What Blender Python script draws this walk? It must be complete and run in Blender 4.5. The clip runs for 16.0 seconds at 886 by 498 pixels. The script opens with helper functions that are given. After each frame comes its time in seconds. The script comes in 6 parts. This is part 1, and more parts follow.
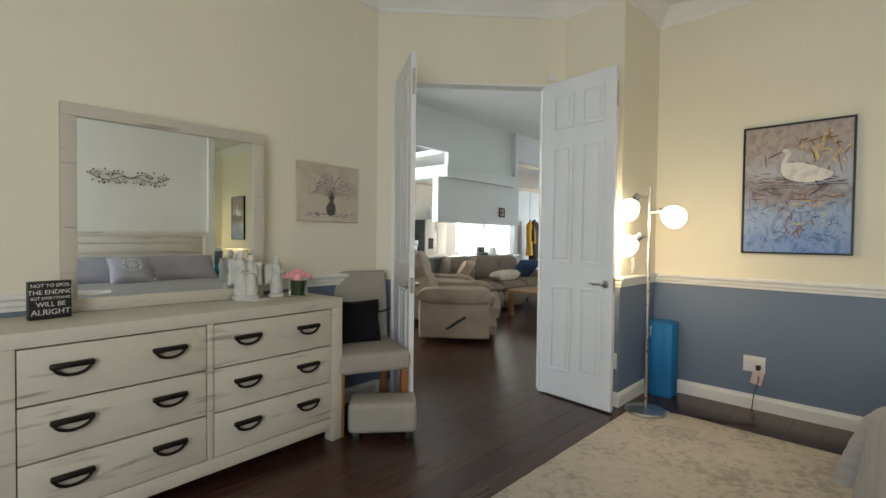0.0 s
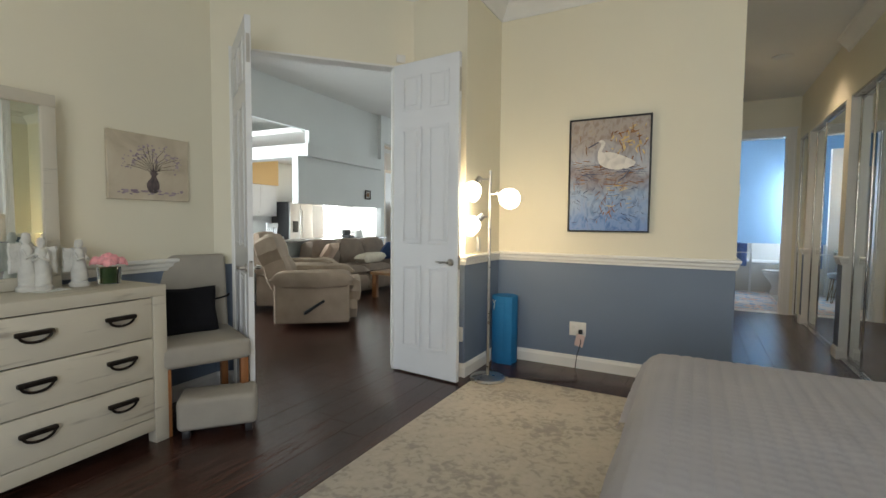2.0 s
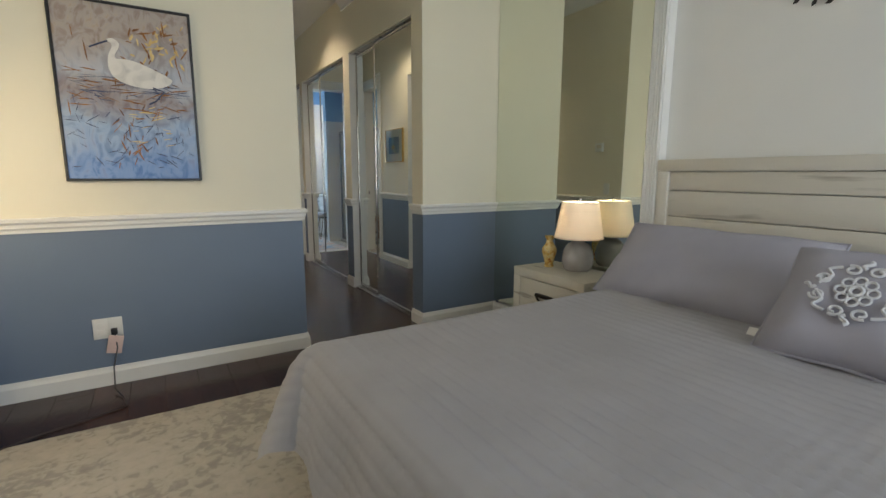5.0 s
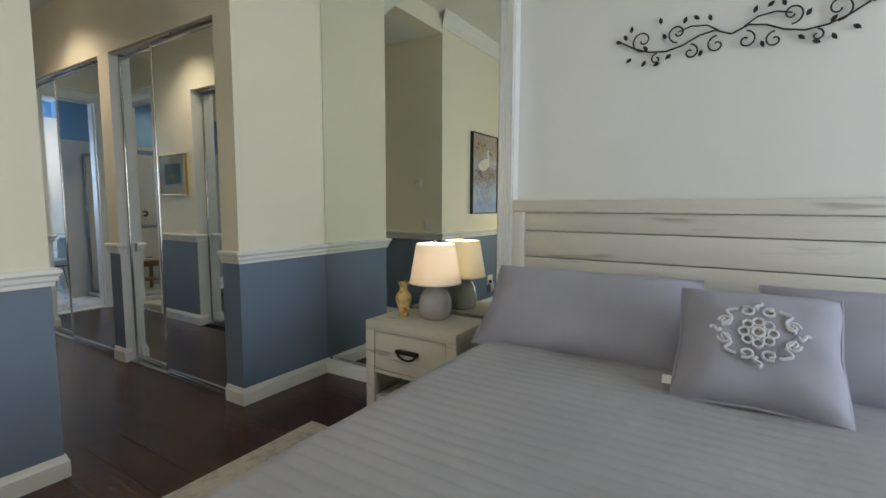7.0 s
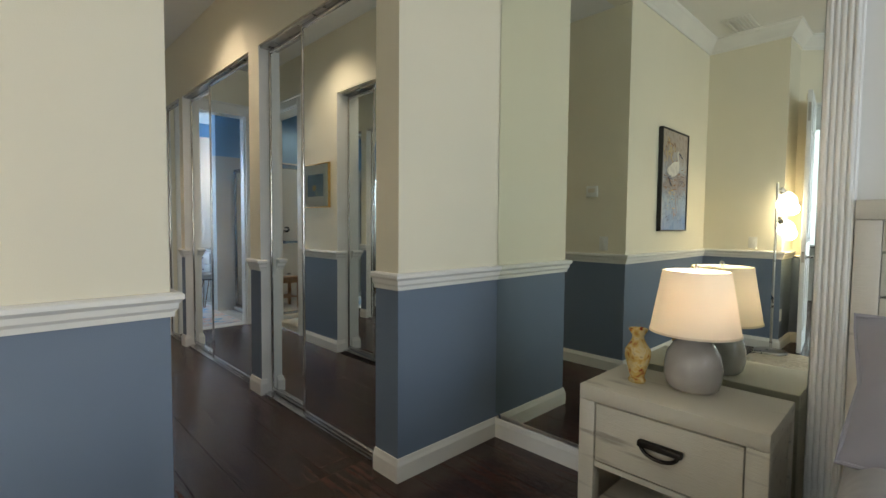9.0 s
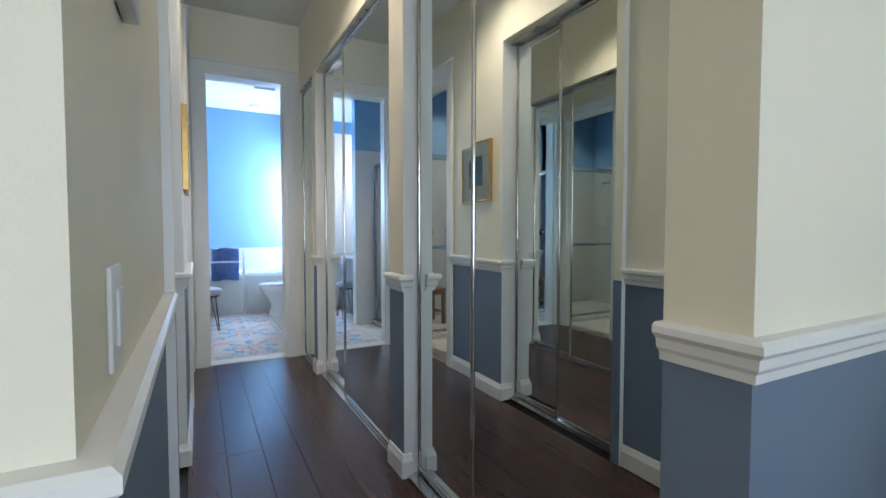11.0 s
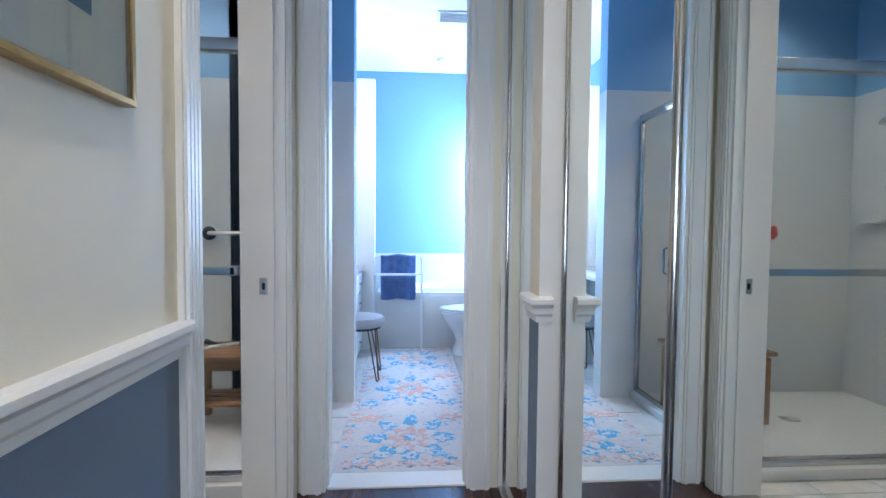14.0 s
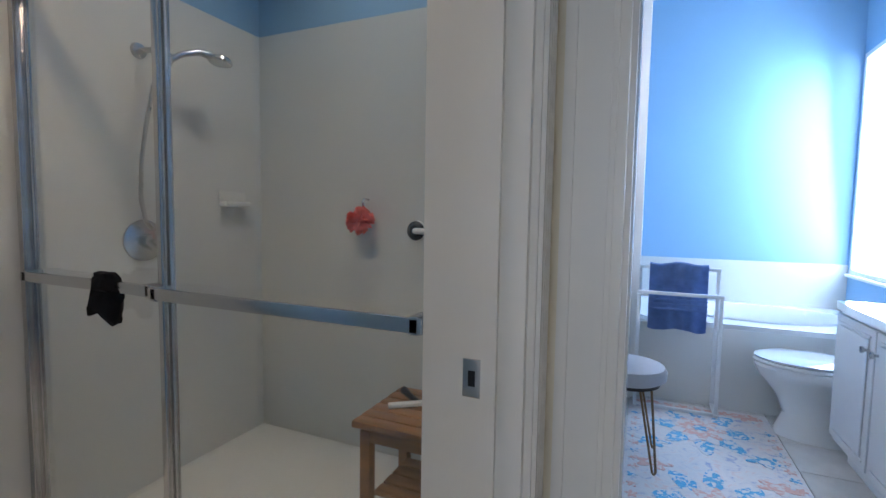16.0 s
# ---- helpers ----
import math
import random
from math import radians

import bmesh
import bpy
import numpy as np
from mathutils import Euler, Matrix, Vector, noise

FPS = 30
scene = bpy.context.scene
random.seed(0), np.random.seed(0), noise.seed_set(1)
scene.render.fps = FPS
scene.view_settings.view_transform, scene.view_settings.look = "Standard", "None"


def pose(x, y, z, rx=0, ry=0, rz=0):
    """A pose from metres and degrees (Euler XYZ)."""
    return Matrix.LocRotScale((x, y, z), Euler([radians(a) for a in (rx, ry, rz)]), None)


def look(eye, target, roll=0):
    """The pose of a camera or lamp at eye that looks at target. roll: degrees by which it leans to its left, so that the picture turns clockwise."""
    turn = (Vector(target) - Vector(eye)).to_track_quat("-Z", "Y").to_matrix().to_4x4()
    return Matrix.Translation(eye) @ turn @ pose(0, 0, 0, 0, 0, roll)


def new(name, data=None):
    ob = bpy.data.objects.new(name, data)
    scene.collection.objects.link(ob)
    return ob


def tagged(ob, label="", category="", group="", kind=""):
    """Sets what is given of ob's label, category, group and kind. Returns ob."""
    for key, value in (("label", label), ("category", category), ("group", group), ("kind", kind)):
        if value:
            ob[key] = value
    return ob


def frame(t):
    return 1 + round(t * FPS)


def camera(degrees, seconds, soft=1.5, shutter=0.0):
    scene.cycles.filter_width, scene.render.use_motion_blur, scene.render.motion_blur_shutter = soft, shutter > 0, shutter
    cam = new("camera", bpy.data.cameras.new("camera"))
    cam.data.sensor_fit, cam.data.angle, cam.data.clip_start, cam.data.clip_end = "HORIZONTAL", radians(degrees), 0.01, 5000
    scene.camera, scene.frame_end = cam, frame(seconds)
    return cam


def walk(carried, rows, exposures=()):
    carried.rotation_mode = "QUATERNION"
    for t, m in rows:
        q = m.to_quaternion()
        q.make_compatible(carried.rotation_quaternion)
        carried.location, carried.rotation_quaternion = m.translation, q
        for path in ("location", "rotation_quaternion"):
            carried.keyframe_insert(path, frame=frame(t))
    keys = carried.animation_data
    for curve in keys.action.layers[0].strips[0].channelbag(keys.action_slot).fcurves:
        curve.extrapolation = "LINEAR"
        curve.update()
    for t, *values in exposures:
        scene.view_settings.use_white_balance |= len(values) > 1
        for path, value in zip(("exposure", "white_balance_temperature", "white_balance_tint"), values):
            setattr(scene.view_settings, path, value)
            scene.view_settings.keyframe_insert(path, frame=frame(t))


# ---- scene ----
cam = camera(87.5, 16.0)
PATH = [
    (0, (0.005, 0.046, 1.224), (-1.386, 1.482, 1.178), 0.7),
    (0.5, (0.037, 0.06, 1.226), (-1.286, 1.559, 1.169), 0.6),
    (1, (0.078, 0.083, 1.215), (-1.151, 1.659, 1.146), 0.6),
    (1.5, (0.133, 0.119, 1.206), (-0.992, 1.771, 1.121), 0.5),
    (2, (0.155, 0.162, 1.203), (-0.806, 1.912, 1.092), 0.5),
    (2.5, (0.137, 0.213, 1.194), (-0.629, 2.055, 1.053), 0.6),
    (3, (0.056, 0.285, 1.191), (-0.459, 2.209, 1.005), 0.7),
    (3.5, (-0.059, 0.441, 1.184), (-0.284, 2.417, 0.969), 0.7),
    (4, (-0.185, 0.618, 1.19), (-0.024, 2.595, 0.937), 0.6),
    (4.5, (-0.345, 0.80, 1.195), (0.286, 2.674, 0.897), 0.5),
    (5, (-0.402, 0.97, 1.184), (0.632, 2.652, 0.866), 0.2),
    (7.3, (-0.383, 1.666, 1.242), (1.297, 2.693, 1.062), 0.2),
    (7.5, (-0.308, 1.753, 1.23), (1.365, 2.834, 1.055), 0.2),
    (8, (-0.151, 1.993, 1.196), (1.428, 3.211, 1.042), 0.3),
    (8.5, (-0.065, 2.292, 1.170), (1.421, 3.626, 1.049), 0.4),
    (9, (0.012, 2.429, 1.174), (1.404, 3.861, 1.074), 0.5),
    (9.5, (0.12, 2.609, 1.172), (1.438, 4.111, 1.094), 0.7),
    (10, (0.234, 2.984, 1.16), (1.457, 4.565, 1.084), 0.6),
    (10.2, (0.282, 3.131, 1.160), (1.452, 4.75, 1.084), 0.6),
    (12.3, (0.834, 4.403, 1.092), (1.366, 6.33, 1.019), 0.6),
    (12.5, (0.868, 4.561, 1.103), (1.345, 6.502, 1.035), 1.2),
    (13, (0.877, 5.001, 1.103), (1.256, 6.963, 1.029), 1.4),
    (13.5, (0.895, 5.482, 1.116), (1.17, 7.461, 1.034), 1.1),
    (14, (0.926, 5.905, 1.131), (1.061, 7.898, 1.05), 0.5),
    (14.5, (0.899, 6.328, 1.159), (0.849, 8.325, 1.059), 0.6),
    (15, (0.865, 6.657, 1.182), (0.587, 8.634, 1.055), 0.8),
    (15.5, (0.757, 6.897, 1.173), (0.24, 8.824, 1.04), 0.7),
    (16, (0.596, 7.061, 1.169), (-0.201, 8.89, 1.026), 0.9),
]
walk(cam, [(t, look(eye, target, roll)) for t, eye, target, roll in PATH],
     exposures=[(0.0, 0.1, 6850, 10), (4.5, 0.12, 6500, 10), (7.5, 0.28, 6050, 9), (9.5, 0.38, 6300, 10), (10.2, 0.6, 5900, 10),
                (12.3, 1.0, 5150, 12), (13.6, 1.15, 5000, 13), (15.0, 0.9, 5400, 14), (16.0, 0.5, 5400, 14)])

# ---- world, sun, large lights ----
world = bpy.data.worlds.new("sky")
scene.world = world
world.use_nodes = True
wn = world.node_tree
sky = wn.nodes.new("ShaderNodeTexSky")
sky.sky_type, sky.sun_disc = "NISHITA", False
sky.sun_elevation, sky.sun_rotation = radians(48), radians(120)
wn.links.new(sky.outputs[0], wn.nodes["Background"].inputs[0])
wn.nodes["Background"].inputs[1].default_value = 0.12


def area_light(name, loc, target, w, h, power, color):
    d = bpy.data.lights.new(name, "AREA")
    d.shape, d.size, d.size_y, d.energy, d.color = "RECTANGLE", w, h, power, color
    ob = new(name, d)
    ob.matrix_world = look(loc, target)
    return ob


def bulb(name, loc, power, color, radius=0.03):
    d = bpy.data.lights.new(name, "POINT")
    d.energy, d.color, d.shadow_soft_size = power, color, radius
    ob = new(name, d)
    ob.location = loc
    return ob


DAY, WARM = (0.80, 0.91, 1.0), (1.0, 0.74, 0.42)
sun = new("sun", bpy.data.lights.new("sun", "SUN"))
sun.data.energy, sun.data.angle, sun.data.color = 3.0, radians(0.5), (1.0, 0.95, 0.86)
sun.matrix_world = look((5, -6, 9), (0, 0, 0))
area_light("window_light_bedroom", (0.68, -1.72, 1.45), (0.68, 2.0, 1.45), 2.3, 1.9, 68, (0.86, 0.93, 1.0))
area_light("window_light_bathroom", (1.990, 10.93, 1.57), (0.8, 10.42, 1.45), 0.54, 1.40, 49, (0.70, 0.84, 1.0))
# The two living room lights are added at unseen openings to brighten it.
area_light("window_light_living", (-7.8, 1.95, 1.5), (-7.8, 6.0, 1.4), 3.0, 2.2, 330, DAY)
area_light("window_light_living_north", (-4.7, 15.4, 1.5), (-5.2, 12.0, 1.4), 2.9, 2.1, 190, DAY)
area_light("window_light_kitchen", (-9.89, 11.23, 1.36), (-6.9, 11.37, 1.36), 0.95, 0.92, 120, DAY)

# ---- materials ----


def material(name, color, rough=0.5, metal=0.0, spread=0.06, scale=6.0, fine=90.0, bump=0.1, bump_scale=None, stretch=(1, 1, 1), random_tint=0.0, coat=0.0, spec=0.5, dark=None, streak=0.0):
    m = bpy.data.materials.new(name)
    m.use_nodes = True
    nt = m.node_tree
    n, l = nt.nodes, nt.links
    b = n["Principled BSDF"]
    b.inputs["Roughness"].default_value, b.inputs["Metallic"].default_value = rough, metal
    b.inputs["Specular IOR Level"].default_value = spec
    b.inputs["Coat Weight"].default_value = coat
    co = n.new("ShaderNodeTexCoord")
    mp = n.new("ShaderNodeMapping")
    mp.inputs["Scale"].default_value = stretch
    l.new(co.outputs["Object"], mp.inputs[0])
    big, small = n.new("ShaderNodeTexNoise"), n.new("ShaderNodeTexNoise")
    big.inputs["Scale"].default_value, big.inputs["Detail"].default_value = scale, 5
    small.inputs["Scale"].default_value, small.inputs["Detail"].default_value = fine, 3
    l.new(mp.outputs[0], big.inputs["Vector"]), l.new(mp.outputs[0], small.inputs["Vector"])
    lo = dark or tuple(c * (1 - spread) for c in color)
    hi = tuple(min(1, c * (1 + spread)) for c in color)
    mix = n.new("ShaderNodeMix")
    mix.data_type = "RGBA"
    mix.inputs["A"].default_value, mix.inputs["B"].default_value = (*lo, 1), (*hi, 1)
    ramp = n.new("ShaderNodeMapRange")
    ramp.inputs["From Min"].default_value, ramp.inputs["From Max"].default_value = (0.3, 0.7) if not streak else (streak, streak + 0.12)
    l.new(big.outputs["Fac"], ramp.inputs["Value"]), l.new(ramp.outputs[0], mix.inputs["Factor"])
    out = mix.outputs["Result"]
    if random_tint:
        oi, hs, mr = n.new("ShaderNodeObjectInfo"), n.new("ShaderNodeHueSaturation"), n.new("ShaderNodeMapRange")
        mr.inputs["To Min"].default_value, mr.inputs["To Max"].default_value = 1 - random_tint, 1 + random_tint
        l.new(oi.outputs["Random"], mr.inputs["Value"]), l.new(mr.outputs[0], hs.inputs["Value"]), l.new(out, hs.inputs["Color"])
        out = hs.outputs[0]
    l.new(out, b.inputs["Base Color"])
    rr = n.new("ShaderNodeMapRange")
    rr.inputs["To Min"].default_value, rr.inputs["To Max"].default_value = max(0.0, rough * 0.85), min(1, rough * 1.15 + 0.005)
    l.new(big.outputs["Fac"], rr.inputs["Value"]), l.new(rr.outputs[0], b.inputs["Roughness"])
    if bump:
        bp = n.new("ShaderNodeBump")
        bp.inputs["Strength"].default_value, bp.inputs["Distance"].default_value = bump, 0.004
        l.new(small.outputs["Fac"], bp.inputs["Height"]), l.new(bp.outputs[0], b.inputs["Normal"])
    return m


def glow(name, color, strength, base=(0.9, 0.9, 0.9)):
    m = bpy.data.materials.new(name)
    m.use_nodes = True
    b = m.node_tree.nodes["Principled BSDF"]
    b.inputs["Base Color"].default_value = (*base, 1)
    b.inputs["Emission Color"].default_value, b.inputs["Emission Strength"].default_value = (*color, 1), strength
    return m


def clear(name, color=(0.93, 0.97, 0.96), rough=0.0):
    m = bpy.data.materials.new(name)
    m.use_nodes = True
    b = m.node_tree.nodes["Principled BSDF"]
    b.inputs["Base Color"].default_value = (*color, 1)
    b.inputs["Transmission Weight"].default_value, b.inputs["Roughness"].default_value, b.inputs["IOR"].default_value = 1.0, rough, 1.45
    return m


def mirror_glass(name, tint):
    m = bpy.data.materials.new(name)
    m.use_nodes = True
    b = m.node_tree.nodes["Principled BSDF"]
    b.inputs["Base Color"].default_value, b.inputs["Metallic"].default_value, b.inputs["Roughness"].default_value = (*tint, 1), 1.0, 0.0
    return m


CREAM = material("cream wall paint", (0.80, 0.75, 0.60), 0.6, spread=0.02, scale=1.5, fine=260, bump=0.12)
WHITEWALL = material("off white wall paint", (0.80, 0.79, 0.75), 0.6, spread=0.02, scale=1.5, fine=260, bump=0.12)
SLATE = material("slate blue wall paint", (0.155, 0.20, 0.275), 0.55, spread=0.04, scale=1.5, fine=260, bump=0.12)
CEIL = material("ceiling paint", (0.80, 0.79, 0.75), 0.8, spread=0.02, scale=2, fine=120, bump=0.3)
TRIM = material("white gloss trim paint", (0.80, 0.79, 0.75), 0.35, spread=0.03, scale=3, fine=60, bump=0.04)
DOORPAINT = material("white door paint", (0.78, 0.79, 0.80), 0.4, spread=0.03, scale=3, fine=80, bump=0.06)
BLUE = material("sky blue wall paint", (0.26, 0.43, 0.62), 0.6, spread=0.03, scale=1.5, fine=260, bump=0.12)
LIVINGWALL = material("pale living room paint", (0.78, 0.80, 0.78), 0.6, spread=0.02, scale=1.5, fine=260, bump=0.1)
TANWALL = material("tan foyer paint", (0.70, 0.58, 0.45), 0.6, spread=0.03, scale=1.5, fine=200, bump=0.1)
OCHRE = material("ochre kitchen paint", (0.75, 0.50, 0.22), 0.6, spread=0.03, scale=1.5, fine=200, bump=0.1)
PLANK = material("dark stained plank", (0.046, 0.019, 0.0135), 0.22, spread=0.45, scale=5, fine=26, bump=0.35, stretch=(7, 0.7, 1), random_tint=0.3, spec=0.5)
FLOORBASE = material("plank joint", (0.008, 0.004, 0.003), 0.5, spread=0.1)
TILE = material("off white ceramic tile", (0.66, 0.65, 0.61), 0.22, spread=0.07, scale=9, fine=60, bump=0.05, random_tint=0.04)
GROUT = material("pale grout", (0.50, 0.48, 0.44), 0.8, spread=0.1)
SURROUND = material("white shower wall panel", (0.66, 0.66, 0.63), 0.25, spread=0.03, scale=2, fine=40, bump=0.04)
WASH = material("whitewashed wood", (0.51, 0.47, 0.385), 0.6, dark=(0.33, 0.29, 0.235), spread=0.10, scale=3.4, fine=34, bump=0.35, stretch=(5, 0.9, 9), streak=0.28)
WASHY = material("whitewashed headboard wood", (0.66, 0.62, 0.54), 0.6, dark=(0.44, 0.40, 0.33), spread=0.08, scale=2.2, fine=30, bump=0.35, stretch=(5, 0.9, 9), streak=0.28)
BRONZE = material("dark bronze", (0.022, 0.017, 0.014), 0.4, 0.7, spread=0.3, scale=20, fine=120, bump=0.1)
CHROME = material("chrome", (0.60, 0.60, 0.60), 0.22, 1.0, spread=0.06, scale=9, bump=0.0)
STILE = material("polished door metal", (0.58, 0.55, 0.51), 0.14, 1.0, spread=0.08, scale=9, bump=0.0)
NICKEL = material("brushed nickel", (0.52, 0.50, 0.47), 0.28, 1.0, spread=0.1, scale=15, fine=200, bump=0.06)
MIRROR = mirror_glass("silvered mirror", (0.86, 0.90, 0.88))
MIRROR_TINT = mirror_glass("silvered wall mirror", (0.80, 0.83, 0.74))
GLASS = clear("clear glass")
QUILT = material("grey quilted cotton", (0.385, 0.375, 0.385), 0.9, spread=0.05, scale=4, fine=500, bump=0.3, spec=0.2)
SHAM = material("grey lavender cotton", (0.37, 0.36, 0.41), 0.9, spread=0.05, scale=5, fine=400, bump=0.3, spec=0.2)
SHEET = material("slate blue sheet", (0.16, 0.21, 0.28), 0.85, spread=0.05, scale=6, fine=400, bump=0.3, spec=0.2)
EMBROIDERY = material("white embroidery", (0.66, 0.66, 0.68), 0.8, spread=0.08, scale=60, fine=600, bump=0.4)
SEAT_FABRIC = material("taupe linen", (0.36, 0.33, 0.285), 0.9, spread=0.06, scale=8, fine=420, bump=0.35, spec=0.2)
BLACK_CLOTH = material("black cloth", (0.008, 0.008, 0.010), 0.9, spread=0.3, scale=12, fine=300, bump=0.3, spec=0.2)
OAK = material("honey oak", (0.28, 0.11, 0.035), 0.4, spread=0.25, scale=4, fine=40, bump=0.1, stretch=(8, 8, 0.8))
TEAK = material("teak wood", (0.30, 0.155, 0.06), 0.45, spread=0.3, scale=4, fine=40, bump=0.15, stretch=(1, 9, 9))
SUEDE = material("tan microfibre", (0.40, 0.31, 0.235), 0.95, spread=0.12, scale=5, fine=300, bump=0.3, spec=0.15)
SUEDE_DARK = material("brown microfibre", (0.27, 0.21, 0.165), 0.95, spread=0.12, scale=5, fine=300, bump=0.3, spec=0.15)
CREAMCLOTH = material("cream cloth", (0.66, 0.59, 0.47), 0.95, spread=0.08, scale=8, fine=300, bump=0.3, spec=0.15)
PEACH = material("peach cloth", (0.60, 0.44, 0.33), 0.95, spread=0.08, scale=8, fine=300, bump=0.3, spec=0.15)
DENIM = material("denim blue cloth", (0.06, 0.10, 0.20), 0.95, spread=0.12, scale=8, fine=300, bump=0.3, spec=0.15)
FOAM = material("bright blue foam", (0.008, 0.17, 0.40), 0.7, spread=0.08, scale=8, fine=250, bump=0.3)
PLASTIC = material("white plastic", (0.75, 0.74, 0.70), 0.35, spread=0.02, bump=0.0)
PINKTAG = material("pale pink paper", (0.66, 0.50, 0.46), 0.7, spread=0.05, bump=0.0)
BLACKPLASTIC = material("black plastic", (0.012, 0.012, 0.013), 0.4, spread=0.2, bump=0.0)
PLASTERSTONE = material("white plaster figure", (0.60, 0.59, 0.55), 0.8, spread=0.15, scale=16, fine=80, bump=0.3)
PINK = material("pink rose petals", (0.80, 0.36, 0.38), 0.7, spread=0.2, scale=30, fine=100, bump=0.2)
LEAF = material("leaf green", (0.05, 0.11, 0.03), 0.6, spread=0.3, scale=30, bump=0.1)
GLAZE = material("pale grey glazed ceramic", (0.40, 0.37, 0.345), 0.12, spread=0.08, scale=12, fine=120, bump=0.03, coat=0.5)
PORCELAIN = material("white porcelain", (0.78, 0.79, 0.78), 0.08, spread=0.02, scale=3, bump=0.0, coat=0.4)
CABWHITE = material("white cabinet paint", (0.76, 0.77, 0.77), 0.35, spread=0.02, scale=3, fine=90, bump=0.04)
STEEL = material("stainless steel", (0.42, 0.43, 0.44), 0.3, 1.0, spread=0.08, scale=4, fine=60, bump=0.03, stretch=(1, 1, 0.2))
GRANITE = material("grey granite", (0.34, 0.33, 0.31), 0.25, spread=0.4, scale=60, fine=200, bump=0.02)
TERRY = material("blue terry towel", (0.19, 0.28, 0.52), 0.95, spread=0.15, scale=20, fine=500, bump=0.6, spec=0.1)
CORAL = material("coral mesh sponge", (0.80, 0.16, 0.12), 0.7, spread=0.25, scale=40, fine=200, bump=0.4)
GOLDFRAME = material("gold frame", (0.50, 0.33, 0.11), 0.3, 0.9, spread=0.15, scale=20, bump=0.05)
MATBOARD = material("white mat board", (0.72, 0.72, 0.68), 0.8, spread=0.02, bump=0.0)
SHADE = bpy.data.materials.new("linen shade cloth")
SHADE.use_nodes = True
sn = SHADE.node_tree
dif, tra, mixs, weave, wb = (sn.nodes.new("ShaderNode" + k) for k in ("BsdfDiffuse", "BsdfTranslucent", "MixShader", "TexNoise", "Bump"))
dif.inputs["Color"].default_value, tra.inputs["Color"].default_value, mixs.inputs[0].default_value = (0.80, 0.74, 0.62, 1), (0.90, 0.82, 0.72, 1), 0.18
weave.inputs["Scale"].default_value, wb.inputs["Strength"].default_value = 300, 0.2
sn.links.new(weave.outputs["Fac"], wb.inputs["Height"])
for one in (dif, tra):
    sn.links.new(wb.outputs[0], one.inputs["Normal"])
sn.links.new(dif.outputs[0], mixs.inputs[1]), sn.links.new(tra.outputs[0], mixs.inputs[2])
sn.links.new(mixs.outputs[0], sn.nodes["Material Output"].inputs["Surface"])
SHADE_GLASS = glow("lit opal glass", (1.0, 0.88, 0.68), 6.0)
DOWN_GLOW = glow("lit downlight lens", (1.0, 0.93, 0.80), 9.0)
WINDOW_GLOW = glow("bright daylight backdrop", (0.86, 0.93, 1.0), 2.5)
YELLOWCLOTH = material("mustard coat cloth", (0.60, 0.33, 0.03), 0.9, spread=0.15, scale=9, fine=200, bump=0.3)
BROWNCLOTH = material("dark brown coat cloth", (0.045, 0.03, 0.024), 0.9, spread=0.2, scale=9, fine=200, bump=0.3)
INK = material("dark iron", (0.03, 0.028, 0.026), 0.5, 0.4, spread=0.3, scale=20, bump=0.05)


def painted(name, stops, scale, stretch=(1, 1, 1), rough=0.6, distort=1.0, bands=None, detail=8.0):
    """Blotches of paint: noise through a colour ramp; bands: colours by height that the blotches lie over."""
    m = bpy.data.materials.new(name)
    m.use_nodes = True
    nt = m.node_tree
    n, l = nt.nodes, nt.links
    b = n["Principled BSDF"]
    b.inputs["Roughness"].default_value = rough
    co, mp, nz, rp = n.new("ShaderNodeTexCoord"), n.new("ShaderNodeMapping"), n.new("ShaderNodeTexNoise"), n.new("ShaderNodeValToRGB")
    mp.inputs["Scale"].default_value = stretch
    nz.inputs["Scale"].default_value, nz.inputs["Detail"].default_value, nz.inputs["Distortion"].default_value = scale, detail, distort
    l.new(co.outputs["Object"], mp.inputs[0]), l.new(mp.outputs[0], nz.inputs["Vector"]), l.new(nz.outputs["Fac"], rp.inputs[0])
    els = rp.color_ramp.elements
    while len(els) < len(stops):
        els.new(0.5)
    for e, (p, c) in zip(els, stops):
        e.position, e.color = p, (*c, 1)
    out = rp.outputs[0]
    if bands:
        sp, nr, mx = n.new("ShaderNodeSeparateXYZ"), n.new("ShaderNodeValToRGB"), n.new("ShaderNodeMix")
        wob, add = n.new("ShaderNodeTexNoise"), n.new("ShaderNodeMath")
        wob.inputs["Scale"].default_value = 6
        add.operation = "MULTIPLY_ADD"
        add.inputs[1].default_value = 0.35
        l.new(co.outputs["Generated"], sp.inputs[0]), l.new(co.outputs["Object"], wob.inputs["Vector"])
        l.new(wob.outputs["Fac"], add.inputs[0]), l.new(sp.outputs["Z"], add.inputs[2]), l.new(add.outputs[0], nr.inputs[0])
        es = nr.color_ramp.elements
        while len(es) < len(bands):
            es.new(0.5)
        for e, (p, c) in zip(es, bands):
            e.position, e.color = p, (*c, 1)
        mx.data_type = "RGBA"
        mx.inputs["Factor"].default_value = 0.72
        l.new(out, mx.inputs["A"]), l.new(nr.outputs[0], mx.inputs["B"])
        out = mx.outputs["Result"]
    l.new(out, b.inputs["Base Color"])
    return m


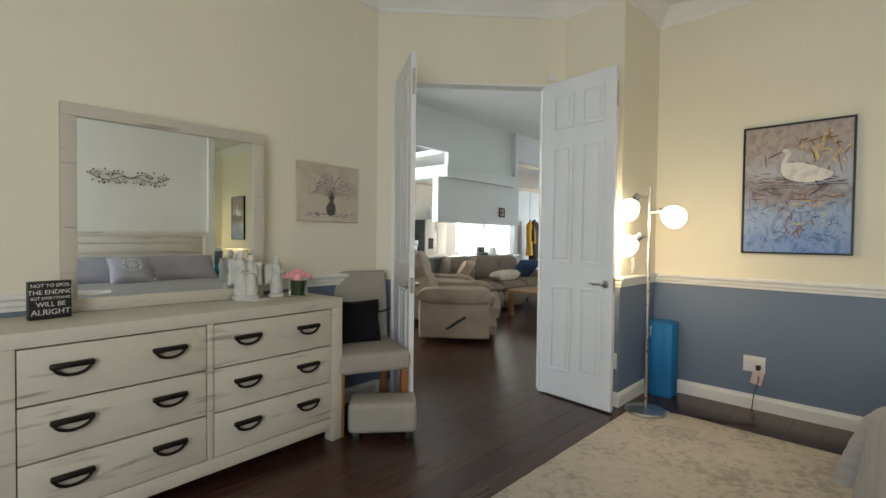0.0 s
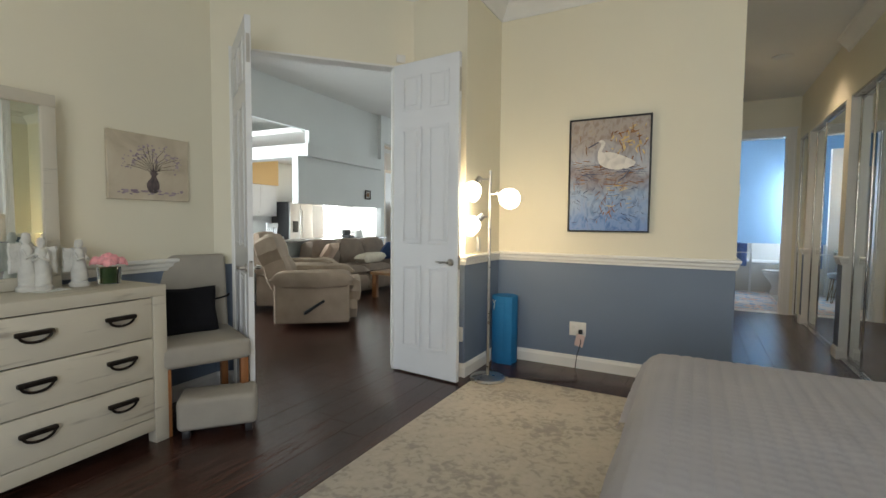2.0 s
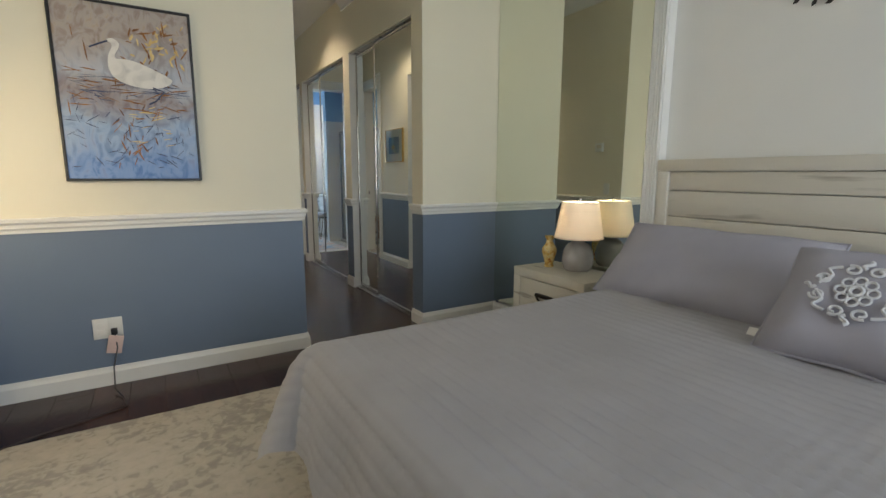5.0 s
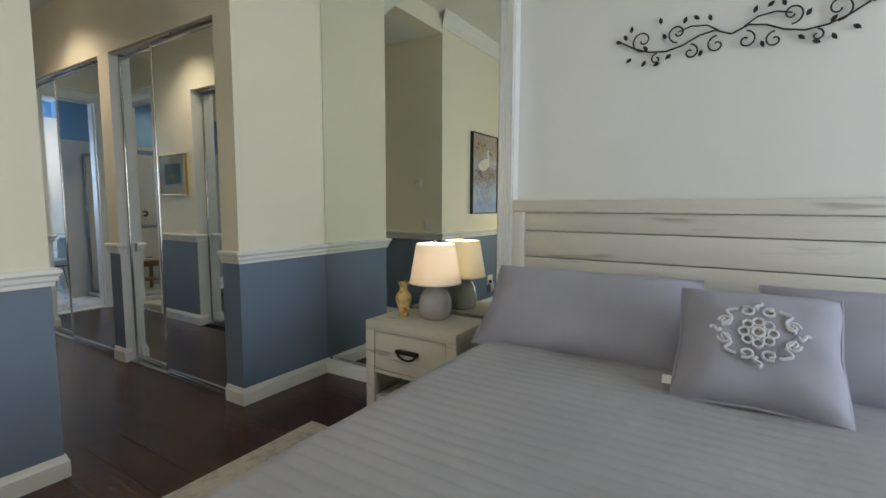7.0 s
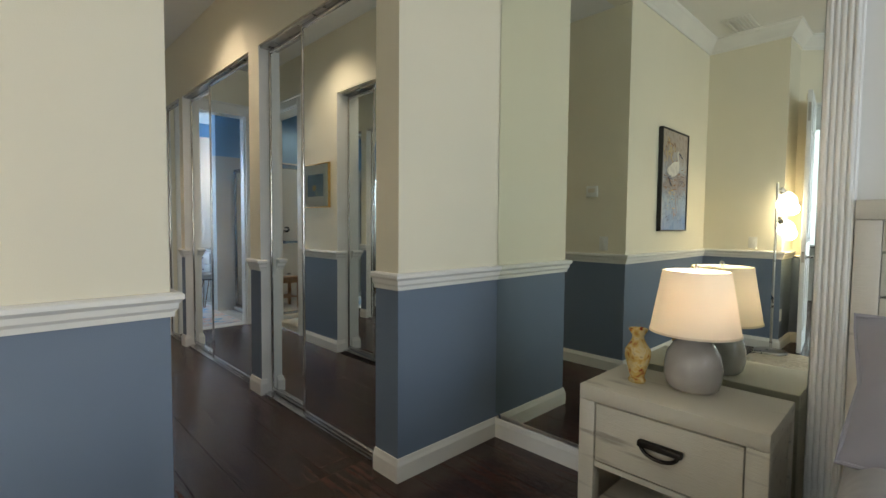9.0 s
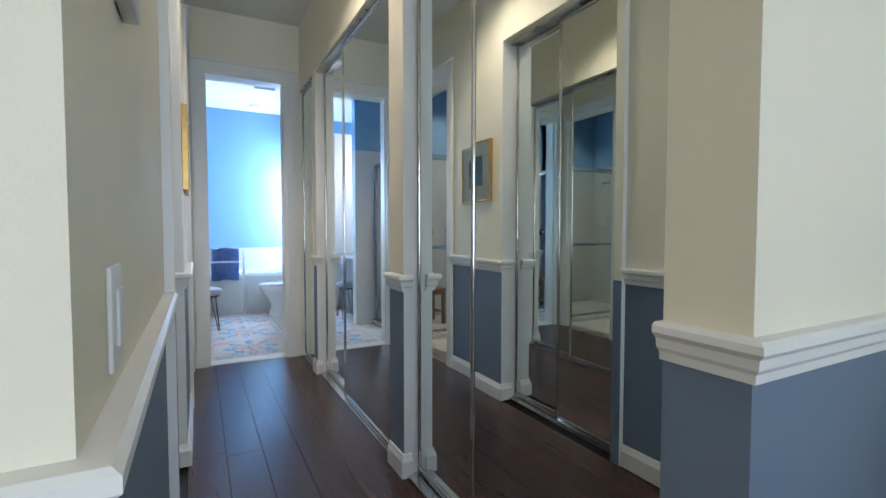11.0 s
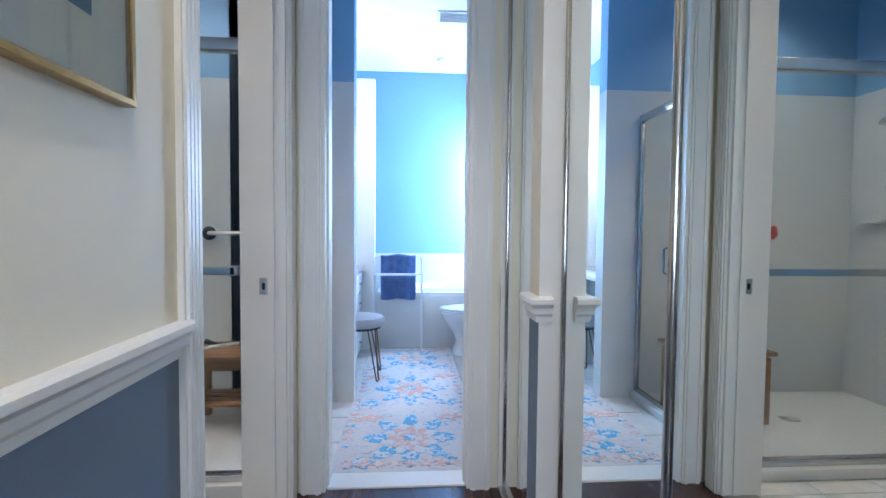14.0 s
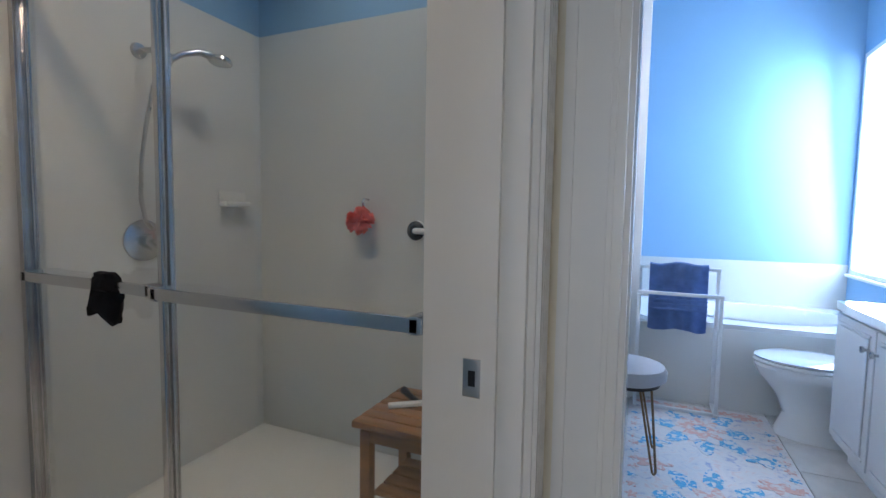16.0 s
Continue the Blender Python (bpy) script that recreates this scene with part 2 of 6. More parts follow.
HERON_BG = painted("marsh painting", [(0.28, (0.04, 0.03, 0.04)), (0.42, (0.22, 0.19, 0.20)), (0.50, (0.44, 0.47, 0.52)), (0.60, (0.56, 0.54, 0.52)), (0.75, (0.42, 0.24, 0.08))], 8, (1.6, 1, 1), 0.45, 2.0,
                   [(0.22, (0.06, 0.22, 0.58)), (0.48, (0.24, 0.38, 0.60)), (0.66, (0.22, 0.16, 0.15)), (0.78, (0.42, 0.46, 0.54)), (1.0, (0.38, 0.30, 0.24))])
FLOWER_BG = painted("aged canvas", [(0.3, (0.46, 0.39, 0.29)), (0.5, (0.58, 0.50, 0.38)), (0.7, (0.64, 0.57, 0.45))], 4)
SEA_ART = painted("seascape", [(0.3, (0.02, 0.08, 0.20)), (0.5, (0.05, 0.20, 0.36)), (0.65, (0.20, 0.34, 0.38)), (0.8, (0.45, 0.42, 0.28))], 4, (1, 1, 3))
RUGMAT = painted("distressed cream rug", [(0.28, (0.30, 0.275, 0.24)), (0.42, (0.35, 0.32, 0.275)), (0.49, (0.43, 0.39, 0.33)), (0.70, (0.475, 0.43, 0.365))], 24, (1, 1, 1), 0.95, 0.6, None, 14.0)
patch, spread_out = RUGMAT.node_tree.nodes.new("ShaderNodeTexNoise"), RUGMAT.node_tree.nodes.new("ShaderNodeMath")
patch.inputs["Scale"].default_value, patch.inputs["Detail"].default_value = 2.6, 4.0
spread_out.operation = "MULTIPLY_ADD"
spread_out.inputs[1].default_value = 0.85
rug_noise = next(n for n in RUGMAT.node_tree.nodes if n.type == "TEX_NOISE" and n != patch)
rug_ramp = next(n for n in RUGMAT.node_tree.nodes if n.type == "VALTORGB")
rug_shift = RUGMAT.node_tree.nodes.new("ShaderNodeMath")
rug_shift.operation, rug_shift.inputs[1].default_value = "SUBTRACT", 0.40
RUGMAT.node_tree.links.new(next(n for n in RUGMAT.node_tree.nodes if n.type == "MAPPING").outputs[0], patch.inputs["Vector"])
RUGMAT.node_tree.links.new(patch.outputs["Fac"], spread_out.inputs[0]), RUGMAT.node_tree.links.new(rug_noise.outputs["Fac"], spread_out.inputs[2])
RUGMAT.node_tree.links.new(spread_out.outputs[0], rug_shift.inputs[0]), RUGMAT.node_tree.links.new(rug_shift.outputs[0], rug_ramp.inputs[0])
BATHRUG = painted("faded white rug pile", [(0.30, (0.35, 0.40, 0.55)), (0.40, (0.62, 0.60, 0.60)), (0.55, (0.68, 0.66, 0.64)), (0.72, (0.66, 0.50, 0.46))], 16, (1, 1, 1), 0.95, 1.5)
RUG_BLUE = painted("blue rug motif", [(0.47, (0.64, 0.64, 0.64)), (0.52, (0.10, 0.36, 0.60)), (0.7, (0.20, 0.46, 0.66))], 30, (1, 1, 1), 0.95, 0.8)
RUG_CORAL = painted("coral rug motif", [(0.44, (0.66, 0.62, 0.59)), (0.52, (0.64, 0.38, 0.32)), (0.7, (0.66, 0.46, 0.40))], 30, (1, 1, 1), 0.95, 0.8)
VASE_MAT = painted("painted gold vase", [(0.35, (0.28, 0.05, 0.02)), (0.45, (0.52, 0.33, 0.08)), (0.6, (0.60, 0.46, 0.22)), (0.75, (0.10, 0.05, 0.03))], 26, (1, 1, 1), 0.2)
BLOCKGLASS = glow("daylit glass block", (0.80, 0.92, 1.0), 3.2)

# ---- shape helpers ----


def box(x0, x1, y0, y1, z0, z1, bevel=0.0, seg=2, bm=None):
    own = bm or bmesh.new()
    r = bmesh.ops.create_cube(own, size=1.0, matrix=Matrix.Translation(((x0 + x1) / 2, (y0 + y1) / 2, (z0 + z1) / 2)) @ Matrix.Diagonal((abs(x1 - x0), abs(y1 - y0), abs(z1 - z0), 1)))
    if bevel:
        es = {e for v in r["verts"] for e in v.link_edges}
        bmesh.ops.bevel(own, geom=list(es), offset=bevel, segments=seg, affect="EDGES", profile=0.5)
    return own


def lathe(profile, steps=32, bm=None, m=Matrix()):
    """A turned shape: profile of (radius, z)."""
    own = bm or bmesh.new()
    rings = []
    for r, z in profile:
        rings.append([own.verts.new(m @ Vector((max(r, 1e-4) * math.cos(2 * math.pi * i / steps), max(r, 1e-4) * math.sin(2 * math.pi * i / steps), z))) for i in range(steps)])
    for a, b in zip(rings, rings[1:]):
        for i in range(steps):
            own.faces.new((a[i], a[(i + 1) % steps], b[(i + 1) % steps], b[i]))
    if profile[0][0] > 1e-3:
        own.faces.new(rings[0][::-1])
    if profile[-1][0] > 1e-3:
        own.faces.new(rings[-1])
    return own


def tube(points, radius, steps=10, bm=None):
    """A round bar along points; radius a number or one a point."""
    own = bm or bmesh.new()
    pts = [Vector(p) for p in points]
    radii = radius if isinstance(radius, (list, tuple)) else [radius] * len(pts)
    rings, side = [], None
    for i, p in enumerate(pts):
        d = (pts[min(i + 1, len(pts) - 1)] - pts[max(i - 1, 0)]).normalized()
        ref = side if side is not None else (Vector((0, 0, 1)) if abs(d.z) < 0.9 else Vector((1, 0, 0)))
        u = (ref - d * ref.dot(d)).normalized()
        side = u
        w = d.cross(u)
        rings.append([own.verts.new(p + radii[i] * (math.cos(2 * math.pi * k / steps) * u + math.sin(2 * math.pi * k / steps) * w)) for k in range(steps)])
    for a, b in zip(rings, rings[1:]):
        for i in range(steps):
            own.faces.new((a[i], a[(i + 1) % steps], b[(i + 1) % steps], b[i]))
    own.faces.new(rings[0][::-1])
    own.faces.new(rings[-1])
    return own


def sweep(profile, p0, p1, out, bm=None, ext0=0.0, ext1=0.0):
    """A moulding from p0 to p1: profile of (reach, height), reaching towards out; ext: mitre slope at the ends."""
    own = bm or bmesh.new()
    p0, p1, out = Vector(p0), Vector(p1), Vector(out).normalized()
    d = (p1 - p0).normalized()
    a = [own.verts.new(p0 + out * r + Vector((0, 0, h)) - d * r * ext0) for r, h in profile]
    b = [own.verts.new(p1 + out * r + Vector((0, 0, h)) + d * r * ext1) for r, h in profile]
    k = len(profile)
    for i in range(k):
        own.faces.new((a[i], a[(i + 1) % k], b[(i + 1) % k], b[i]))
    own.faces.new(a[::-1]), own.faces.new(b)
    return own


def flat(outline, axis="y", depth=0.004, bm=None, m=Matrix()):
    """A thin plate cut to an outline of (u, v), standing in the plane across axis."""
    own = bm or bmesh.new()
    to = {"y": lambda u, v, w: (u, w, v), "x": lambda u, v, w: (w, u, v), "z": lambda u, v, w: (u, v, w)}[axis]
    a = [own.verts.new(m @ Vector(to(u, v, 0))) for u, v in outline]
    b = [own.verts.new(m @ Vector(to(u, v, depth))) for u, v in outline]
    own.faces.new(a), own.faces.new(b[::-1])
    for i in range(len(a)):
        own.faces.new((a[i], b[i], b[(i + 1) % len(a)], a[(i + 1) % len(a)]))
    return own


def cushion(w, d, h, puff=0.5, n=14, bm=None, m=Matrix(), quilt=0.0):
    """A stuffed pillow, centred, thick in z."""
    own = bm or bmesh.new()
    grid = {}
    for s in (1, -1):
        for i in range(n + 1):
            for j in range(n + 1):
                if s < 0 and (i in (0, n) or j in (0, n)):
                    grid[s, i, j] = grid[1, i, j]
                    continue
                u, v = 2 * i / n - 1, 2 * j / n - 1
                edge = max(0.0, (1 - u ** 4) * (1 - v ** 4)) ** puff
                pinch = 1 - 0.06 * (1 - abs(u)) * v * v
                pin2 = 1 - 0.06 * (1 - abs(v)) * u * u
                z = s * h / 2 * edge + quilt * math.sin(u * 26) * edge
                grid[s, i, j] = own.verts.new(m @ Vector((u * w / 2 * pin2, v * d / 2 * pinch, z + 0.012 * noise.noise(Vector((u * 2, v * 2, s + w))))))
    for s in (1, -1):
        for i in range(n):
            for j in range(n):
                q = [grid[s, i, j], grid[s, i + 1, j], grid[s, i + 1, j + 1], grid[s, i, j + 1]]
                own.faces.new(q if s > 0 else q[::-1])
    return own


def part(name, bm, mat, parent=None, label="", smooth=True, m=None):
    bmesh.ops.recalc_face_normals(bm, faces=bm.faces[:]) if len(bm.faces) < 60000 else None
    me = bpy.data.meshes.new(name)
    bm.to_mesh(me)
    bm.free()
    if smooth:
        for p in me.polygons:
            p.use_smooth = True
        me.set_sharp_from_angle(angle=radians(38))
    for one in (mat if isinstance(mat, (list, tuple)) else [mat]):
        me.materials.append(one)
    ob = new(name, me)
    if parent is not None:
        ob.parent = parent
    if m is not None:
        ob.matrix_basis = m
    if label:
        tagged(ob, label)
    return ob


def thing(name, label, category, m=Matrix(), group=""):
    ob = new(name)
    ob.empty_display_size = 0.05
    ob.matrix_basis = m
    return tagged(ob, label, category, group)


def structure(name, bm, mat, label, category="wall", smooth=False):
    return tagged(part(name, bm, mat, smooth=smooth), label, category, kind="structure")


def mesh_copy(ob, parent, m):
    c = bpy.data.objects.new(ob.name.split(".")[0], ob.data)
    scene.collection.objects.link(c)
    c.parent, c.matrix_basis = parent, m
    return c


# ---- the large structure ----
RAIL_Z = 0.896


def wall(name, p0, p1, t, z1, holes, mats, label, split=RAIL_Z, z0=0.0):
    """A wall from p0 to p1, t thick to the left of that way, with holes (s0, s1, z0, z1); mats: below and above the rail."""
    bm = bmesh.new()
    p0, p1 = Vector((*p0, 0)), Vector((*p1, 0))
    length, d = (p1 - p0).length, (p1 - p0).normalized()
    m = Matrix.Translation(p0) @ Matrix.Rotation(math.atan2(d.y, d.x), 4, "Z")
    ss = sorted({0, length, *[h[0] for h in holes], *[h[1] for h in holes]})
    zs = sorted({z0, z1, *([split] if split and z0 < split < z1 else []), *[h[2] for h in holes], *[h[3] for h in holes]})
    for a, b in zip(ss, ss[1:]):
        for c, e in zip(zs, zs[1:]):
            s, z = (a + b) / 2, (c + e) / 2
            if any(h[0] < s < h[1] and h[2] < z < h[3] for h in holes):
                continue
            k = len(bm.faces)
            box(a, b, 0, t, c, e, bm=bm)
            bm.faces.ensure_lookup_table()
            for f in bm.faces[k:]:
                f.normal_update()
                f.material_index = 2 if len(mats) > 2 and abs(f.normal.x) > 0.9 else (0 if split and z < split else 1)
    bm.transform(m)
    return structure(name, bm, mats, label)


TWO = [SLATE, CREAM]
H = 3.1
# bedroom shell
WD, DS = Vector((-2.89, 2.285, 0)), Vector((-1.897, 3.376, 0))  # ends of the slanted door wall
DOOR_A = math.atan2(DS.y - WD.y, DS.x - WD.x)
DOOR_U = Vector((math.cos(DOOR_A), math.sin(DOOR_A), 0))
WEST_A = 4.0  # the dresser wall runs a little askew
SW = WD + 4.04 * Vector((math.sin(radians(WEST_A)), -math.cos(radians(WEST_A)), 0))
wall("wall_west", SW.xy, WD.xy, 0.12, H, [], TWO, "cream over slate blue painted bedroom wall")
wall("wall_door", WD.xy, DS.xy, 0.12, 3.4, [(0.115, 1.335, 0, 2.45)], TWO, "cream over slate blue wall with a double doorway")
wall("wall_switch", DS.xy, (-1.535, 3.376), 0.12, H, [], TWO, "short cream and slate blue return wall")
wall("wall_lamp", (-1.415, 3.376), (-1.415, 4.065), 0.12, H, [], TWO, "cream and slate blue wall behind the floor lamp")
wall("wall_north", (-1.535, 4.065), (0.405, 4.065), 0.12, H, [], TWO, "cream and slate blue wall with a heron painting")
wall("wall_east", (2.06, 4.05), (2.06, -1.75), 0.12, H, [], [WHITEWALL, WHITEWALL], "off-white painted wall behind the bed")
wall("wall_south", (-3.12, -1.75), (2.18, -1.75), -0.12, H, [(2.6, 5.0, 0.45, 2.45)], TWO, "cream and slate blue bedroom window wall")
# hall walls
HALL_H = 2.92
wall("wall_pier", (1.31, 4.05), (2.18, 4.05), 0.12, H, [], TWO, "cream over slate blue closet side wall")
wall("wall_hall_east", (1.31, 8.03), (1.31, 4.17), 0.12, H, [(0.16, 0.65, 0, 2.36), (0.76, 2.32, 0, 2.36), (2.49, 3.81, 0, 2.36)], TWO + [TRIM], "cream wall with mirrored closet openings")
wall("wall_closet_back", (1.95, 7.88), (1.95, 4.17), 0.1, H, [], [CREAM, CREAM], "plain closet back wall")
wall("wall_hall_near", (0.405, 4.185), (0.405, 5.15), 0.125, H, [], TWO, "cream over slate blue hall wall")
wall("wall_hall_west", (0.43, 5.15), (0.43, 8.03), 0.15, H, [(0.05, 0.98, 0, 2.36), (1.85, 2.625, 0, 2.42)], TWO + [TRIM], "cream over slate blue hall wall with a closet and a doorway")
wall("wall_closet_west", (-0.35, 4.43), (-0.35, 6.6), 0.1, H, [], [CREAM, CREAM], "plain closet back wall")
wall("wall_hall_end", (0.28, 7.88), (1.95, 7.88), 0.15, H, [(0.266, 0.907, 0, 2.42)], [CREAM, CREAM], "cream hall end wall with a bathroom doorway")


def floor_rect(name, x0, x1, y0, y1, z0, z1, mat, label):
    return structure(name, box(x0, x1, y0, y1, z0, z1), mat, label, "floor")


wood_floor = floor_rect("floor", -3.3, 2.2, -2.0, 8.03, -0.12, -0.012, FLOORBASE, "dark stained wide plank floor")
tile_floor_lobby = floor_rect("floor_shower_lobby", -1.45, 0.30, 6.6, 8.03, -0.13, -0.010, GROUT, "off-white tiled floor before the shower")
tile_floor = floor_rect("floor_bathroom", -1.45, 2.2, 8.03, 11.5, -0.13, -0.010, GROUT, "off-white square tiled bathroom floor")
for name, x0, x1, y0, y1, z in (("ceiling_bedroom", -3.15, 2.2, -1.9, 4.2, H), ("ceiling_hall", 0.28, 2.1, 4.2, 8.03, HALL_H), ("ceiling_bathroom", -1.45, 2.2, 8.03, 11.5, 2.93), ("ceiling_shower_lobby", -1.45, 0.28, 6.6, 8.03, 2.93)):
    structure(name, box(x0, x1, y0, y1, z, z + 0.1), CEIL, "plain off-white ceiling", "ceiling")
structure("wall_hall_header", box(0.406, 1.309, 4.067, 4.199, HALL_H - 0.002, H - 0.002), CREAM, "cream header over the hall opening")

# bathroom shell: white wall panels to 2.07 m, sky blue above
BATH = [SURROUND, BLUE]
TILE_Z = 2.07
BH = 2.93
wall("wall_shower_west", (-1.27, 6.9), (-1.27, 9.05), 0.12, BH, [], BATH, "white panelled shower wall with blue paint above", TILE_Z)
wall("wall_shower_north", (-1.27, 8.93), (0.555, 8.93), 0.12, BH, [], BATH, "white panelled shower wall with blue paint above", TILE_Z)
wall("wall_bath_south", (-1.39, 6.78), (0.28, 6.78), -0.12, BH, [], [BLUE, BLUE], "sky blue bathroom wall", 0)
wall("wall_bath_lining", (0.276, 6.78), (0.276, 8.034), 0.02, BH, [(0.2, 1.005, 0, 2.42)], [BLUE, BLUE], "sky blue bathroom side of the hall wall", 0)
wall("wall_bath_lining_end", (1.95, 8.034), (0.256, 8.034), -0.02, BH, [(0.763, 1.404, 0, 2.42)], [BLUE, BLUE], "sky blue bathroom side of the hall end wall", 0)
wall("wall_bath_east", (1.95, 11.4), (1.95, 8.03), 0.14, BH, [(0.14, 0.80, 0.80, 2.34)], [BLUE, BLUE], "sky blue bathroom wall with a tall window", 0)
wall("wall_tub_north", (-0.2, 11.28), (2.1, 11.28), 0.12, BH, [], [SURROUND, BLUE], "sky blue wall over a white tiled tub surround", 0.86)
wall("wall_vanity_west", (-0.1, 8.93), (-0.1, 11.4), 0.12, BH, [], [BLUE, BLUE], "sky blue bathroom wall", 0)
structure("wall_tub_wing", box(-0.1, 0.58, 10.26, 10.36, 0, 2.52, 0.004), WHITEWALL, "white painted wing wall at the foot of the tub")

# living room, kitchen and foyer shell: laid out square, then turned as it lies beyond the slanted doorway
def beyond(size):
    return Matrix.Translation((0.15, 0.16, 0)) @ Matrix.Rotation(radians(2.7), 4, "Z") @ Matrix.Scale(size, 4)


FAR, NEAR = beyond(0.93), beyond(0.965)


def turned(obs, m):
    for ob in obs:
        ob.matrix_basis = m @ ob.matrix_basis


shell = set(scene.objects)
LH = 3.75
PALE = [LIVINGWALL, LIVINGWALL]
wall("wall_kitchen_bar", (-6.0, 3.6), (-6.0, 9.0), 0.14, 0.93, [], PALE, "pale half wall under a breakfast bar", 0)
wall("wall_kitchen_upper", (-6.0, 6.35), (-6.0, 9.0), 0.14, 2.48, [], PALE, "pale hanging wall over a breakfast bar", 0, 1.63)
structure("wall_kitchen_ledge", box(-6.5, -5.86, 6.45, 8.8, 2.48, 2.71, 0.004), LIVINGWALL, "pale plaster ledge over the breakfast bar")
structure("wall_kitchen_ledge_return", box(-11.0, -6.5, 6.45, 6.75, 2.48, 2.71, 0.004), LIVINGWALL, "pale plaster ledge over the kitchen")
wall("wall_kitchen_pier", (-6.0, 9.0), (-6.0, 9.14), 0.14, LH, [], PALE, "pale wall pier beside the foyer opening", 0)
wall("wall_living_upper", (-6.1, 6.75), (-6.1, 9.0), 0.1, LH, [], PALE, "pale upper wall over the kitchen ledge", 0, 2.71)
wall("wall_foyer_header", (-6.0, 9.14), (-6.0, 15.5), 0.14, LH, [], PALE, "pale header over the foyer opening", 0, 3.14)
wall("wall_foyer_side", (-6.1, 9.14), (-8.3, 12.55), -0.08, LH, [], [TANWALL, TANWALL], "tan foyer side wall", 0)
wall("wall_foyer", (-8.3, 12.55), (-8.3, 15.5), 0.1, LH, [], [TANWALL, TANWALL], "tan foyer wall", 0)
wall("wall_living_header", (-6.1, 3.6), (-6.1, 6.75), 0.1, LH, [], PALE, "pale header over the kitchen opening", 0, 3.0)
structure("wall_kitchen_soffit", box(-10.3, -9.9, 7.58, 9.7, 2.3, 3.0), OCHRE, "ochre painted soffit over the kitchen cabinets")
structure("wall_kitchen_strip", box(-10.3, -9.75, 11.26, 11.40, 0.0, 3.0), OCHRE, "ochre painted wall end in the kitchen")
wall("wall_kitchen_west", (-10.3, 1.9), (-10.3, 13.6), 0.12, LH, [(10.0, 11.0, 0.98, 1.95)], PALE, "pale kitchen wall", 0)
wall("wall_kitchen_north", (-10.3, 13.6), (-8.4, 13.6), 0.12, LH, [], [LIVINGWALL, LIVINGWALL], "pale kitchen wall", 0)
structure("ceiling_kitchen", box(-10.3, -6.3, 6.76, 13.6, 3.0, 3.1), CEIL, "plain white kitchen ceiling", "ceiling")
turned(set(scene.objects) - shell, FAR)
# The north and south openings are unseen, placed for the added daylight.
wall("wall_living_north", (-8.4, 15.5), (-1.6, 15.5), 0.12, LH, [(2.2, 5.2, 0.4, 2.6)], PALE, "pale living room wall", 0)
wall("wall_living_east", (-1.6, 15.5), (-1.6, 4.065), -0.1, LH, [], PALE, "pale living room wall", 0)
wall("wall_living_south", (-11.0, 1.9), (-2.99, 1.9), -0.12, LH, [(1.6, 4.8, 0.3, 2.6)], PALE, "pale living room wall with an unseen added window opening", 0)
structure("ceiling_living", box(-12.2, -1.5, 1.8, 15.7, LH * 0.93, LH), CEIL, "plain white living room ceiling", "ceiling")
floor_rect("floor_living", -12.5, -1.55, 1.7, 16.0, -0.14, -0.004, PLANK, "dark stained plank floor")
structure("ground", box(-60, 60, -60, 60, -0.5, -0.3), material("lawn", (0.06, 0.10, 0.03), 0.9, spread=0.3), "grass outside the house", "ground")

# mouldings
BASE_P = [(0, 0), (0.016, 0), (0.016, 0.076), (0.010, 0.090), (0.006, 0.106), (0, 0.106)]
RAIL_P = [(0, -0.035), (0.010, -0.035), (0.012, -0.018), (0.020, -0.008), (0.022, 0.010), (0.034, 0.022), (0.034, 0.036), (0.026, 0.042), (0, 0.042)]
CROWN_P = [(0, -0.13), (0.012, -0.13), (0.018, -0.105), (0.045, -0.075), (0.075, -0.035), (0.092, -0.02), (0.095, 0), (0, 0)]


def trim_line(kind, p0, p1, out, e0=0, e1=0, z=None):
    prof, zz, nm, lab = {"base": (BASE_P, 0.0, "baseboard", "white painted baseboard"), "rail": (RAIL_P, RAIL_Z + 0.02, "chair_rail", "white moulded chair rail"), "crown": (CROWN_P, H, "crown_moulding", "white crown moulding")}[kind]
    zz = zz if z is None else z
    return structure(nm, sweep(prof, (*p0, zz), (*p1, zz), (*out, 0), ext0=e0, ext1=e1), TRIM, lab, "trim")


NS = (DOOR_U.y, -DOOR_U.x)
EDGE = [  # a stretch of wall face: from, to, way out of the wall, mitres (1 outside corner, -1 inside)
    (SW.xy, WD.xy, (math.cos(radians(WEST_A)), math.sin(radians(WEST_A))), -1, -0.41),
    (DS.xy, (-1.415, 3.376), (0, -1), -0.41, 1),
    ((-1.415, 3.376), (-1.415, 4.065), (1, 0), 1, -1),
    ((-1.415, 4.065), (0.405, 4.065), (0, -1), -1, 1),
    ((0.405, 4.065), (0.405, 5.15), (1, 0), 1, 0),
    ((1.31, 4.05), (2.03, 4.05), (0, -1), 1, 0),
    ((1.31, 4.05), (1.31, 4.22), (-1, 0), 1, 0),
    ((1.31, 5.54), (1.31, 5.71), (-1, 0), 1, 0),
    ((1.31, 5.54), (1.346, 5.54), (0, -1), 1, 0),
    ((1.31, 7.27), (1.31, 7.38), (-1, 0), 1, 0),
    ((1.31, 7.27), (1.346, 7.27), (0, -1), 1, 0),
    ((0.43, 6.13), (0.43, 6.93), (1, 0), 1, 0),
    ((0.35, 6.13), (0.43, 6.13), (0, -1), 0, 1),
]
for p0, p1, out, e0, e1 in EDGE:
    trim_line("base", p0, p1, out, e0, e1)
    trim_line("rail", p0, p1, out, e0, e1, None if p0[1] < 5.0 else RAIL_Z - 0.004)
trim_line("base", WD.xy, (WD + 0.115 * DOOR_U).xy, NS, -0.41, 0)
trim_line("base", (WD + 1.335 * DOOR_U).xy, DS.xy, NS, 0, -0.41)
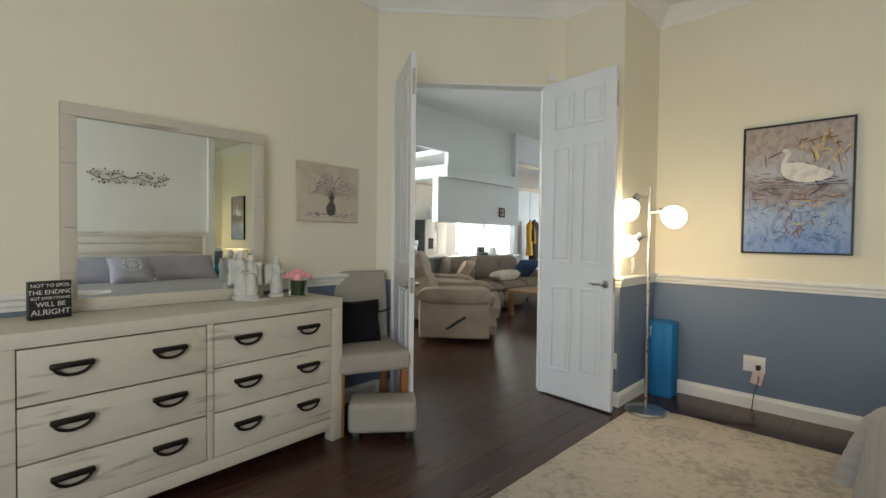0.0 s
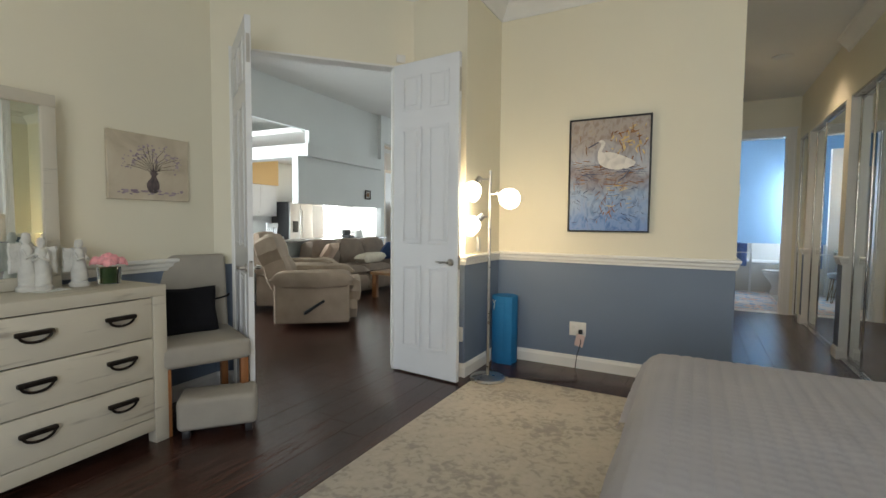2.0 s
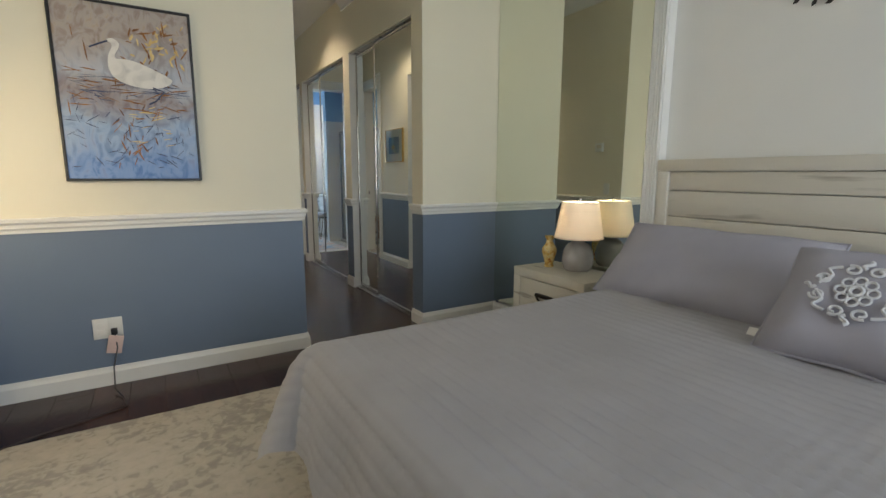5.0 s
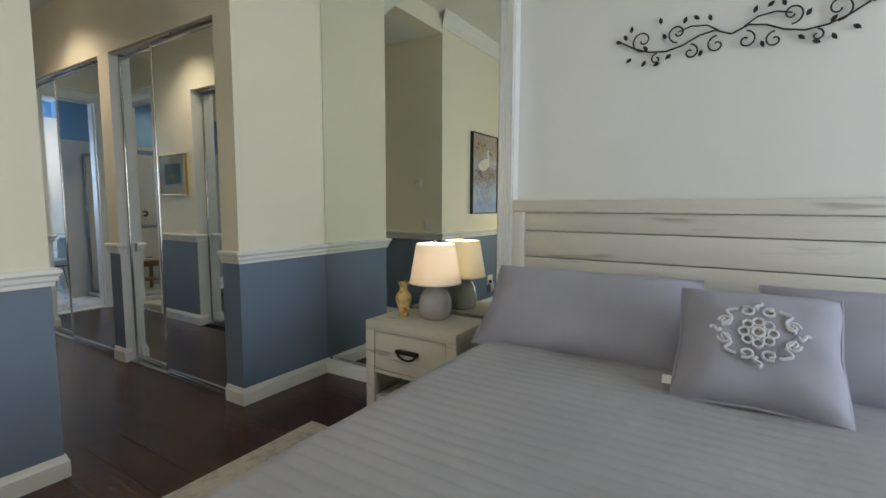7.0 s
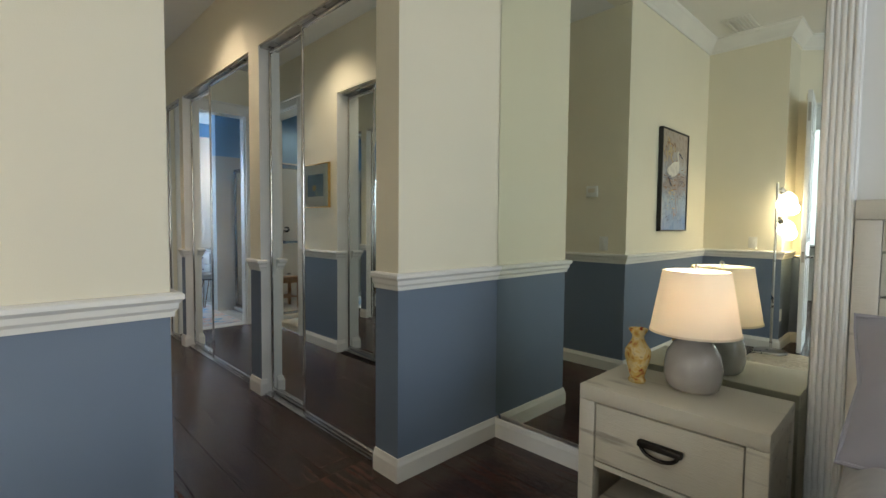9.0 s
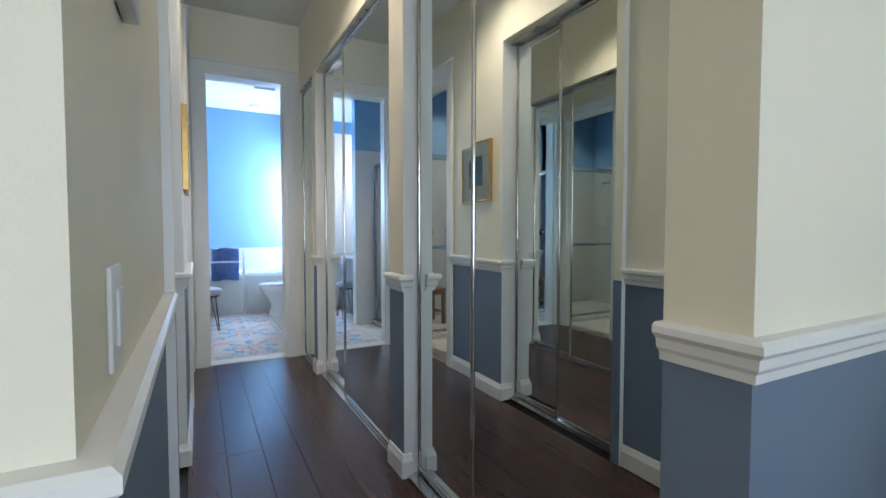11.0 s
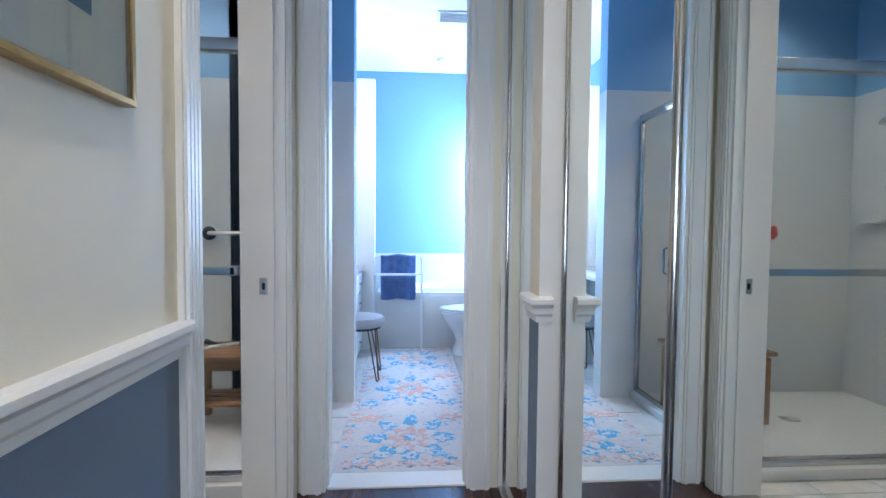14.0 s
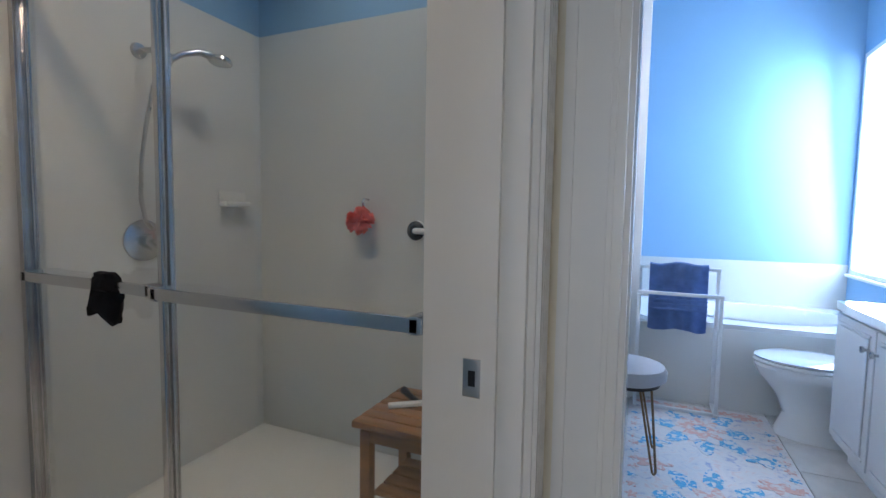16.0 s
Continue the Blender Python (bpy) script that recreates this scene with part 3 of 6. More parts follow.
trim_line("crown", WD.xy, DS.xy, NS, -0.41, -0.41)
for p0, p1, out, e0, e1 in (EDGE[0], EDGE[1], EDGE[2], EDGE[3], EDGE[5], ((2.06, -1.75), (2.06, 4.05), (-1, 0), -1, -1), ((-2.68, -1.75), (2.06, -1.75), (0, 1), -1, -1)):
    trim_line("crown", p0, p1, out, e0, e1)
trim_line("crown", (1.31, 4.05), (1.31, 5.70), (-1, 0), 1, 0, 2.918)
trim_line("base", (2.06, -1.75), (2.06, 2.56), (-1, 0))
trim_line("base", (2.025, 2.675), (2.005, 4.05), (-1, 0), 0, -1)


def casing(name, m, w, h, band=0.085, label="white fluted door casing", flutes=4):
    """Fluted casing round an opening w wide, h high: local x across, front at -y."""
    bm = bmesh.new()
    for s in (-1, 1):
        x0 = -w / 2 - band if s < 0 else w / 2
        box(x0, x0 + band, -0.014, 0.0, 0, h + band, bm=bm)
        for k in range(flutes):
            c = x0 + band * (0.17 + 0.66 * k / (flutes - 1))
            box(c - 0.006, c + 0.006, -0.021, -0.014, 0, h + band * 0.98, bm=bm)
    box(-w / 2, w / 2, -0.014, 0.0, h, h + band, bm=bm)
    for k in range(flutes):
        c = h + band * (0.17 + 0.66 * k / (flutes - 1))
        box(-w / 2, w / 2, -0.021, -0.014, c - 0.006, c + 0.006, bm=bm)
    box(-w / 2 - band - 0.012, w / 2 + band + 0.012, -0.032, 0.0, h + band, h + band + 0.018, 0.003, bm=bm)
    bm.transform(m)
    return structure(name, bm, TRIM, label, "trim")


def lining(name, m, w, h, t, label="white painted door jamb"):
    """Jamb boards inside an opening: local x across, y into the wall from 0 to t."""
    bm = bmesh.new()
    j = 0.016
    box(-w / 2, -w / 2 + j, 0.0, t, 0, h, bm=bm), box(w / 2 - j, w / 2, 0.0, t, 0, h, bm=bm), box(-w / 2 + j, w / 2 - j, 0.0, t, h - j, h, bm=bm)
    c = t / 2
    box(-w / 2 + j, -w / 2 + j + 0.010, c - 0.045, c - 0.02, 0, h - j, bm=bm), box(w / 2 - j - 0.010, w / 2 - j, c - 0.045, c - 0.02, 0, h - j, bm=bm)
    bm.transform(m)
    return structure(name, bm, TRIM, label, "trim")


casing("casing_bathroom", pose(0.8665, 7.88, 0), 0.641, 2.42, flutes=2)
lining("jamb_bathroom", pose(0.8665, 7.878, 0), 0.641, 2.42, 0.175)
casing("casing_shower", pose(0.43, 7.3875, 0, 0, 0, 90), 0.775, 2.42, 0.08)
lining("jamb_shower", pose(0.432, 7.3875, 0, 0, 0, 90), 0.775, 2.42, 0.175)
DOORM = Matrix.Translation(WD + 0.725 * DOOR_U) @ Matrix.Rotation(DOOR_A, 4, "Z")
lining("jamb_bedroom", DOORM, 1.22, 2.45, 0.12)


# ---- bedroom things ----
def door_leaf(name, label, m, width=0.61, height=2.43, handed=1):
    """A six-panel door leaf: hinge edge at x = 0."""
    ob = thing(name, label, "door", m)
    ob["kind"] = "structure"
    t = 0.0175
    bm = box(0, width, -t, t, 0, height, 0.002, 1)
    part("leaf", bm, DOORPAINT, ob)
    for x0, x1 in ((0.085, width / 2 - 0.035), (width / 2 + 0.035, width - 0.085)):
        for z0, z1 in ((0.20, 0.86), (1.03, 1.93), (2.06, 2.33)):
            pm = bmesh.new()
            for s in (1, -1):
                y0 = s * t
                w = 0.022
                for a0, a1, b0, b1 in ((x0, x1, z0, z0 + w), (x0, x1, z1 - w, z1), (x0, x0 + w, z0 + w, z1 - w), (x1 - w, x1, z0 + w, z1 - w)):
                    box(a0, a1, y0, y0 + s * 0.007, b0, b1, 0.002, 1, pm)
                box(x0 + 0.038, x1 - 0.038, y0, y0 + s * 0.006, z0 + 0.038, z1 - 0.038, 0.003, 1, pm)
            part("panel", pm, DOORPAINT, ob)
    for s in (1, -1):
        hm = lathe([(0.028, 0), (0.028, 0.006), (0.012, 0.010), (0.010, 0.045), (0.0, 0.047)], 20)
        hm.transform(Matrix.Translation((width - 0.06, s * t, 0.90)) @ Matrix.Rotation(radians(-90 * s), 4, "X"))
        y = s * (t + 0.045)
        tube([(width - 0.06, y, 0.90), (width - 0.09, y, 0.903), (width - 0.125, y, 0.898), (width - 0.165, y * 0.98, 0.905)], [0.010, 0.009, 0.008, 0.006], 10, hm)
        part("lever_handle", hm, NICKEL, ob, "brushed nickel lever handle")
    part("latch_plate", box(width - 0.001, width + 0.002, -0.012, 0.012, 0.85, 0.95), NICKEL, ob)
    part("flush_bolt", box(width - 0.001, width + 0.002, -0.010, 0.010, 2.15, 2.32), NICKEL, ob)
    for z in (0.25, 1.22, 2.2):
        part("hinge", tube([(-0.006, t + 0.003, z - 0.05), (-0.006, t + 0.003, z + 0.05)], 0.007, 10), NICKEL, ob)
    return ob


door_leaf("door_1", "open white six-panel double door leaf with a lever handle", pose(-1.993, 3.266, 0.012, 0, 0, -5.3))
door_leaf("door_2", "open white six-panel double door leaf beside the chair", pose(-2.778, 2.395, 0.012, 0, 0, -30.5))
closer = thing("door_sensor", "small white plastic alarm sensor over the door", "sensor")
part("sensor_body", box(-0.035, 0.035, -0.022, -0.001, 2.475, 2.535, 0.004), PLASTIC, closer)
closer.matrix_world = Matrix.Translation(WD + 1.37 * DOOR_U) @ Matrix.Rotation(DOOR_A, 4, "Z")


def bail_pull(parent, m):
    """A dark flat-topped pull with a hanging bail: local y along, x out."""
    bm = bmesh.new()
    box(0.002, 0.030, -0.072, 0.072, -0.010, 0.012, 0.006, 2, bm)
    pts = [(0.022, 0.060 * math.cos(a), -0.002 - 0.036 * math.sin(a)) for a in [math.pi * k / 12 for k in range(13)]]
    tube(pts, 0.0065, 8, bm)
    p = part("bail_pull", bm, BRONZE, parent, "dark bronze bail pull")
    p.matrix_basis = m
    return p


# the dresser and what stands on it: laid out in plan with the front at x = -2.5, then set along the askew wall
DRESS = Matrix.Translation((-2.377, 1.635, 0)) @ Matrix.Rotation(radians(WEST_A), 4, "Z") @ Matrix.Scale(0.98, 4) @ Matrix.Translation((2.5, -1.645, 0))


def dresser():
    ob = thing("dresser", "whitewashed wooden six-drawer dresser with dark bail pulls", "dresser", DRESS)
    x0, x1, y0, y1 = -2.975, -2.5, 0.07, 1.645
    part("top", box(x0, x1, y0, y1, 0.815, 0.875, 0.003), WASH, ob)
    for a, b in ((x0, x0 + 0.07), (x1 - 0.07, x1)):
        for c, d in ((y0, y0 + 0.075), (y1 - 0.075, y1)):
            part("leg", box(a, b, c, d, 0, 0.815, 0.003), WASH, ob)
    part("side_panel", box(x0 + 0.01, x1 - 0.02, y0 + 0.01, y0 + 0.03, 0.09, 0.814), WASH, ob)
    part("side_panel", box(x0 + 0.01, x1 - 0.02, y1 - 0.03, y1 - 0.01, 0.09, 0.814), WASH, ob)
    part("bottom_rail", box(x1 - 0.03, x1 - 0.004, y0 + 0.075, y1 - 0.075, 0.075, 0.145, 0.002), WASH, ob)
    part("centre_rail", box(x1 - 0.03, x1 - 0.004, 0.838, 0.868, 0.145, 0.815, 0.002), WASH, ob)
    # Black core: the shade in the gaps between drawers is put into its colour.
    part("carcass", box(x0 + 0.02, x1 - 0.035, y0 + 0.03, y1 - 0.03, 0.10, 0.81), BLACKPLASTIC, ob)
    for c, d in ((y0 + 0.079, 0.834), (0.872, y1 - 0.079)):
        for r in range(3):
            z0 = 0.150 + r * 0.222
            dm = box(x1 - 0.03, x1 - 0.005, c, d, z0, z0 + 0.2144, 0.002, 2)
            dw = part("drawer", dm, WASH, ob)
            for f in (0.24, 0.76):
                bail_pull(dw, pose(x1 - 0.006, c + (d - c) * f, z0 + 0.135))
    return ob


dresser()


def framed_mirror():
    ob = thing("dresser_mirror", "whitewashed wood framed mirror standing on the dresser", "mirror", DRESS @ Matrix.Translation((-2.975, 0.37, 0)) @ Matrix.Rotation(radians(-4.2), 4, "Z") @ Matrix.Translation((2.975, -0.37, 0)))
    y0, y1, z0, z1, w = 0.362, 1.332, 0.876, 1.868, 0.062
    bm = bmesh.new()
    xa, xb = -2.975, -2.935
    for a, b, c, d in ((y0, y1, z0, z0 + w), (y0, y1, z1 - w, z1)):
        box(xa, xb, a, b, c, d, 0.003, 2, bm)
    for a, b in ((y0, y0 + w), (y1 - w, y1)):
        box(xa, xb - 0.003, a, b, z0 + w, z1 - w, 0.003, 2, bm)
    part("frame", bm, WASH, ob)
    part("mirror_glass", box(xa + 0.004, xb - 0.020, y0 + w, y1 - w, z0 + w, z1 - w), MIRROR, ob, "silvered mirror glass", smooth=False)


framed_mirror()


def text_mesh(body, size, mat, parent, m, label=""):
    cu = bpy.data.curves.new("lettering", "FONT")
    cu.body, cu.size, cu.align_x, cu.align_y, cu.extrude = body, size, "CENTER", "CENTER", 0.0006
    cu.materials.append(mat)
    ob = new("lettering", cu)
    ob.parent, ob.matrix_basis = parent, m
    return ob


def word_sign():
    ob = thing("word_sign", "black box sign with white capital lettering on the dresser", "sign", DRESS @ pose(-2.80, 0.30, 0.876, 0, 0, 8))
    part("block", box(-0.035, 0.0, -0.075, 0.075, 0, 0.165, 0.002), BLACKPLASTIC, ob)
    for body, size, z in (("NOT TO SPOIL", 0.021, 0.146), ("THE ENDING", 0.027, 0.117), ("BUT EVERYTHING", 0.0175, 0.091), ("WILL BE", 0.029, 0.064), ("ALRIGHT", 0.034, 0.030)):
        text_mesh(body, size, PLASTIC, ob, pose(0.0012, 0, z, 90, 0, 90))


word_sign()


def angel(name, m, hgt, lean):
    """A small plaster angel figure as one plain shape."""
    bm = lathe([(0.045, 0), (0.048, 0.02), (0.034, 0.03), (0.040, 0.06), (0.034, 0.12), (0.024, 0.17), (0.027, 0.20), (0.020, 0.225), (0.009, 0.235), (0.017, 0.25), (0.019, 0.265), (0.012, 0.285), (0.001, 0.29)], 18)
    for s in (-1, 1):
        wing = cushion(0.055, 0.15, 0.018, 0.5, 8, None, pose(-0.022, s * 0.036, 0.165, 0, 90, s * 22) @ pose(0, 0, 0, 0, 0, 90))
        me = bpy.data.meshes.new("w")
        wing.to_mesh(me)
        wing.free()
        bm.from_mesh(me)
        bpy.data.meshes.remove(me)
        tube([(0.0, s * 0.024, 0.205), (0.030, s * 0.028, 0.165), (0.045, s * 0.006, 0.18)], [0.010, 0.009, 0.007], 8, bm)
    for v in bm.verts:
        v.co.x += 0.006 * noise.noise(v.co * 45)
        v.co.y += 0.006 * noise.noise(v.co * 45 + Vector((9, 0, 0)))
    bmesh.ops.scale(bm, vec=(1, 1, hgt / 0.29), verts=bm.verts)
    ob = part(name, bm, PLASTERSTONE, m=m)
    return tagged(ob, "white plaster angel figurine standing on the dresser", "figurine", "dresser figurines")


angel("angel_figurine", DRESS @ pose(-2.82, 1.16, 0.876, 0, 0, 20), 0.29, 0)
angel("angel_figurine", DRESS @ pose(-2.80, 1.21, 0.876, 0, 0, -25), 0.265, 0)
angel("angel_figurine", DRESS @ pose(-2.82, 1.385, 0.876, 0, 0, 10), 0.25, 0)
pp = thing("greeting_card", "flat cream paper card lying on the dresser", "card", DRESS @ pose(-2.74, 1.22, 0.8765, 0, 0, 12))
part("card_sheet", box(-0.04, 0.04, -0.07, 0.07, 0, 0.003), MATBOARD, pp)


def rose_vase():
    ob = thing("rose_vase", "pink roses in a square glass vase on the dresser", "flowers", DRESS @ pose(-2.78, 1.51, 0.876))
    bm = box(-0.042, 0.042, -0.042, 0.042, 0, 0.095, 0.004)
    part("glass", bm, GLASS, ob)
    part("stems", lathe([(0.026, 0.006), (0.03, 0.05), (0.034, 0.092)], 10), LEAF, ob, "green stems in water")
    rnd = random.Random(4)
    for k in range(9):
        a, r = k * 2.4, (0.0 if k == 0 else 0.035 + 0.022 * (k % 2))
        bm = bmesh.new()
        for ring in range(4):
            for p in range(5):
                ang = p * 1.257 + ring * 0.6
                rr = 0.007 + ring * 0.0065
                pts = []
                mm = Matrix.Rotation(ang, 4, "Z") @ Matrix.Translation((rr, 0, 0.002 * (3 - ring))) @ Matrix.Rotation(radians(-8 - ring * 11), 4, "Y")
                cushion(0.007, 0.022 + ring * 0.004, 0.034, 0.35, 4, bm, mm)
        for v in bm.verts:
            v.co += Vector((0.002 * noise.noise(v.co * 90), 0.002 * noise.noise(v.co * 80 + Vector((5, 5, 5))), 0))
        z = 0.135 + (0.018 if k == 0 else -0.006 * (k % 2)) + rnd.uniform(-0.004, 0.004)
        part("rose", bm, PINK, ob, "pink rose bloom" if k == 0 else "", m=pose(r * math.cos(a), r * math.sin(a), z, 22 * math.sin(a) * -1, 22 * math.cos(a), 0))


rose_vase()


def wall_canvas(name, label, m, w, h, d, mat, frame_mat=None, fw=0.0):
    """A picture on the wall: local x across, z up, front at -y, centred."""
    ob = thing(name, label, "painting", m)
    part("canvas", box(-w / 2 + fw, w / 2 - fw, -d + (0.006 if fw else 0), -0.002, -h / 2 + fw, h / 2 - fw, 0.002, 1), mat, ob)
    if fw:
        bm = bmesh.new()
        for x0, x1, z0, z1 in ((-w / 2, w / 2, -h / 2, -h / 2 + fw), (-w / 2, w / 2, h / 2 - fw, h / 2), (-w / 2, -w / 2 + fw, -h / 2 + fw, h / 2 - fw), (w / 2 - fw, w / 2, -h / 2 + fw, h / 2 - fw)):
            box(x0, x1, -d - 0.004, -0.001, z0, z1, 0.0015, 1, bm)
        part("frame", bm, frame_mat, ob)
    return ob


# marsh painting with a wading bird
heron = wall_canvas("heron_painting", "black framed painting of a white wading bird in a marsh", pose(-0.482, 4.065, 1.598), 0.622, 0.908, 0.035, HERON_BG, BLACKPLASTIC, 0.012)
BIRDWHITE = painted("white bird paint", [(0.30, (0.55, 0.54, 0.52)), (0.5, (0.72, 0.70, 0.66)), (0.75, (0.76, 0.74, 0.70))], 12)
RUST = painted("rust paint strokes", [(0.3, (0.10, 0.04, 0.02)), (0.6, (0.34, 0.15, 0.04))], 20)
GOLDPAINT = painted("gold paint flecks", [(0.3, (0.55, 0.36, 0.12)), (0.6, (0.70, 0.55, 0.25))], 20)
BLUEPAINT = painted("dark water strokes", [(0.3, (0.02, 0.03, 0.08)), (0.6, (0.08, 0.10, 0.18))], 20)


def smooth_loop(pts, n=5):
    """A rounded outline through points (closed Catmull-Rom)."""
    out, k = [], len(pts)
    for i in range(k):
        p0, p1, p2, p3 = (Vector(pts[(i + j - 1) % k]) for j in range(4))
        for s in range(n):
            t = s / n
            out.append(tuple(0.5 * ((2 * p1) + (p2 - p0) * t + (2 * p0 - 5 * p1 + 4 * p2 - p3) * t * t + (3 * p1 - p0 - 3 * p2 + p3) * t ** 3)))
    return out


def to_canvas(u, v):
    """Canvas shares from the top left corner to local metres."""
    return ((u - 0.5) * 0.598, (0.5 - v) * 0.884)


body = [to_canvas(u, v) for u, v in ((0.365, 0.203), (0.395, 0.188), (0.43, 0.193), (0.455, 0.215), (0.445, 0.245), (0.42, 0.275), (0.425, 0.30), (0.50, 0.298), (0.60, 0.315), (0.72, 0.350), (0.82, 0.385), (0.835, 0.405), (0.79, 0.435), (0.67, 0.457), (0.53, 0.45), (0.42, 0.42), (0.37, 0.375), (0.362, 0.32), (0.375, 0.275), (0.40, 0.235), (0.395, 0.215))]
part("bird", flat(smooth_loop(body), "y", -0.0015), BIRDWHITE, heron, "white painted bird", m=pose(0, -0.0355, 0))
rnd = random.Random(11)
for nm, way, w in (("beak", ((0.375, 0.203), (0.24, 0.250)), 0.004), ("bird_leg", ((0.68, 0.45), (0.765, 0.468), (0.70, 0.525), (0.64, 0.55)), 0.004)):
    part(nm, tube([(to_canvas(*p)[0], -0.036, to_canvas(*p)[1]) for p in way], w, 6), BLUEPAINT, heron)


def strokes(name, mat, count, region, length, width, tilt):
    bm = bmesh.new()
    for k in range(count):
        u, v = rnd.uniform(region[0], region[1]), rnd.uniform(region[2], region[3])
        x, z = to_canvas(u, v)
        a = radians(rnd.gauss(tilt[0], tilt[1]))
        ln, w = length * rnd.uniform(0.4, 1.2), width * rnd.uniform(0.5, 1.3)
        m = Matrix.Translation((x, -0.0355, z)) @ Matrix.Rotation(-a, 4, "Y")
        pts = [(-ln / 2, 0), (-ln * 0.2, w * 0.6), (ln * 0.25, w * 0.4), (ln / 2, 0.1 * w), (ln * 0.2, -w * 0.5), (-ln * 0.25, -w * 0.4)]
        lim = lambda p: (m @ Vector((p[0], 0, p[1])))
        q = [lim(p) for p in pts]
        if all(abs(c.x) < 0.295 and abs(c.z) < 0.438 for c in q):
            f = [bm.verts.new(c - Vector((0, 0.0006 + 0.0001 * (k % 5), 0))) for c in q]
            bm.faces.new(f)
    tagged(part(name, bm, mat, heron), kind="stuff")


strokes("water_strokes", BLUEPAINT, 80, (0.03, 0.97, 0.42, 0.95), 0.075, 0.004, (0, 45))
strokes("bank_lines", BLUEPAINT, 26, (0.03, 0.97, 0.40, 0.50), 0.16, 0.004, (0, 5))
strokes("rust_strokes", RUST, 46, (0.03, 0.97, 0.36, 0.60), 0.10, 0.006, (0, 14))
strokes("rust_bank", RUST, 20, (0.50, 0.97, 0.06, 0.36), 0.07, 0.010, (80, 50))
strokes("reed_strokes", RUST, 9, (0.05, 0.95, 0.05, 0.60), 0.10, 0.007, (90, 18))
strokes("gold_strokes", GOLDPAINT, 30, (0.5, 0.97, 0.08, 0.32), 0.05, 0.011, (60, 60))
strokes("gold_reflections", GOLDPAINT, 16, (0.45, 0.8, 0.56, 0.80), 0.07, 0.005, (4, 8))
strokes("rust_reflections", RUST, 26, (0.36, 0.72, 0.55, 0.92), 0.07, 0.006, (70, 40))

# flower picture on canvas
flower = wall_canvas("flower_canvas", "unframed beige canvas of a flowering branch in a vase", pose(-2.857, 1.825, 1.53, 0, 0, 90 + WEST_A), 0.505, 0.40, 0.025, FLOWER_BG)
DARKPAINT = painted("grey brown paint", [(0.3, (0.05, 0.045, 0.05)), (0.6, (0.16, 0.12, 0.12))], 14)
MAUVE = painted("mauve blossom paint", [(0.3, (0.26, 0.20, 0.26)), (0.6, (0.42, 0.34, 0.38))], 14)
bm = flat(smooth_loop([(-0.015, -0.15), (0.035, -0.15), (0.05, -0.10), (0.03, -0.05), (0.045, -0.03), (-0.01, -0.03), (0.0, -0.055), (-0.03, -0.10)]), "y", -0.001)
part("painted_vase", bm, DARKPAINT, flower, m=pose(0, -0.0262, 0))
bm, bb = bmesh.new(), bmesh.new()
for k in range(15):
    a = radians(18 + k * 10.5)
    r = rnd.uniform(0.09, 0.17)
    tip = (0.02 + r * 1.25 * math.cos(a), -0.03 + r * math.sin(a))
    tube([(0.018, -0.0265, -0.035), (0.018 + 0.5 * r * math.cos(a) - 0.01, -0.0265, -0.03 + 0.6 * r * math.sin(a)), (tip[0], -0.0265, tip[1])], 0.0013, 5, bm)
    for j in range(7):
        c = (tip[0] + rnd.gauss(0, 0.02), tip[1] + rnd.gauss(0, 0.018))
        s = rnd.uniform(0.004, 0.009)
        f = [bb.verts.new((c[0] + s * math.cos(q), -0.0268 - 0.0001 * j, c[1] + s * 0.8 * math.sin(q))) for q in [i * 1.047 for i in range(6)]]
        bb.faces.new(f)
for j in range(40):
    c = (rnd.uniform(-0.2, 0.2), -0.15 + rnd.gauss(0, 0.008))
    s = rnd.uniform(0.004, 0.012)
    bb.faces.new([bb.verts.new((c[0] + s * 1.5 * math.cos(q), -0.0268 - 0.0001 * (j % 6), c[1] + s * 0.6 * math.sin(q))) for q in [i * 1.047 for i in range(6)]])
tagged(part("painted_branches", bm, DARKPAINT, flower), kind="stuff"), tagged(part("painted_blossom", bb, MAUVE, flower), kind="stuff")


def parsons_chair():
    ob = thing("dining_chair", "taupe upholstered chair with honey oak legs beside the dresser", "chair", pose(-2.53, 1.915, 0, 0, 0, -22.7))
    bm = box(-0.28, 0.26, -0.245, 0.245, 0.375, 0.50, 0.035, 4)
    part("seat", bm, SEAT_FABRIC, ob)
    bm = box(-0.045, 0.045, -0.24, 0.24, 0.0, 0.56, 0.03, 4)
    part("backrest", bm, SEAT_FABRIC, ob, m=pose(-0.285, 0, 0.42, 0, -8, 0))
    for x, y in ((0.225, 0.205), (0.225, -0.205), (-0.24, 0.2), (-0.24, -0.2)):
        part("leg", box(x - 0.022, x + 0.022, y - 0.022, y + 0.022, 0, 0.38, 0.003), OAK, ob)


parsons_chair()
bag = thing("black_bag", "black cloth bag leaning on the chair seat", "bag", pose(-2.53, 1.915, 0, 0, 0, -22.7) @ pose(-0.12, -0.03, 0.635, 0, 76, 4))
part("bag_body", cushion(0.30, 0.34, 0.06, 0.25), BLACK_CLOTH, bag)
part("strap", tube([(-0.06, 0.16, 0.01), (-0.065, 0.20, 0.012), (-0.075, 0.24, 0.01), (-0.085, 0.25, 0.0)], 0.007, 6), BLACK_CLOTH, bag)
ot = thing("footstool", "small taupe upholstered footstool on dark block feet", "footstool", pose(-2.25, 1.853, 0, 0, 0, -40))
part("cushion", box(-0.12, 0.12, -0.205, 0.205, 0.045, 0.225, 0.03, 4), SEAT_FABRIC, ot)
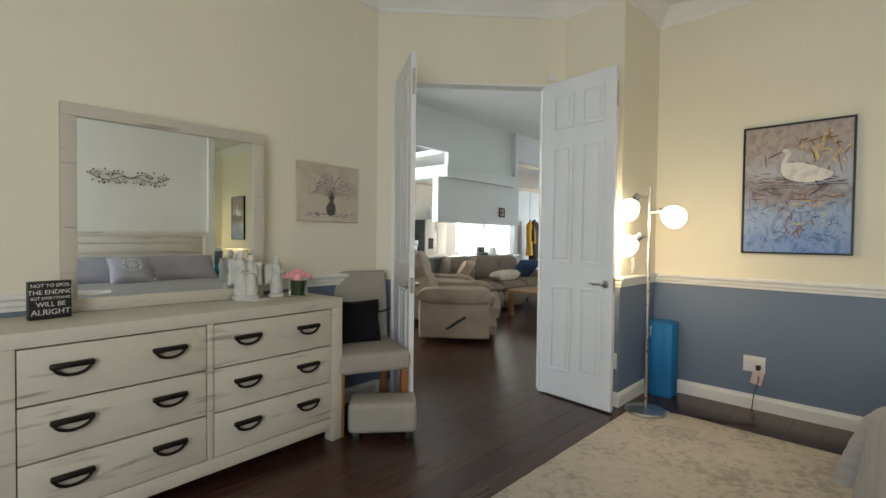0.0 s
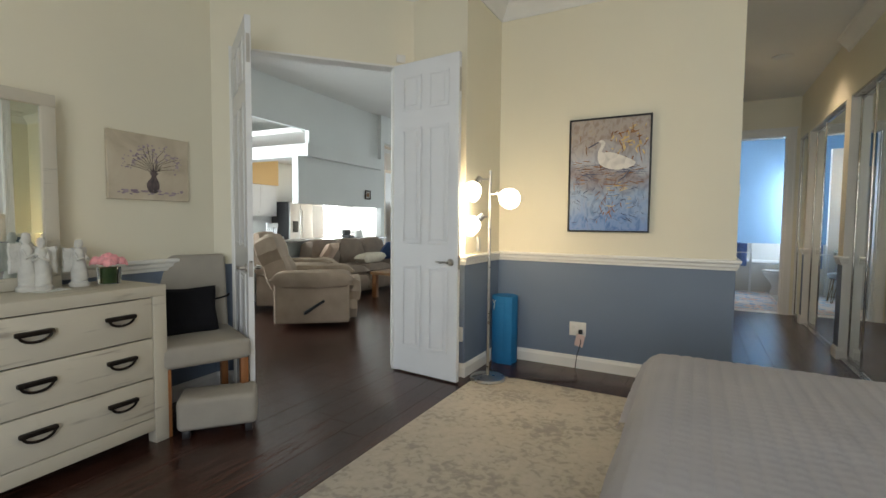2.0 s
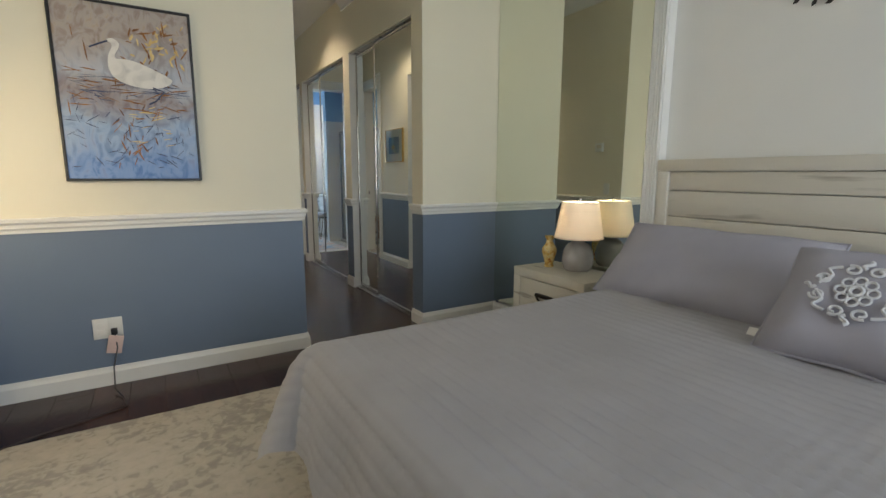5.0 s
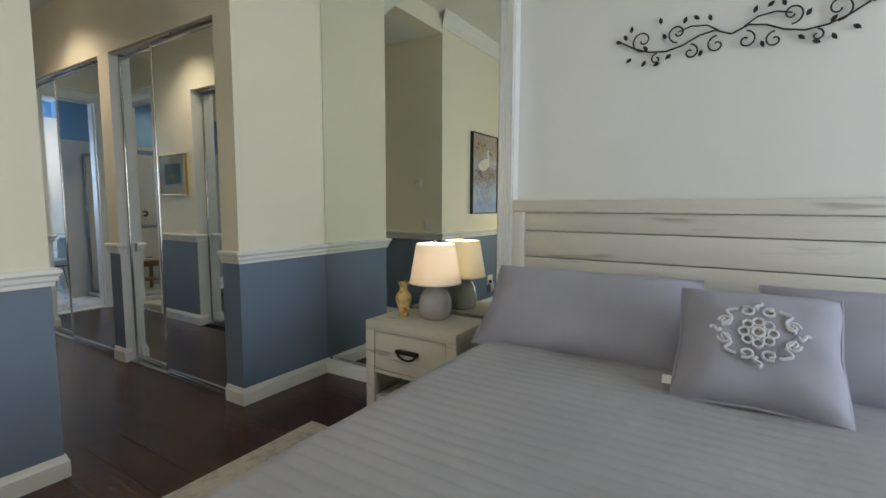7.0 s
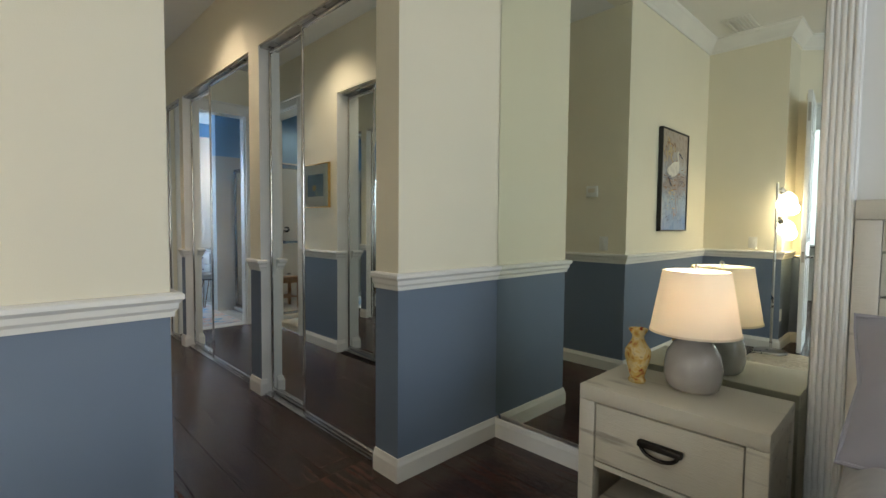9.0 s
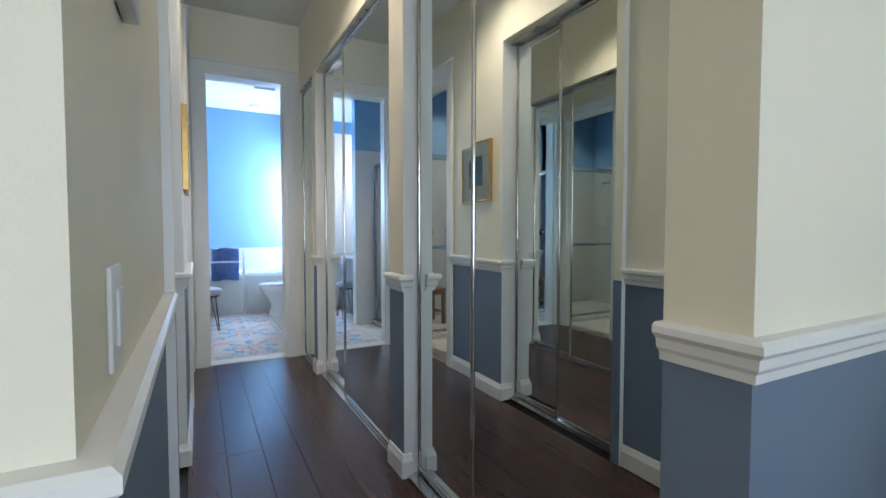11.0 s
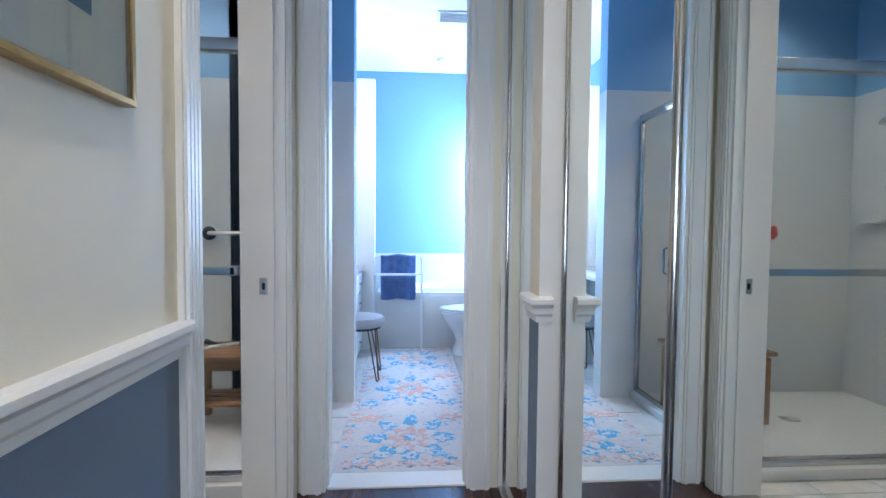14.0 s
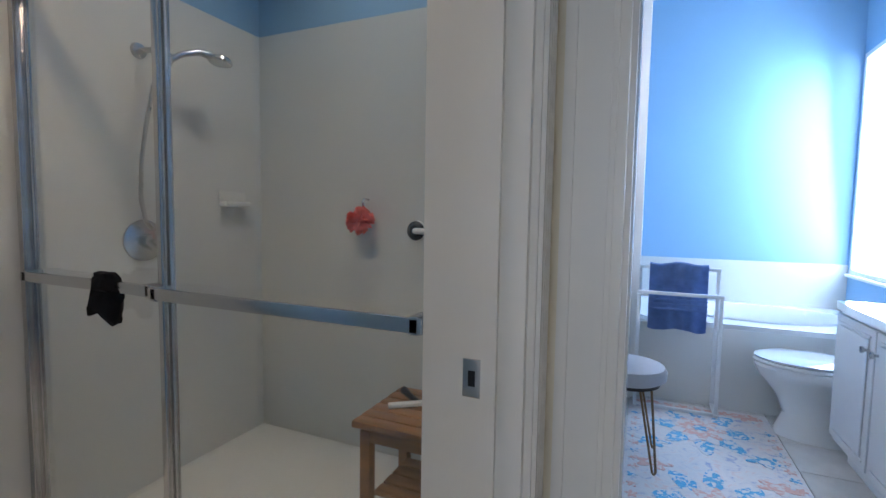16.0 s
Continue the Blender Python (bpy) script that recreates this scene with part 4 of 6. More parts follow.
for x in (-0.08, 0.08):
    for y in (-0.16, 0.16):
        part("foot", box(x - 0.02, x + 0.02, y - 0.02, y + 0.02, 0, 0.05, 0.003), BLACKPLASTIC, ot)


def floor_lamp():
    ob = thing("floor_lamp", "brushed nickel floor lamp with three lit opal glass shades", "floor lamp", pose(-1.22, 3.395, 0.014))
    part("base", lathe([(0.0, 0), (0.135, 0), (0.137, 0.008), (0.130, 0.020), (0.05, 0.026), (0.014, 0.034), (0.0, 0.034)], 40), NICKEL, ob)
    part("pole", tube([(0, 0, 0.03), (0, 0, 1.585)], 0.011, 14), NICKEL, ob)
    for at, arm, tip, axis in ((1.41, (0.06, -0.02), (0.10, -0.05), (0.8, -0.45, -0.35)), (1.52, (-0.05, -0.02), (-0.085, -0.02), (-0.35, -0.30, -0.75)), (1.24, (-0.04, -0.02), (-0.06, -0.02), (-0.75, -0.25, -0.65))):
        p = Vector((*tip, at))
        ax = Vector(axis).normalized()
        am = part("arm", tube([(0, 0, at), (arm[0], arm[1], at), tuple(p)], 0.006, 8), NICKEL, ob)
        rot = Matrix.Translation(p) @ ax.to_track_quat("Z", "Y").to_matrix().to_4x4()
        sock = lathe([(0.0, -0.025), (0.022, -0.022), (0.026, 0.0), (0.026, 0.035), (0.0, 0.036)], 20)
        sock.transform(rot)
        part("socket", sock, NICKEL, am)
        sh = lathe([(0.024, 0.03), (0.046, 0.043), (0.064, 0.072), (0.074, 0.11), (0.072, 0.14), (0.058, 0.165), (0.0, 0.172)], 28)
        sh.transform(rot)
        shade = part("shade", sh, SHADE_GLASS, am, "lit opal glass shade")
        q = rot @ Vector((0, 0, 0.20))
        bulb("floor_lamp_bulb", Vector((-1.22, 3.395, 0.014)) + q, 5.5, WARM, 0.06)


floor_lamp()
mat_ob = thing("yoga_mat", "rolled bright blue foam mat standing in the corner", "exercise mat", pose(-1.302, 3.951, 0, 0, 0, 0))
bm = lathe([(0.0, 0.0), (0.108, 0.0), (0.112, 0.006), (0.112, 0.574), (0.108, 0.58), (0.0, 0.58)], 40)
part("roll", bm, FOAM, mat_ob)
part("roll_edge", box(0.03, 0.108, -0.112, -0.104, 0.001, 0.579, 0.003), FOAM, mat_ob)
part("mat_tie", tube([(-0.07, -0.09, 0.52), (-0.04, -0.112, 0.545), (-0.075, -0.10, 0.55), (-0.05, -0.115, 0.52), (-0.055, -0.115, 0.47)], 0.0035, 6), PLASTIC, mat_ob, "white cord tie")


def plate(name, label, m, slots=2):
    """A wall plate: front at -y."""
    ob = thing(name, label, "wall plate", m)
    part("plate", box(-0.037, 0.037, -0.006, 0, -0.058, 0.058, 0.003), PLASTIC, ob)
    for k in range(slots):
        z = 0.02 - k * 0.04 if slots > 1 else 0
        part("insert", box(-0.017, 0.017, -0.009, -0.006, z - 0.014, z + 0.014, 0.002) if slots > 1 else box(-0.016, 0.016, -0.010, -0.006, -0.032, 0.032, 0.002), PLASTIC, ob)
    return ob


outlet = plate("wall_outlet", "white double outlet with a plugged-in lamp cord", pose(-0.727, 4.065, 0.331))
part("second_plate", box(0.030, 0.10, -0.006, 0, -0.058, 0.058, 0.003), PLASTIC, outlet)
cord = thing("lamp_cord", "thin dark cord with a pink paper tag", "cord", pose(0.018, 0.075, 0))
part("cable", tube([(-0.685, 3.965, 0.32), (-0.675, 3.93, 0.23), (-0.70, 3.92, 0.12), (-0.70, 3.86, 0.02), (-0.66, 3.76, 0.006), (-0.64, 3.64, 0.006), (-0.80, 3.56, 0.006), (-0.95, 3.52, 0.006), (-1.11, 3.41, 0.018)], 0.0035, 6), BLACKPLASTIC, cord)
part("plug", box(-0.70, -0.67, 3.955, 3.981, 0.295, 0.33, 0.004), BLACKPLASTIC, cord)
part("paper_tag", box(-0.035, 0.035, -0.002, 0.002, -0.05, 0.05, 0.001), PINKTAG, cord, "pink paper tag", m=pose(-0.685, 3.94, 0.245, 0, 12, 0))
plate("light_switch", "white rocker light switch by the double door", pose(-1.415, 3.615, 1.034, 0, 0, 90), 1)
plate("wall_outlet", "white outlet low beside the double door", pose(-1.462, 3.376, 0.335), 2)

plate("light_switch", "white light switch on the hall wall", pose(0.405, 4.25, 1.04, 0, 0, 90), 1)
th = thing("thermostat", "small cream wall thermostat on the hall corner", "thermostat", pose(0.405, 4.36, 1.47, 0, 0, 90))
part("housing", box(-0.05, 0.05, -0.022, 0, -0.045, 0.045, 0.006), PLASTIC, th)
part("display", box(-0.03, 0.03, -0.024, -0.022, -0.01, 0.025, 0.001), CREAMCLOTH, th)

# rugs
rug = thing("area_rug", "distressed cream and taupe low-pile rug beneath the bed", "rug")
bm = bmesh.new()
nx, ny = 54, 80
gx, gy = (-1.315, 1.37), (-0.45, 3.52)
vs = [[bm.verts.new((gx[0] + (gx[1] - gx[0]) * i / nx, gy[0] + (gy[1] - gy[0]) * j / ny, 0.012 + 0.0015 * noise.noise(Vector((i * 0.7, j * 0.7, 0))))) for j in range(ny + 1)] for i in range(nx + 1)]
for i in range(nx):
    for j in range(ny):
        bm.faces.new((vs[i][j], vs[i + 1][j], vs[i + 1][j + 1], vs[i][j + 1]))
r = bmesh.ops.extrude_face_region(bm, geom=bm.faces[:])
for v in r["geom"]:
    if isinstance(v, bmesh.types.BMVert):
        v.co.z = 0.0
part("woven_surface", bm, RUGMAT, rug)


def bed():
    ob = thing("bed", "king bed with a grey quilted spread and a whitewashed plank headboard", "bed")
    X0, Y0, W, Z = 0.06, 0.62, 1.83, 0.62
    part("mattress", box(0.01, 1.97, 0.60, 2.46, 0.24, 0.60, 0.05, 3), SHEET, ob)
    for y in (0.62, 2.40):
        part("side_rail", box(0.035, 1.98, y, y + 0.035, 0.17, 0.34, 0.003), WASHY, ob)
    part("foot_rail", box(-0.005, 0.035, 0.62, 2.435, 0.15, 0.36, 0.003), WASHY, ob)
    for y in (0.62, 2.37):
        part("leg", box(-0.015, 0.05, y, y + 0.065, 0, 0.37, 0.003), WASHY, ob)
    # spread: a quilted sheet over the top that falls over the foot and both sides
    bm = bmesh.new()
    step = 0.01
    na, nb = int((1.93 + 0.42) / step), int((W + 2 * 0.30) / step)
    grid = []
    for i in range(na + 1):
        row = []
        s = i * step - 0.42
        for j in range(nb + 1):
            t = j * step - 0.30
            R = 0.11
            dx, dy = max(0.0, -s), max(0.0, -t, t - W)
            d = math.hypot(dx, dy)
            x, y = X0 + max(0.0, s), Y0 + min(max(t, 0.0), W)
            z = Z
            if d > 0:
                ux, uy = (-dx / d if dx else 0), (0 if not dy else (-dy / d if t < 0 else dy / d))
                if d < R * 1.57:
                    a = d / R
                    out, down = R * math.sin(a) * 0.8, R * (1 - math.cos(a))
                else:
                    out, down = R * 0.8, R + (d - R * 1.57)
                flare = 0.15 * (min(dx, dy) / 0.3) + 0.24 * max(0.0, down - 0.05) * (0.75 if dx > dy else 0.4) * (0.6 + 0.4 * math.sin((s if dy > dx else t) * 9.0) ** 2)
                x, y, z = x + ux * (out + flare), y + uy * (out + flare), Z - down
            q = 0.0055 * (abs(math.sin(math.pi * s / 0.05)) ** 0.5) * (0.62 + 0.38 * abs(math.sin(math.pi * t / 0.04)) ** 0.7)
            wav = 0.006 * noise.noise(Vector((s * 2.1, t * 2.1, 0))) + 0.004 * noise.noise(Vector((s * 6, t * 6, 3)))
            if d > 0:
                x, y = x + ux * q, y + uy * q
                row.append(bm.verts.new((x, y, z + wav * 0.5)))
            else:
                row.append(bm.verts.new((x, y, z + q + wav)))
        grid.append(row)
    for i in range(na):
        for j in range(nb):
            bm.faces.new((grid[i][j], grid[i + 1][j], grid[i + 1][j + 1], grid[i][j + 1]))
    part("quilted_spread", bm, QUILT, ob, "grey quilted cotton spread")
    hb = bmesh.new()
    box(1.985, 2.035, 0.48, 2.575, 1.205, 1.268, 0.004, 2, hb)
    part("top_rail", hb, WASHY, ob)
    for y in (0.48, 2.51):
        part("headboard_post", box(1.99, 2.04, y, y + 0.065, 0, 1.204, 0.003), WASHY, ob)
    for k, (z0, z1) in enumerate(((1.105, 1.202), (0.965, 1.100), (0.80, 0.960), (0.64, 0.796), (0.48, 0.635))):
        part("headboard_plank", box(2.0, 2.03, 0.547, 2.508, z0, z1, 0.004), WASHY, ob)


bed()


def pillow(name, label, m, w, h, t, mat, emblem=False):
    ob = thing(name, label, "pillow", m, "bed pillows")
    part("pillow_case", cushion(w, h, t, 0.6, 26), mat, ob)
    rim = []
    for k in range(48):
        a = 2 * math.pi * k / 48
        c, s = math.cos(a), math.sin(a)
        f = 1 / max(abs(c), abs(s))
        rim.append((c * f, s * f))
    pts = [(u * w / 2 * (1 - 0.06 * (1 - abs(v)) * u * u), v * h / 2 * (1 - 0.06 * (1 - abs(u)) * v * v), 0.0) for u, v in rim]
    part("piping", tube(pts + [pts[0]], 0.006, 6), mat, ob)
    if emblem:
        bm = bmesh.new()
        top = lambda x, y: t / 2 * (max(0.0, (1 - (2 * x / w) ** 4) * (1 - (2 * y / h) ** 4))) ** 0.6 + 0.006
        line = lambda fn, n, r: tube([(*fn(k / n), top(*fn(k / n))) for k in range(n + 1)], r, 6, bm)
        for s in (1, -1):
            for q in (1, -1):
                line(lambda f: (s * (0.055 + 0.045 * f + 0.018 * math.sin(f * 6)), q * (0.012 + 0.070 * (1 - f) ** 0.6)), 14, 0.005)
                line(lambda f: (s * (0.088 + 0.020 * (1 - f * 0.7) * math.cos(f * 8)), q * (0.030 + 0.020 * (1 - f * 0.7) * math.sin(f * 8))), 16, 0.0045)
                line(lambda f: (s * (0.030 + 0.022 * (1 - f * 0.6) * math.cos(f * 7 + 1)), q * (0.075 + 0.018 * (1 - f * 0.6) * math.sin(f * 7 + 1))), 16, 0.0045)
            line(lambda f: (s * 0.10 + s * 0.03 * f, 0.008 * math.sin(f * 6)), 8, 0.006)
            line(lambda f: (0.010 * math.sin(f * 6), s * (0.085 + 0.030 * f)), 8, 0.006)
        for k in range(8):
            a = k * math.pi / 4
            line(lambda f: (0.038 * math.cos(a) + 0.014 * math.cos(f * 6.28), 0.038 * math.sin(a) + 0.014 * math.sin(f * 6.28)), 10, 0.004)
        line(lambda f: (0.016 * math.cos(f * 6.28), 0.016 * math.sin(f * 6.28)), 12, 0.006)
        part("embroidery", bm, EMBROIDERY, ob, "white scroll embroidery")
        part("care_tag", box(w / 2 - 0.01, w / 2 + 0.03, h / 2 - 0.07, h / 2 - 0.04, -0.002, 0.002), PLASTIC, ob, "small white cloth tag")
    return ob


pillow("bed_pillow", "grey lavender sham pillow leaning on the headboard", pose(1.64, 2.09, 0.765, 0, -46, 0) @ pose(0, 0, 0, 0, 0, 90), 0.92, 0.45, 0.19, SHAM)
pillow("bed_pillow", "grey lavender sham pillow leaning on the headboard", pose(1.64, 0.98, 0.765, 0, -46, 0) @ pose(0, 0, 0, 0, 0, 90), 0.92, 0.45, 0.19, SHAM)
pillow("accent_pillow", "square lavender pillow with white scroll embroidery", pose(1.40, 1.46, 0.775, 0, -46, 0) @ pose(0, 0, 0, 0, 0, 90), 0.46, 0.43, 0.20, SHAM, True)


def nightstand():
    ob = thing("nightstand", "whitewashed one-drawer nightstand with an open shelf", "nightstand", pose(1.772, 3.0, 0))
    hx, hy, Zt = 0.185, 0.30, 0.585
    part("top", box(-hx, hx, -hy, hy, Zt - 0.055, Zt, 0.003), WASH, ob)
    for x in (-hx, hx - 0.05):
        for y in (-hy, hy - 0.06):
            part("leg", box(x, x + 0.05, y, y + 0.06, 0, Zt - 0.056, 0.003), WASH, ob)
    for y in (-hy + 0.006, hy - 0.026):
        part("side_panel", box(-hx + 0.05, hx - 0.05, y, y + 0.02, 0.05, Zt - 0.056), WASH, ob)
    part("back_panel", box(hx - 0.025, hx - 0.01, -hy + 0.06, hy - 0.06, 0.05, Zt - 0.056), WASH, ob)
    part("shelf", box(-hx + 0.008, hx - 0.03, -hy + 0.062, hy - 0.062, 0.11, 0.15, 0.003), WASH, ob)
    part("drawer_rail", box(-hx + 0.008, hx - 0.03, -hy + 0.062, hy - 0.062, 0.285, 0.305), WASH, ob)
    d = part("drawer", box(-hx + 0.004, hx - 0.04, -hy + 0.065, hy - 0.065, 0.312, Zt - 0.062, 0.002), WASH, ob)
    bail_pull(d, pose(-hx + 0.004, 0, 0.44, 0, 0, 180))


nightstand()


def table_lamp():
    x, y, z = 1.845, 2.99, 0.586
    ob = thing("table_lamp", "lit table lamp with a linen drum shade on glazed ceramic", "table lamp", pose(x, y, z))
    part("ceramic_base", lathe([(0.0, 0), (0.075, 0.0), (0.088, 0.012), (0.097, 0.05), (0.097, 0.085), (0.088, 0.13), (0.068, 0.165), (0.040, 0.183), (0.030, 0.195), (0.030, 0.212), (0.0, 0.213)], 40), GLAZE, ob)
    part("stem", tube([(0, 0, 0.21), (0, 0, 0.44)], 0.006, 8), NICKEL, ob)
    sh = bmesh.new()
    n = 48
    rings = [[sh.verts.new((r * math.cos(2 * math.pi * k / n), r * math.sin(2 * math.pi * k / n), zz)) for k in range(n)] for r, zz in ((0.150, 0.208), (0.112, 0.432), (0.109, 0.432), (0.147, 0.208))]
    for a in range(4):
        for k in range(n):
            sh.faces.new((rings[a][k], rings[a][(k + 1) % n], rings[(a + 1) % 4][(k + 1) % n], rings[(a + 1) % 4][k]))
    part("shade", sh, SHADE, ob, "lit cream linen shade")
    part("shade_trim", lathe([(0.1505, 0.206), (0.152, 0.206), (0.152, 0.213), (0.1505, 0.213)], n), CREAMCLOTH, ob)
    sp = bmesh.new()
    for k in range(3):
        a = k * 2.094
        tube([(0, 0, 0.42), (0.11 * math.cos(a), 0.11 * math.sin(a), 0.43)], 0.002, 6, sp)
    part("spider", sp, NICKEL, ob)
    part("finial", lathe([(0.0, 0.42), (0.008, 0.43), (0.010, 0.445), (0.004, 0.455), (0.0, 0.456)], 14), NICKEL, ob)
    bulb("table_lamp_bulb", (x, y, z + 0.33), 6.5, (1.0, 0.85, 0.64), 0.04)


table_lamp()
va = thing("gold_vase", "small painted gold and red vase beside the lamp", "vase", pose(1.765, 3.16, 0.586))
part("vase_body", lathe([(0.0, 0), (0.030, 0), (0.032, 0.008), (0.026, 0.02), (0.034, 0.05), (0.047, 0.10), (0.046, 0.125), (0.030, 0.15), (0.022, 0.165), (0.022, 0.18), (0.034, 0.198), (0.034, 0.204), (0.024, 0.200), (0.016, 0.17), (0.0, 0.165)], 32), VASE_MAT, va)


def scroll_art():
    ob = thing("scroll_wall_art", "dark iron scroll and leaf wall art over the bed", "wall art", pose(2.056, 1.592, 1.985, 0, 0, -90) @ Matrix.Scale(0.78, 4))
    vine, leaves = bmesh.new(), bmesh.new()

    def curl(cx, cz, r0, turns, a0, sgn):
        pts = []
        for k in range(26):
            f = k / 25
            a = a0 + sgn * f * turns * 2 * math.pi
            r = r0 * (1 - 0.82 * f)
            pts.append((cx + r * math.cos(a), -0.012, cz + r * math.sin(a)))
        tube(pts, 0.0045, 6, vine)

    def leaf(x, z, a, size=0.042):
        m = Matrix.Translation((x, -0.012, z)) @ Matrix.Rotation(-a, 4, "Y")
        prof = [(0, 0), (0.3, 0.24), (0.6, 0.25), (1, 0), (0.6, -0.25), (0.3, -0.24)]
        top = [leaves.verts.new(m @ Vector((u * size, -0.003, v * size))) for u, v in prof]
        low = [leaves.verts.new(m @ Vector((u * size, 0.001, v * size))) for u, v in prof]
        leaves.faces.new(top), leaves.faces.new(low[::-1])
        for i in range(6):
            leaves.faces.new((top[i], low[i], low[(i + 1) % 6], top[(i + 1) % 6]))

    for s in (1, -1):
        tube([(s * x, -0.012, z) for x, z in ((0.0, 0.0), (0.08, 0.035), (0.16, 0.02), (0.24, -0.02), (0.33, -0.04), (0.42, -0.03), (0.5, 0.0), (0.58, 0.05))], 0.005, 6, vine)
        tube([(s * x, -0.012, z) for x, z in ((0.06, 0.03), (0.12, 0.07), (0.2, 0.08), (0.27, 0.06))], 0.0045, 6, vine)
        curl(s * 0.07, -0.045, 0.05, 1.1, math.pi / 2, -s)
        curl(s * 0.27, 0.055, 0.055, 1.2, -math.pi / 2, s)
        curl(s * 0.20, -0.065, 0.045, 1.1, math.pi / 2, s)
        curl(s * 0.46, 0.045, 0.065, 1.2, -math.pi / 2, s)
        curl(s * 0.38, -0.075, 0.032, 1.0, math.pi / 2, -s)
        for x, z, a in ((0.10, 0.09, 70), (0.16, 0.11, 40), (0.24, 0.10, 110), (0.33, 0.03, 60), (0.30, -0.06, -40), (0.36, -0.10, -20), (0.44, -0.075, -60), (0.43, -0.02, 50), (0.52, -0.05, -35), (0.55, 0.06, 60), (0.58, 0.05, 20), (0.53, 0.10, 100), (0.14, -0.06, -70), (0.36, 0.12, 80)):
            aa = radians(a)
            leaf(s * x, z, aa if s > 0 else math.pi - aa)
    part("vine", vine, INK, ob), part("leaves", leaves, INK, ob)


scroll_art()

# fluted pilaster and the wall mirror beside the bed
bm = bmesh.new()
box(1.995, 2.06, 2.578, 2.672, 0, H - 0.13, 0.002, 1, bm)
for k in range(5):
    c = 2.592 + 0.0165 * k
    bm2 = tube([(1.995, c, 0.2), (1.995, c, H - 0.2)], 0.0075, 8, bm)
structure("pilaster", bm, TRIM, "white fluted pilaster beside the bed", "trim", True)
mir = thing("wall_mirror", "full height frameless mirror covering the wall", "mirror", Matrix.Translation((2.005, 4.046, 0)) @ Matrix.Rotation(radians(-0.3), 4, "Z"))
part("mirror_glass", box(0.0, 0.010, -1.372, 0.0, 0.128, H - 0.13), MIRROR_TINT, mir, smooth=False)
part("backing_board", box(0.011, 0.018, -1.372, 0.0, 0.128, H - 0.13), PLASTIC, mir, smooth=False)

vent = thing("ceiling_vent", "white louvred ceiling air vent", "air vent", pose(-1.10, 3.72, H))
part("vent_frame", box(-0.18, 0.18, -0.12, 0.12, -0.012, -0.001, 0.003), PLASTIC, vent)
for k in range(7):
    part("slat", box(-0.15, 0.15, -0.006, 0.006, -0.003, 0.003), PLASTIC, vent, m=pose(0, -0.09 + 0.03 * k, -0.016, 35, 0, 0))

# ---- hall things ----


def mirror_door(name, label, m, w, h, broad=0.035):
    """A sliding mirror door panel: local x across, front at -y, base at z = 0."""
    ob = thing(name, label, "mirror door", m, "sliding mirror doors")
    ob["kind"] = "structure"
    part("mirror_glass", box(-w / 2 + 0.01, w / 2 - 0.01, -0.006, 0.0, 0.03, h - 0.02), MIRROR, ob, "silvered mirror glass", smooth=False)
    part("backing", box(-w / 2 + 0.01, w / 2 - 0.01, 0.001, 0.010, 0.03, h - 0.02), PLASTIC, ob)
    for x in (-w / 2, w / 2 - 0.022):
        bm = tube([(x + 0.011, -0.006, 0.01), (x + 0.011, -0.006, h - 0.005)], 0.0085, 12)
        part("stile", bm, STILE, ob, "polished metal stile")
    part("bottom_rail", box(-w / 2 + 0.022, w / 2 - 0.022, -0.014, 0.012, 0.005, 0.032, 0.003), CHROME, ob)
    part("top_rail", box(-w / 2 + 0.022, w / 2 - 0.022, -0.014, 0.012, h - 0.025, h, 0.003), CHROME, ob)
    return ob


def closet(y0, y1, xf, facing, panels, meet=None, h=2.33, label="chrome framed sliding mirror closet door"):
    """Sliding mirror doors in an opening from y0 to y1; facing -1: they look towards -x."""
    meet = meet or (y0 + y1) / 2
    rz = -90 if facing < 0 else 90
    for k in range(panels):
        a, b = (y0, y1) if panels == 1 else ((y0, meet + 0.013) if k == 0 else (meet - 0.013, y1))
        w, c = b - a, (a + b) / 2
        depth = xf if (k == 0 or panels == 1) else xf - facing * 0.036
        mirror_door(f"mirror_door", label, Matrix.Translation((depth, c, 0.012)) @ Matrix.Rotation(radians(rz), 4, "Z"), w, h)
    bm = bmesh.new()
    box(xf - 0.03, xf + 0.065 if facing < 0 else xf + 0.03, y0, y1, 0.0, 0.012, bm=bm) if facing < 0 else box(xf - 0.065, xf + 0.03, y0, y1, 0.0, 0.012, bm=bm)
    structure("closet_track", bm, CHROME, "chrome sliding door floor track", "trim")
    a, b = (xf - 0.032, xf + 0.06) if facing < 0 else (xf - 0.06, xf + 0.032)
    bm = box(a, b, y0, y1, h + 0.014, 2.36, 0.002)
    structure("closet_head_track", bm, NICKEL, "metal sliding door head track", "trim")


closet(4.22, 5.54, 1.352, -1, 2, 5.0)
closet(5.71, 7.27, 1.352, -1, 2, 6.62)
closet(7.38, 7.87, 1.340, -1, 1)
closet(5.20, 6.13, 0.345, 1, 2, 5.67)


def downlight(x, y, z, power, label, color=(1.0, 0.88, 0.72)):
    dl = thing("downlight", label, "ceiling light", pose(x, y, z), "recessed downlights")
    part("trim_ring", lathe([(0.072, -0.001), (0.095, -0.001), (0.095, -0.006), (0.078, -0.010), (0.072, -0.008)], 36), PLASTIC, dl)
    part("lens", lathe([(0.0, -0.004), (0.072, -0.004)], 36), DOWN_GLOW, dl, "glowing lens")
    d = bpy.data.lights.new("downlight_lamp", "SPOT")
    d.energy, d.color, d.spot_size, d.spot_blend, d.shadow_soft_size = power, color, radians(130), 0.7, 0.14
    lamp = new("downlight_lamp", d)
    lamp.location = (x, y, z - 0.02)


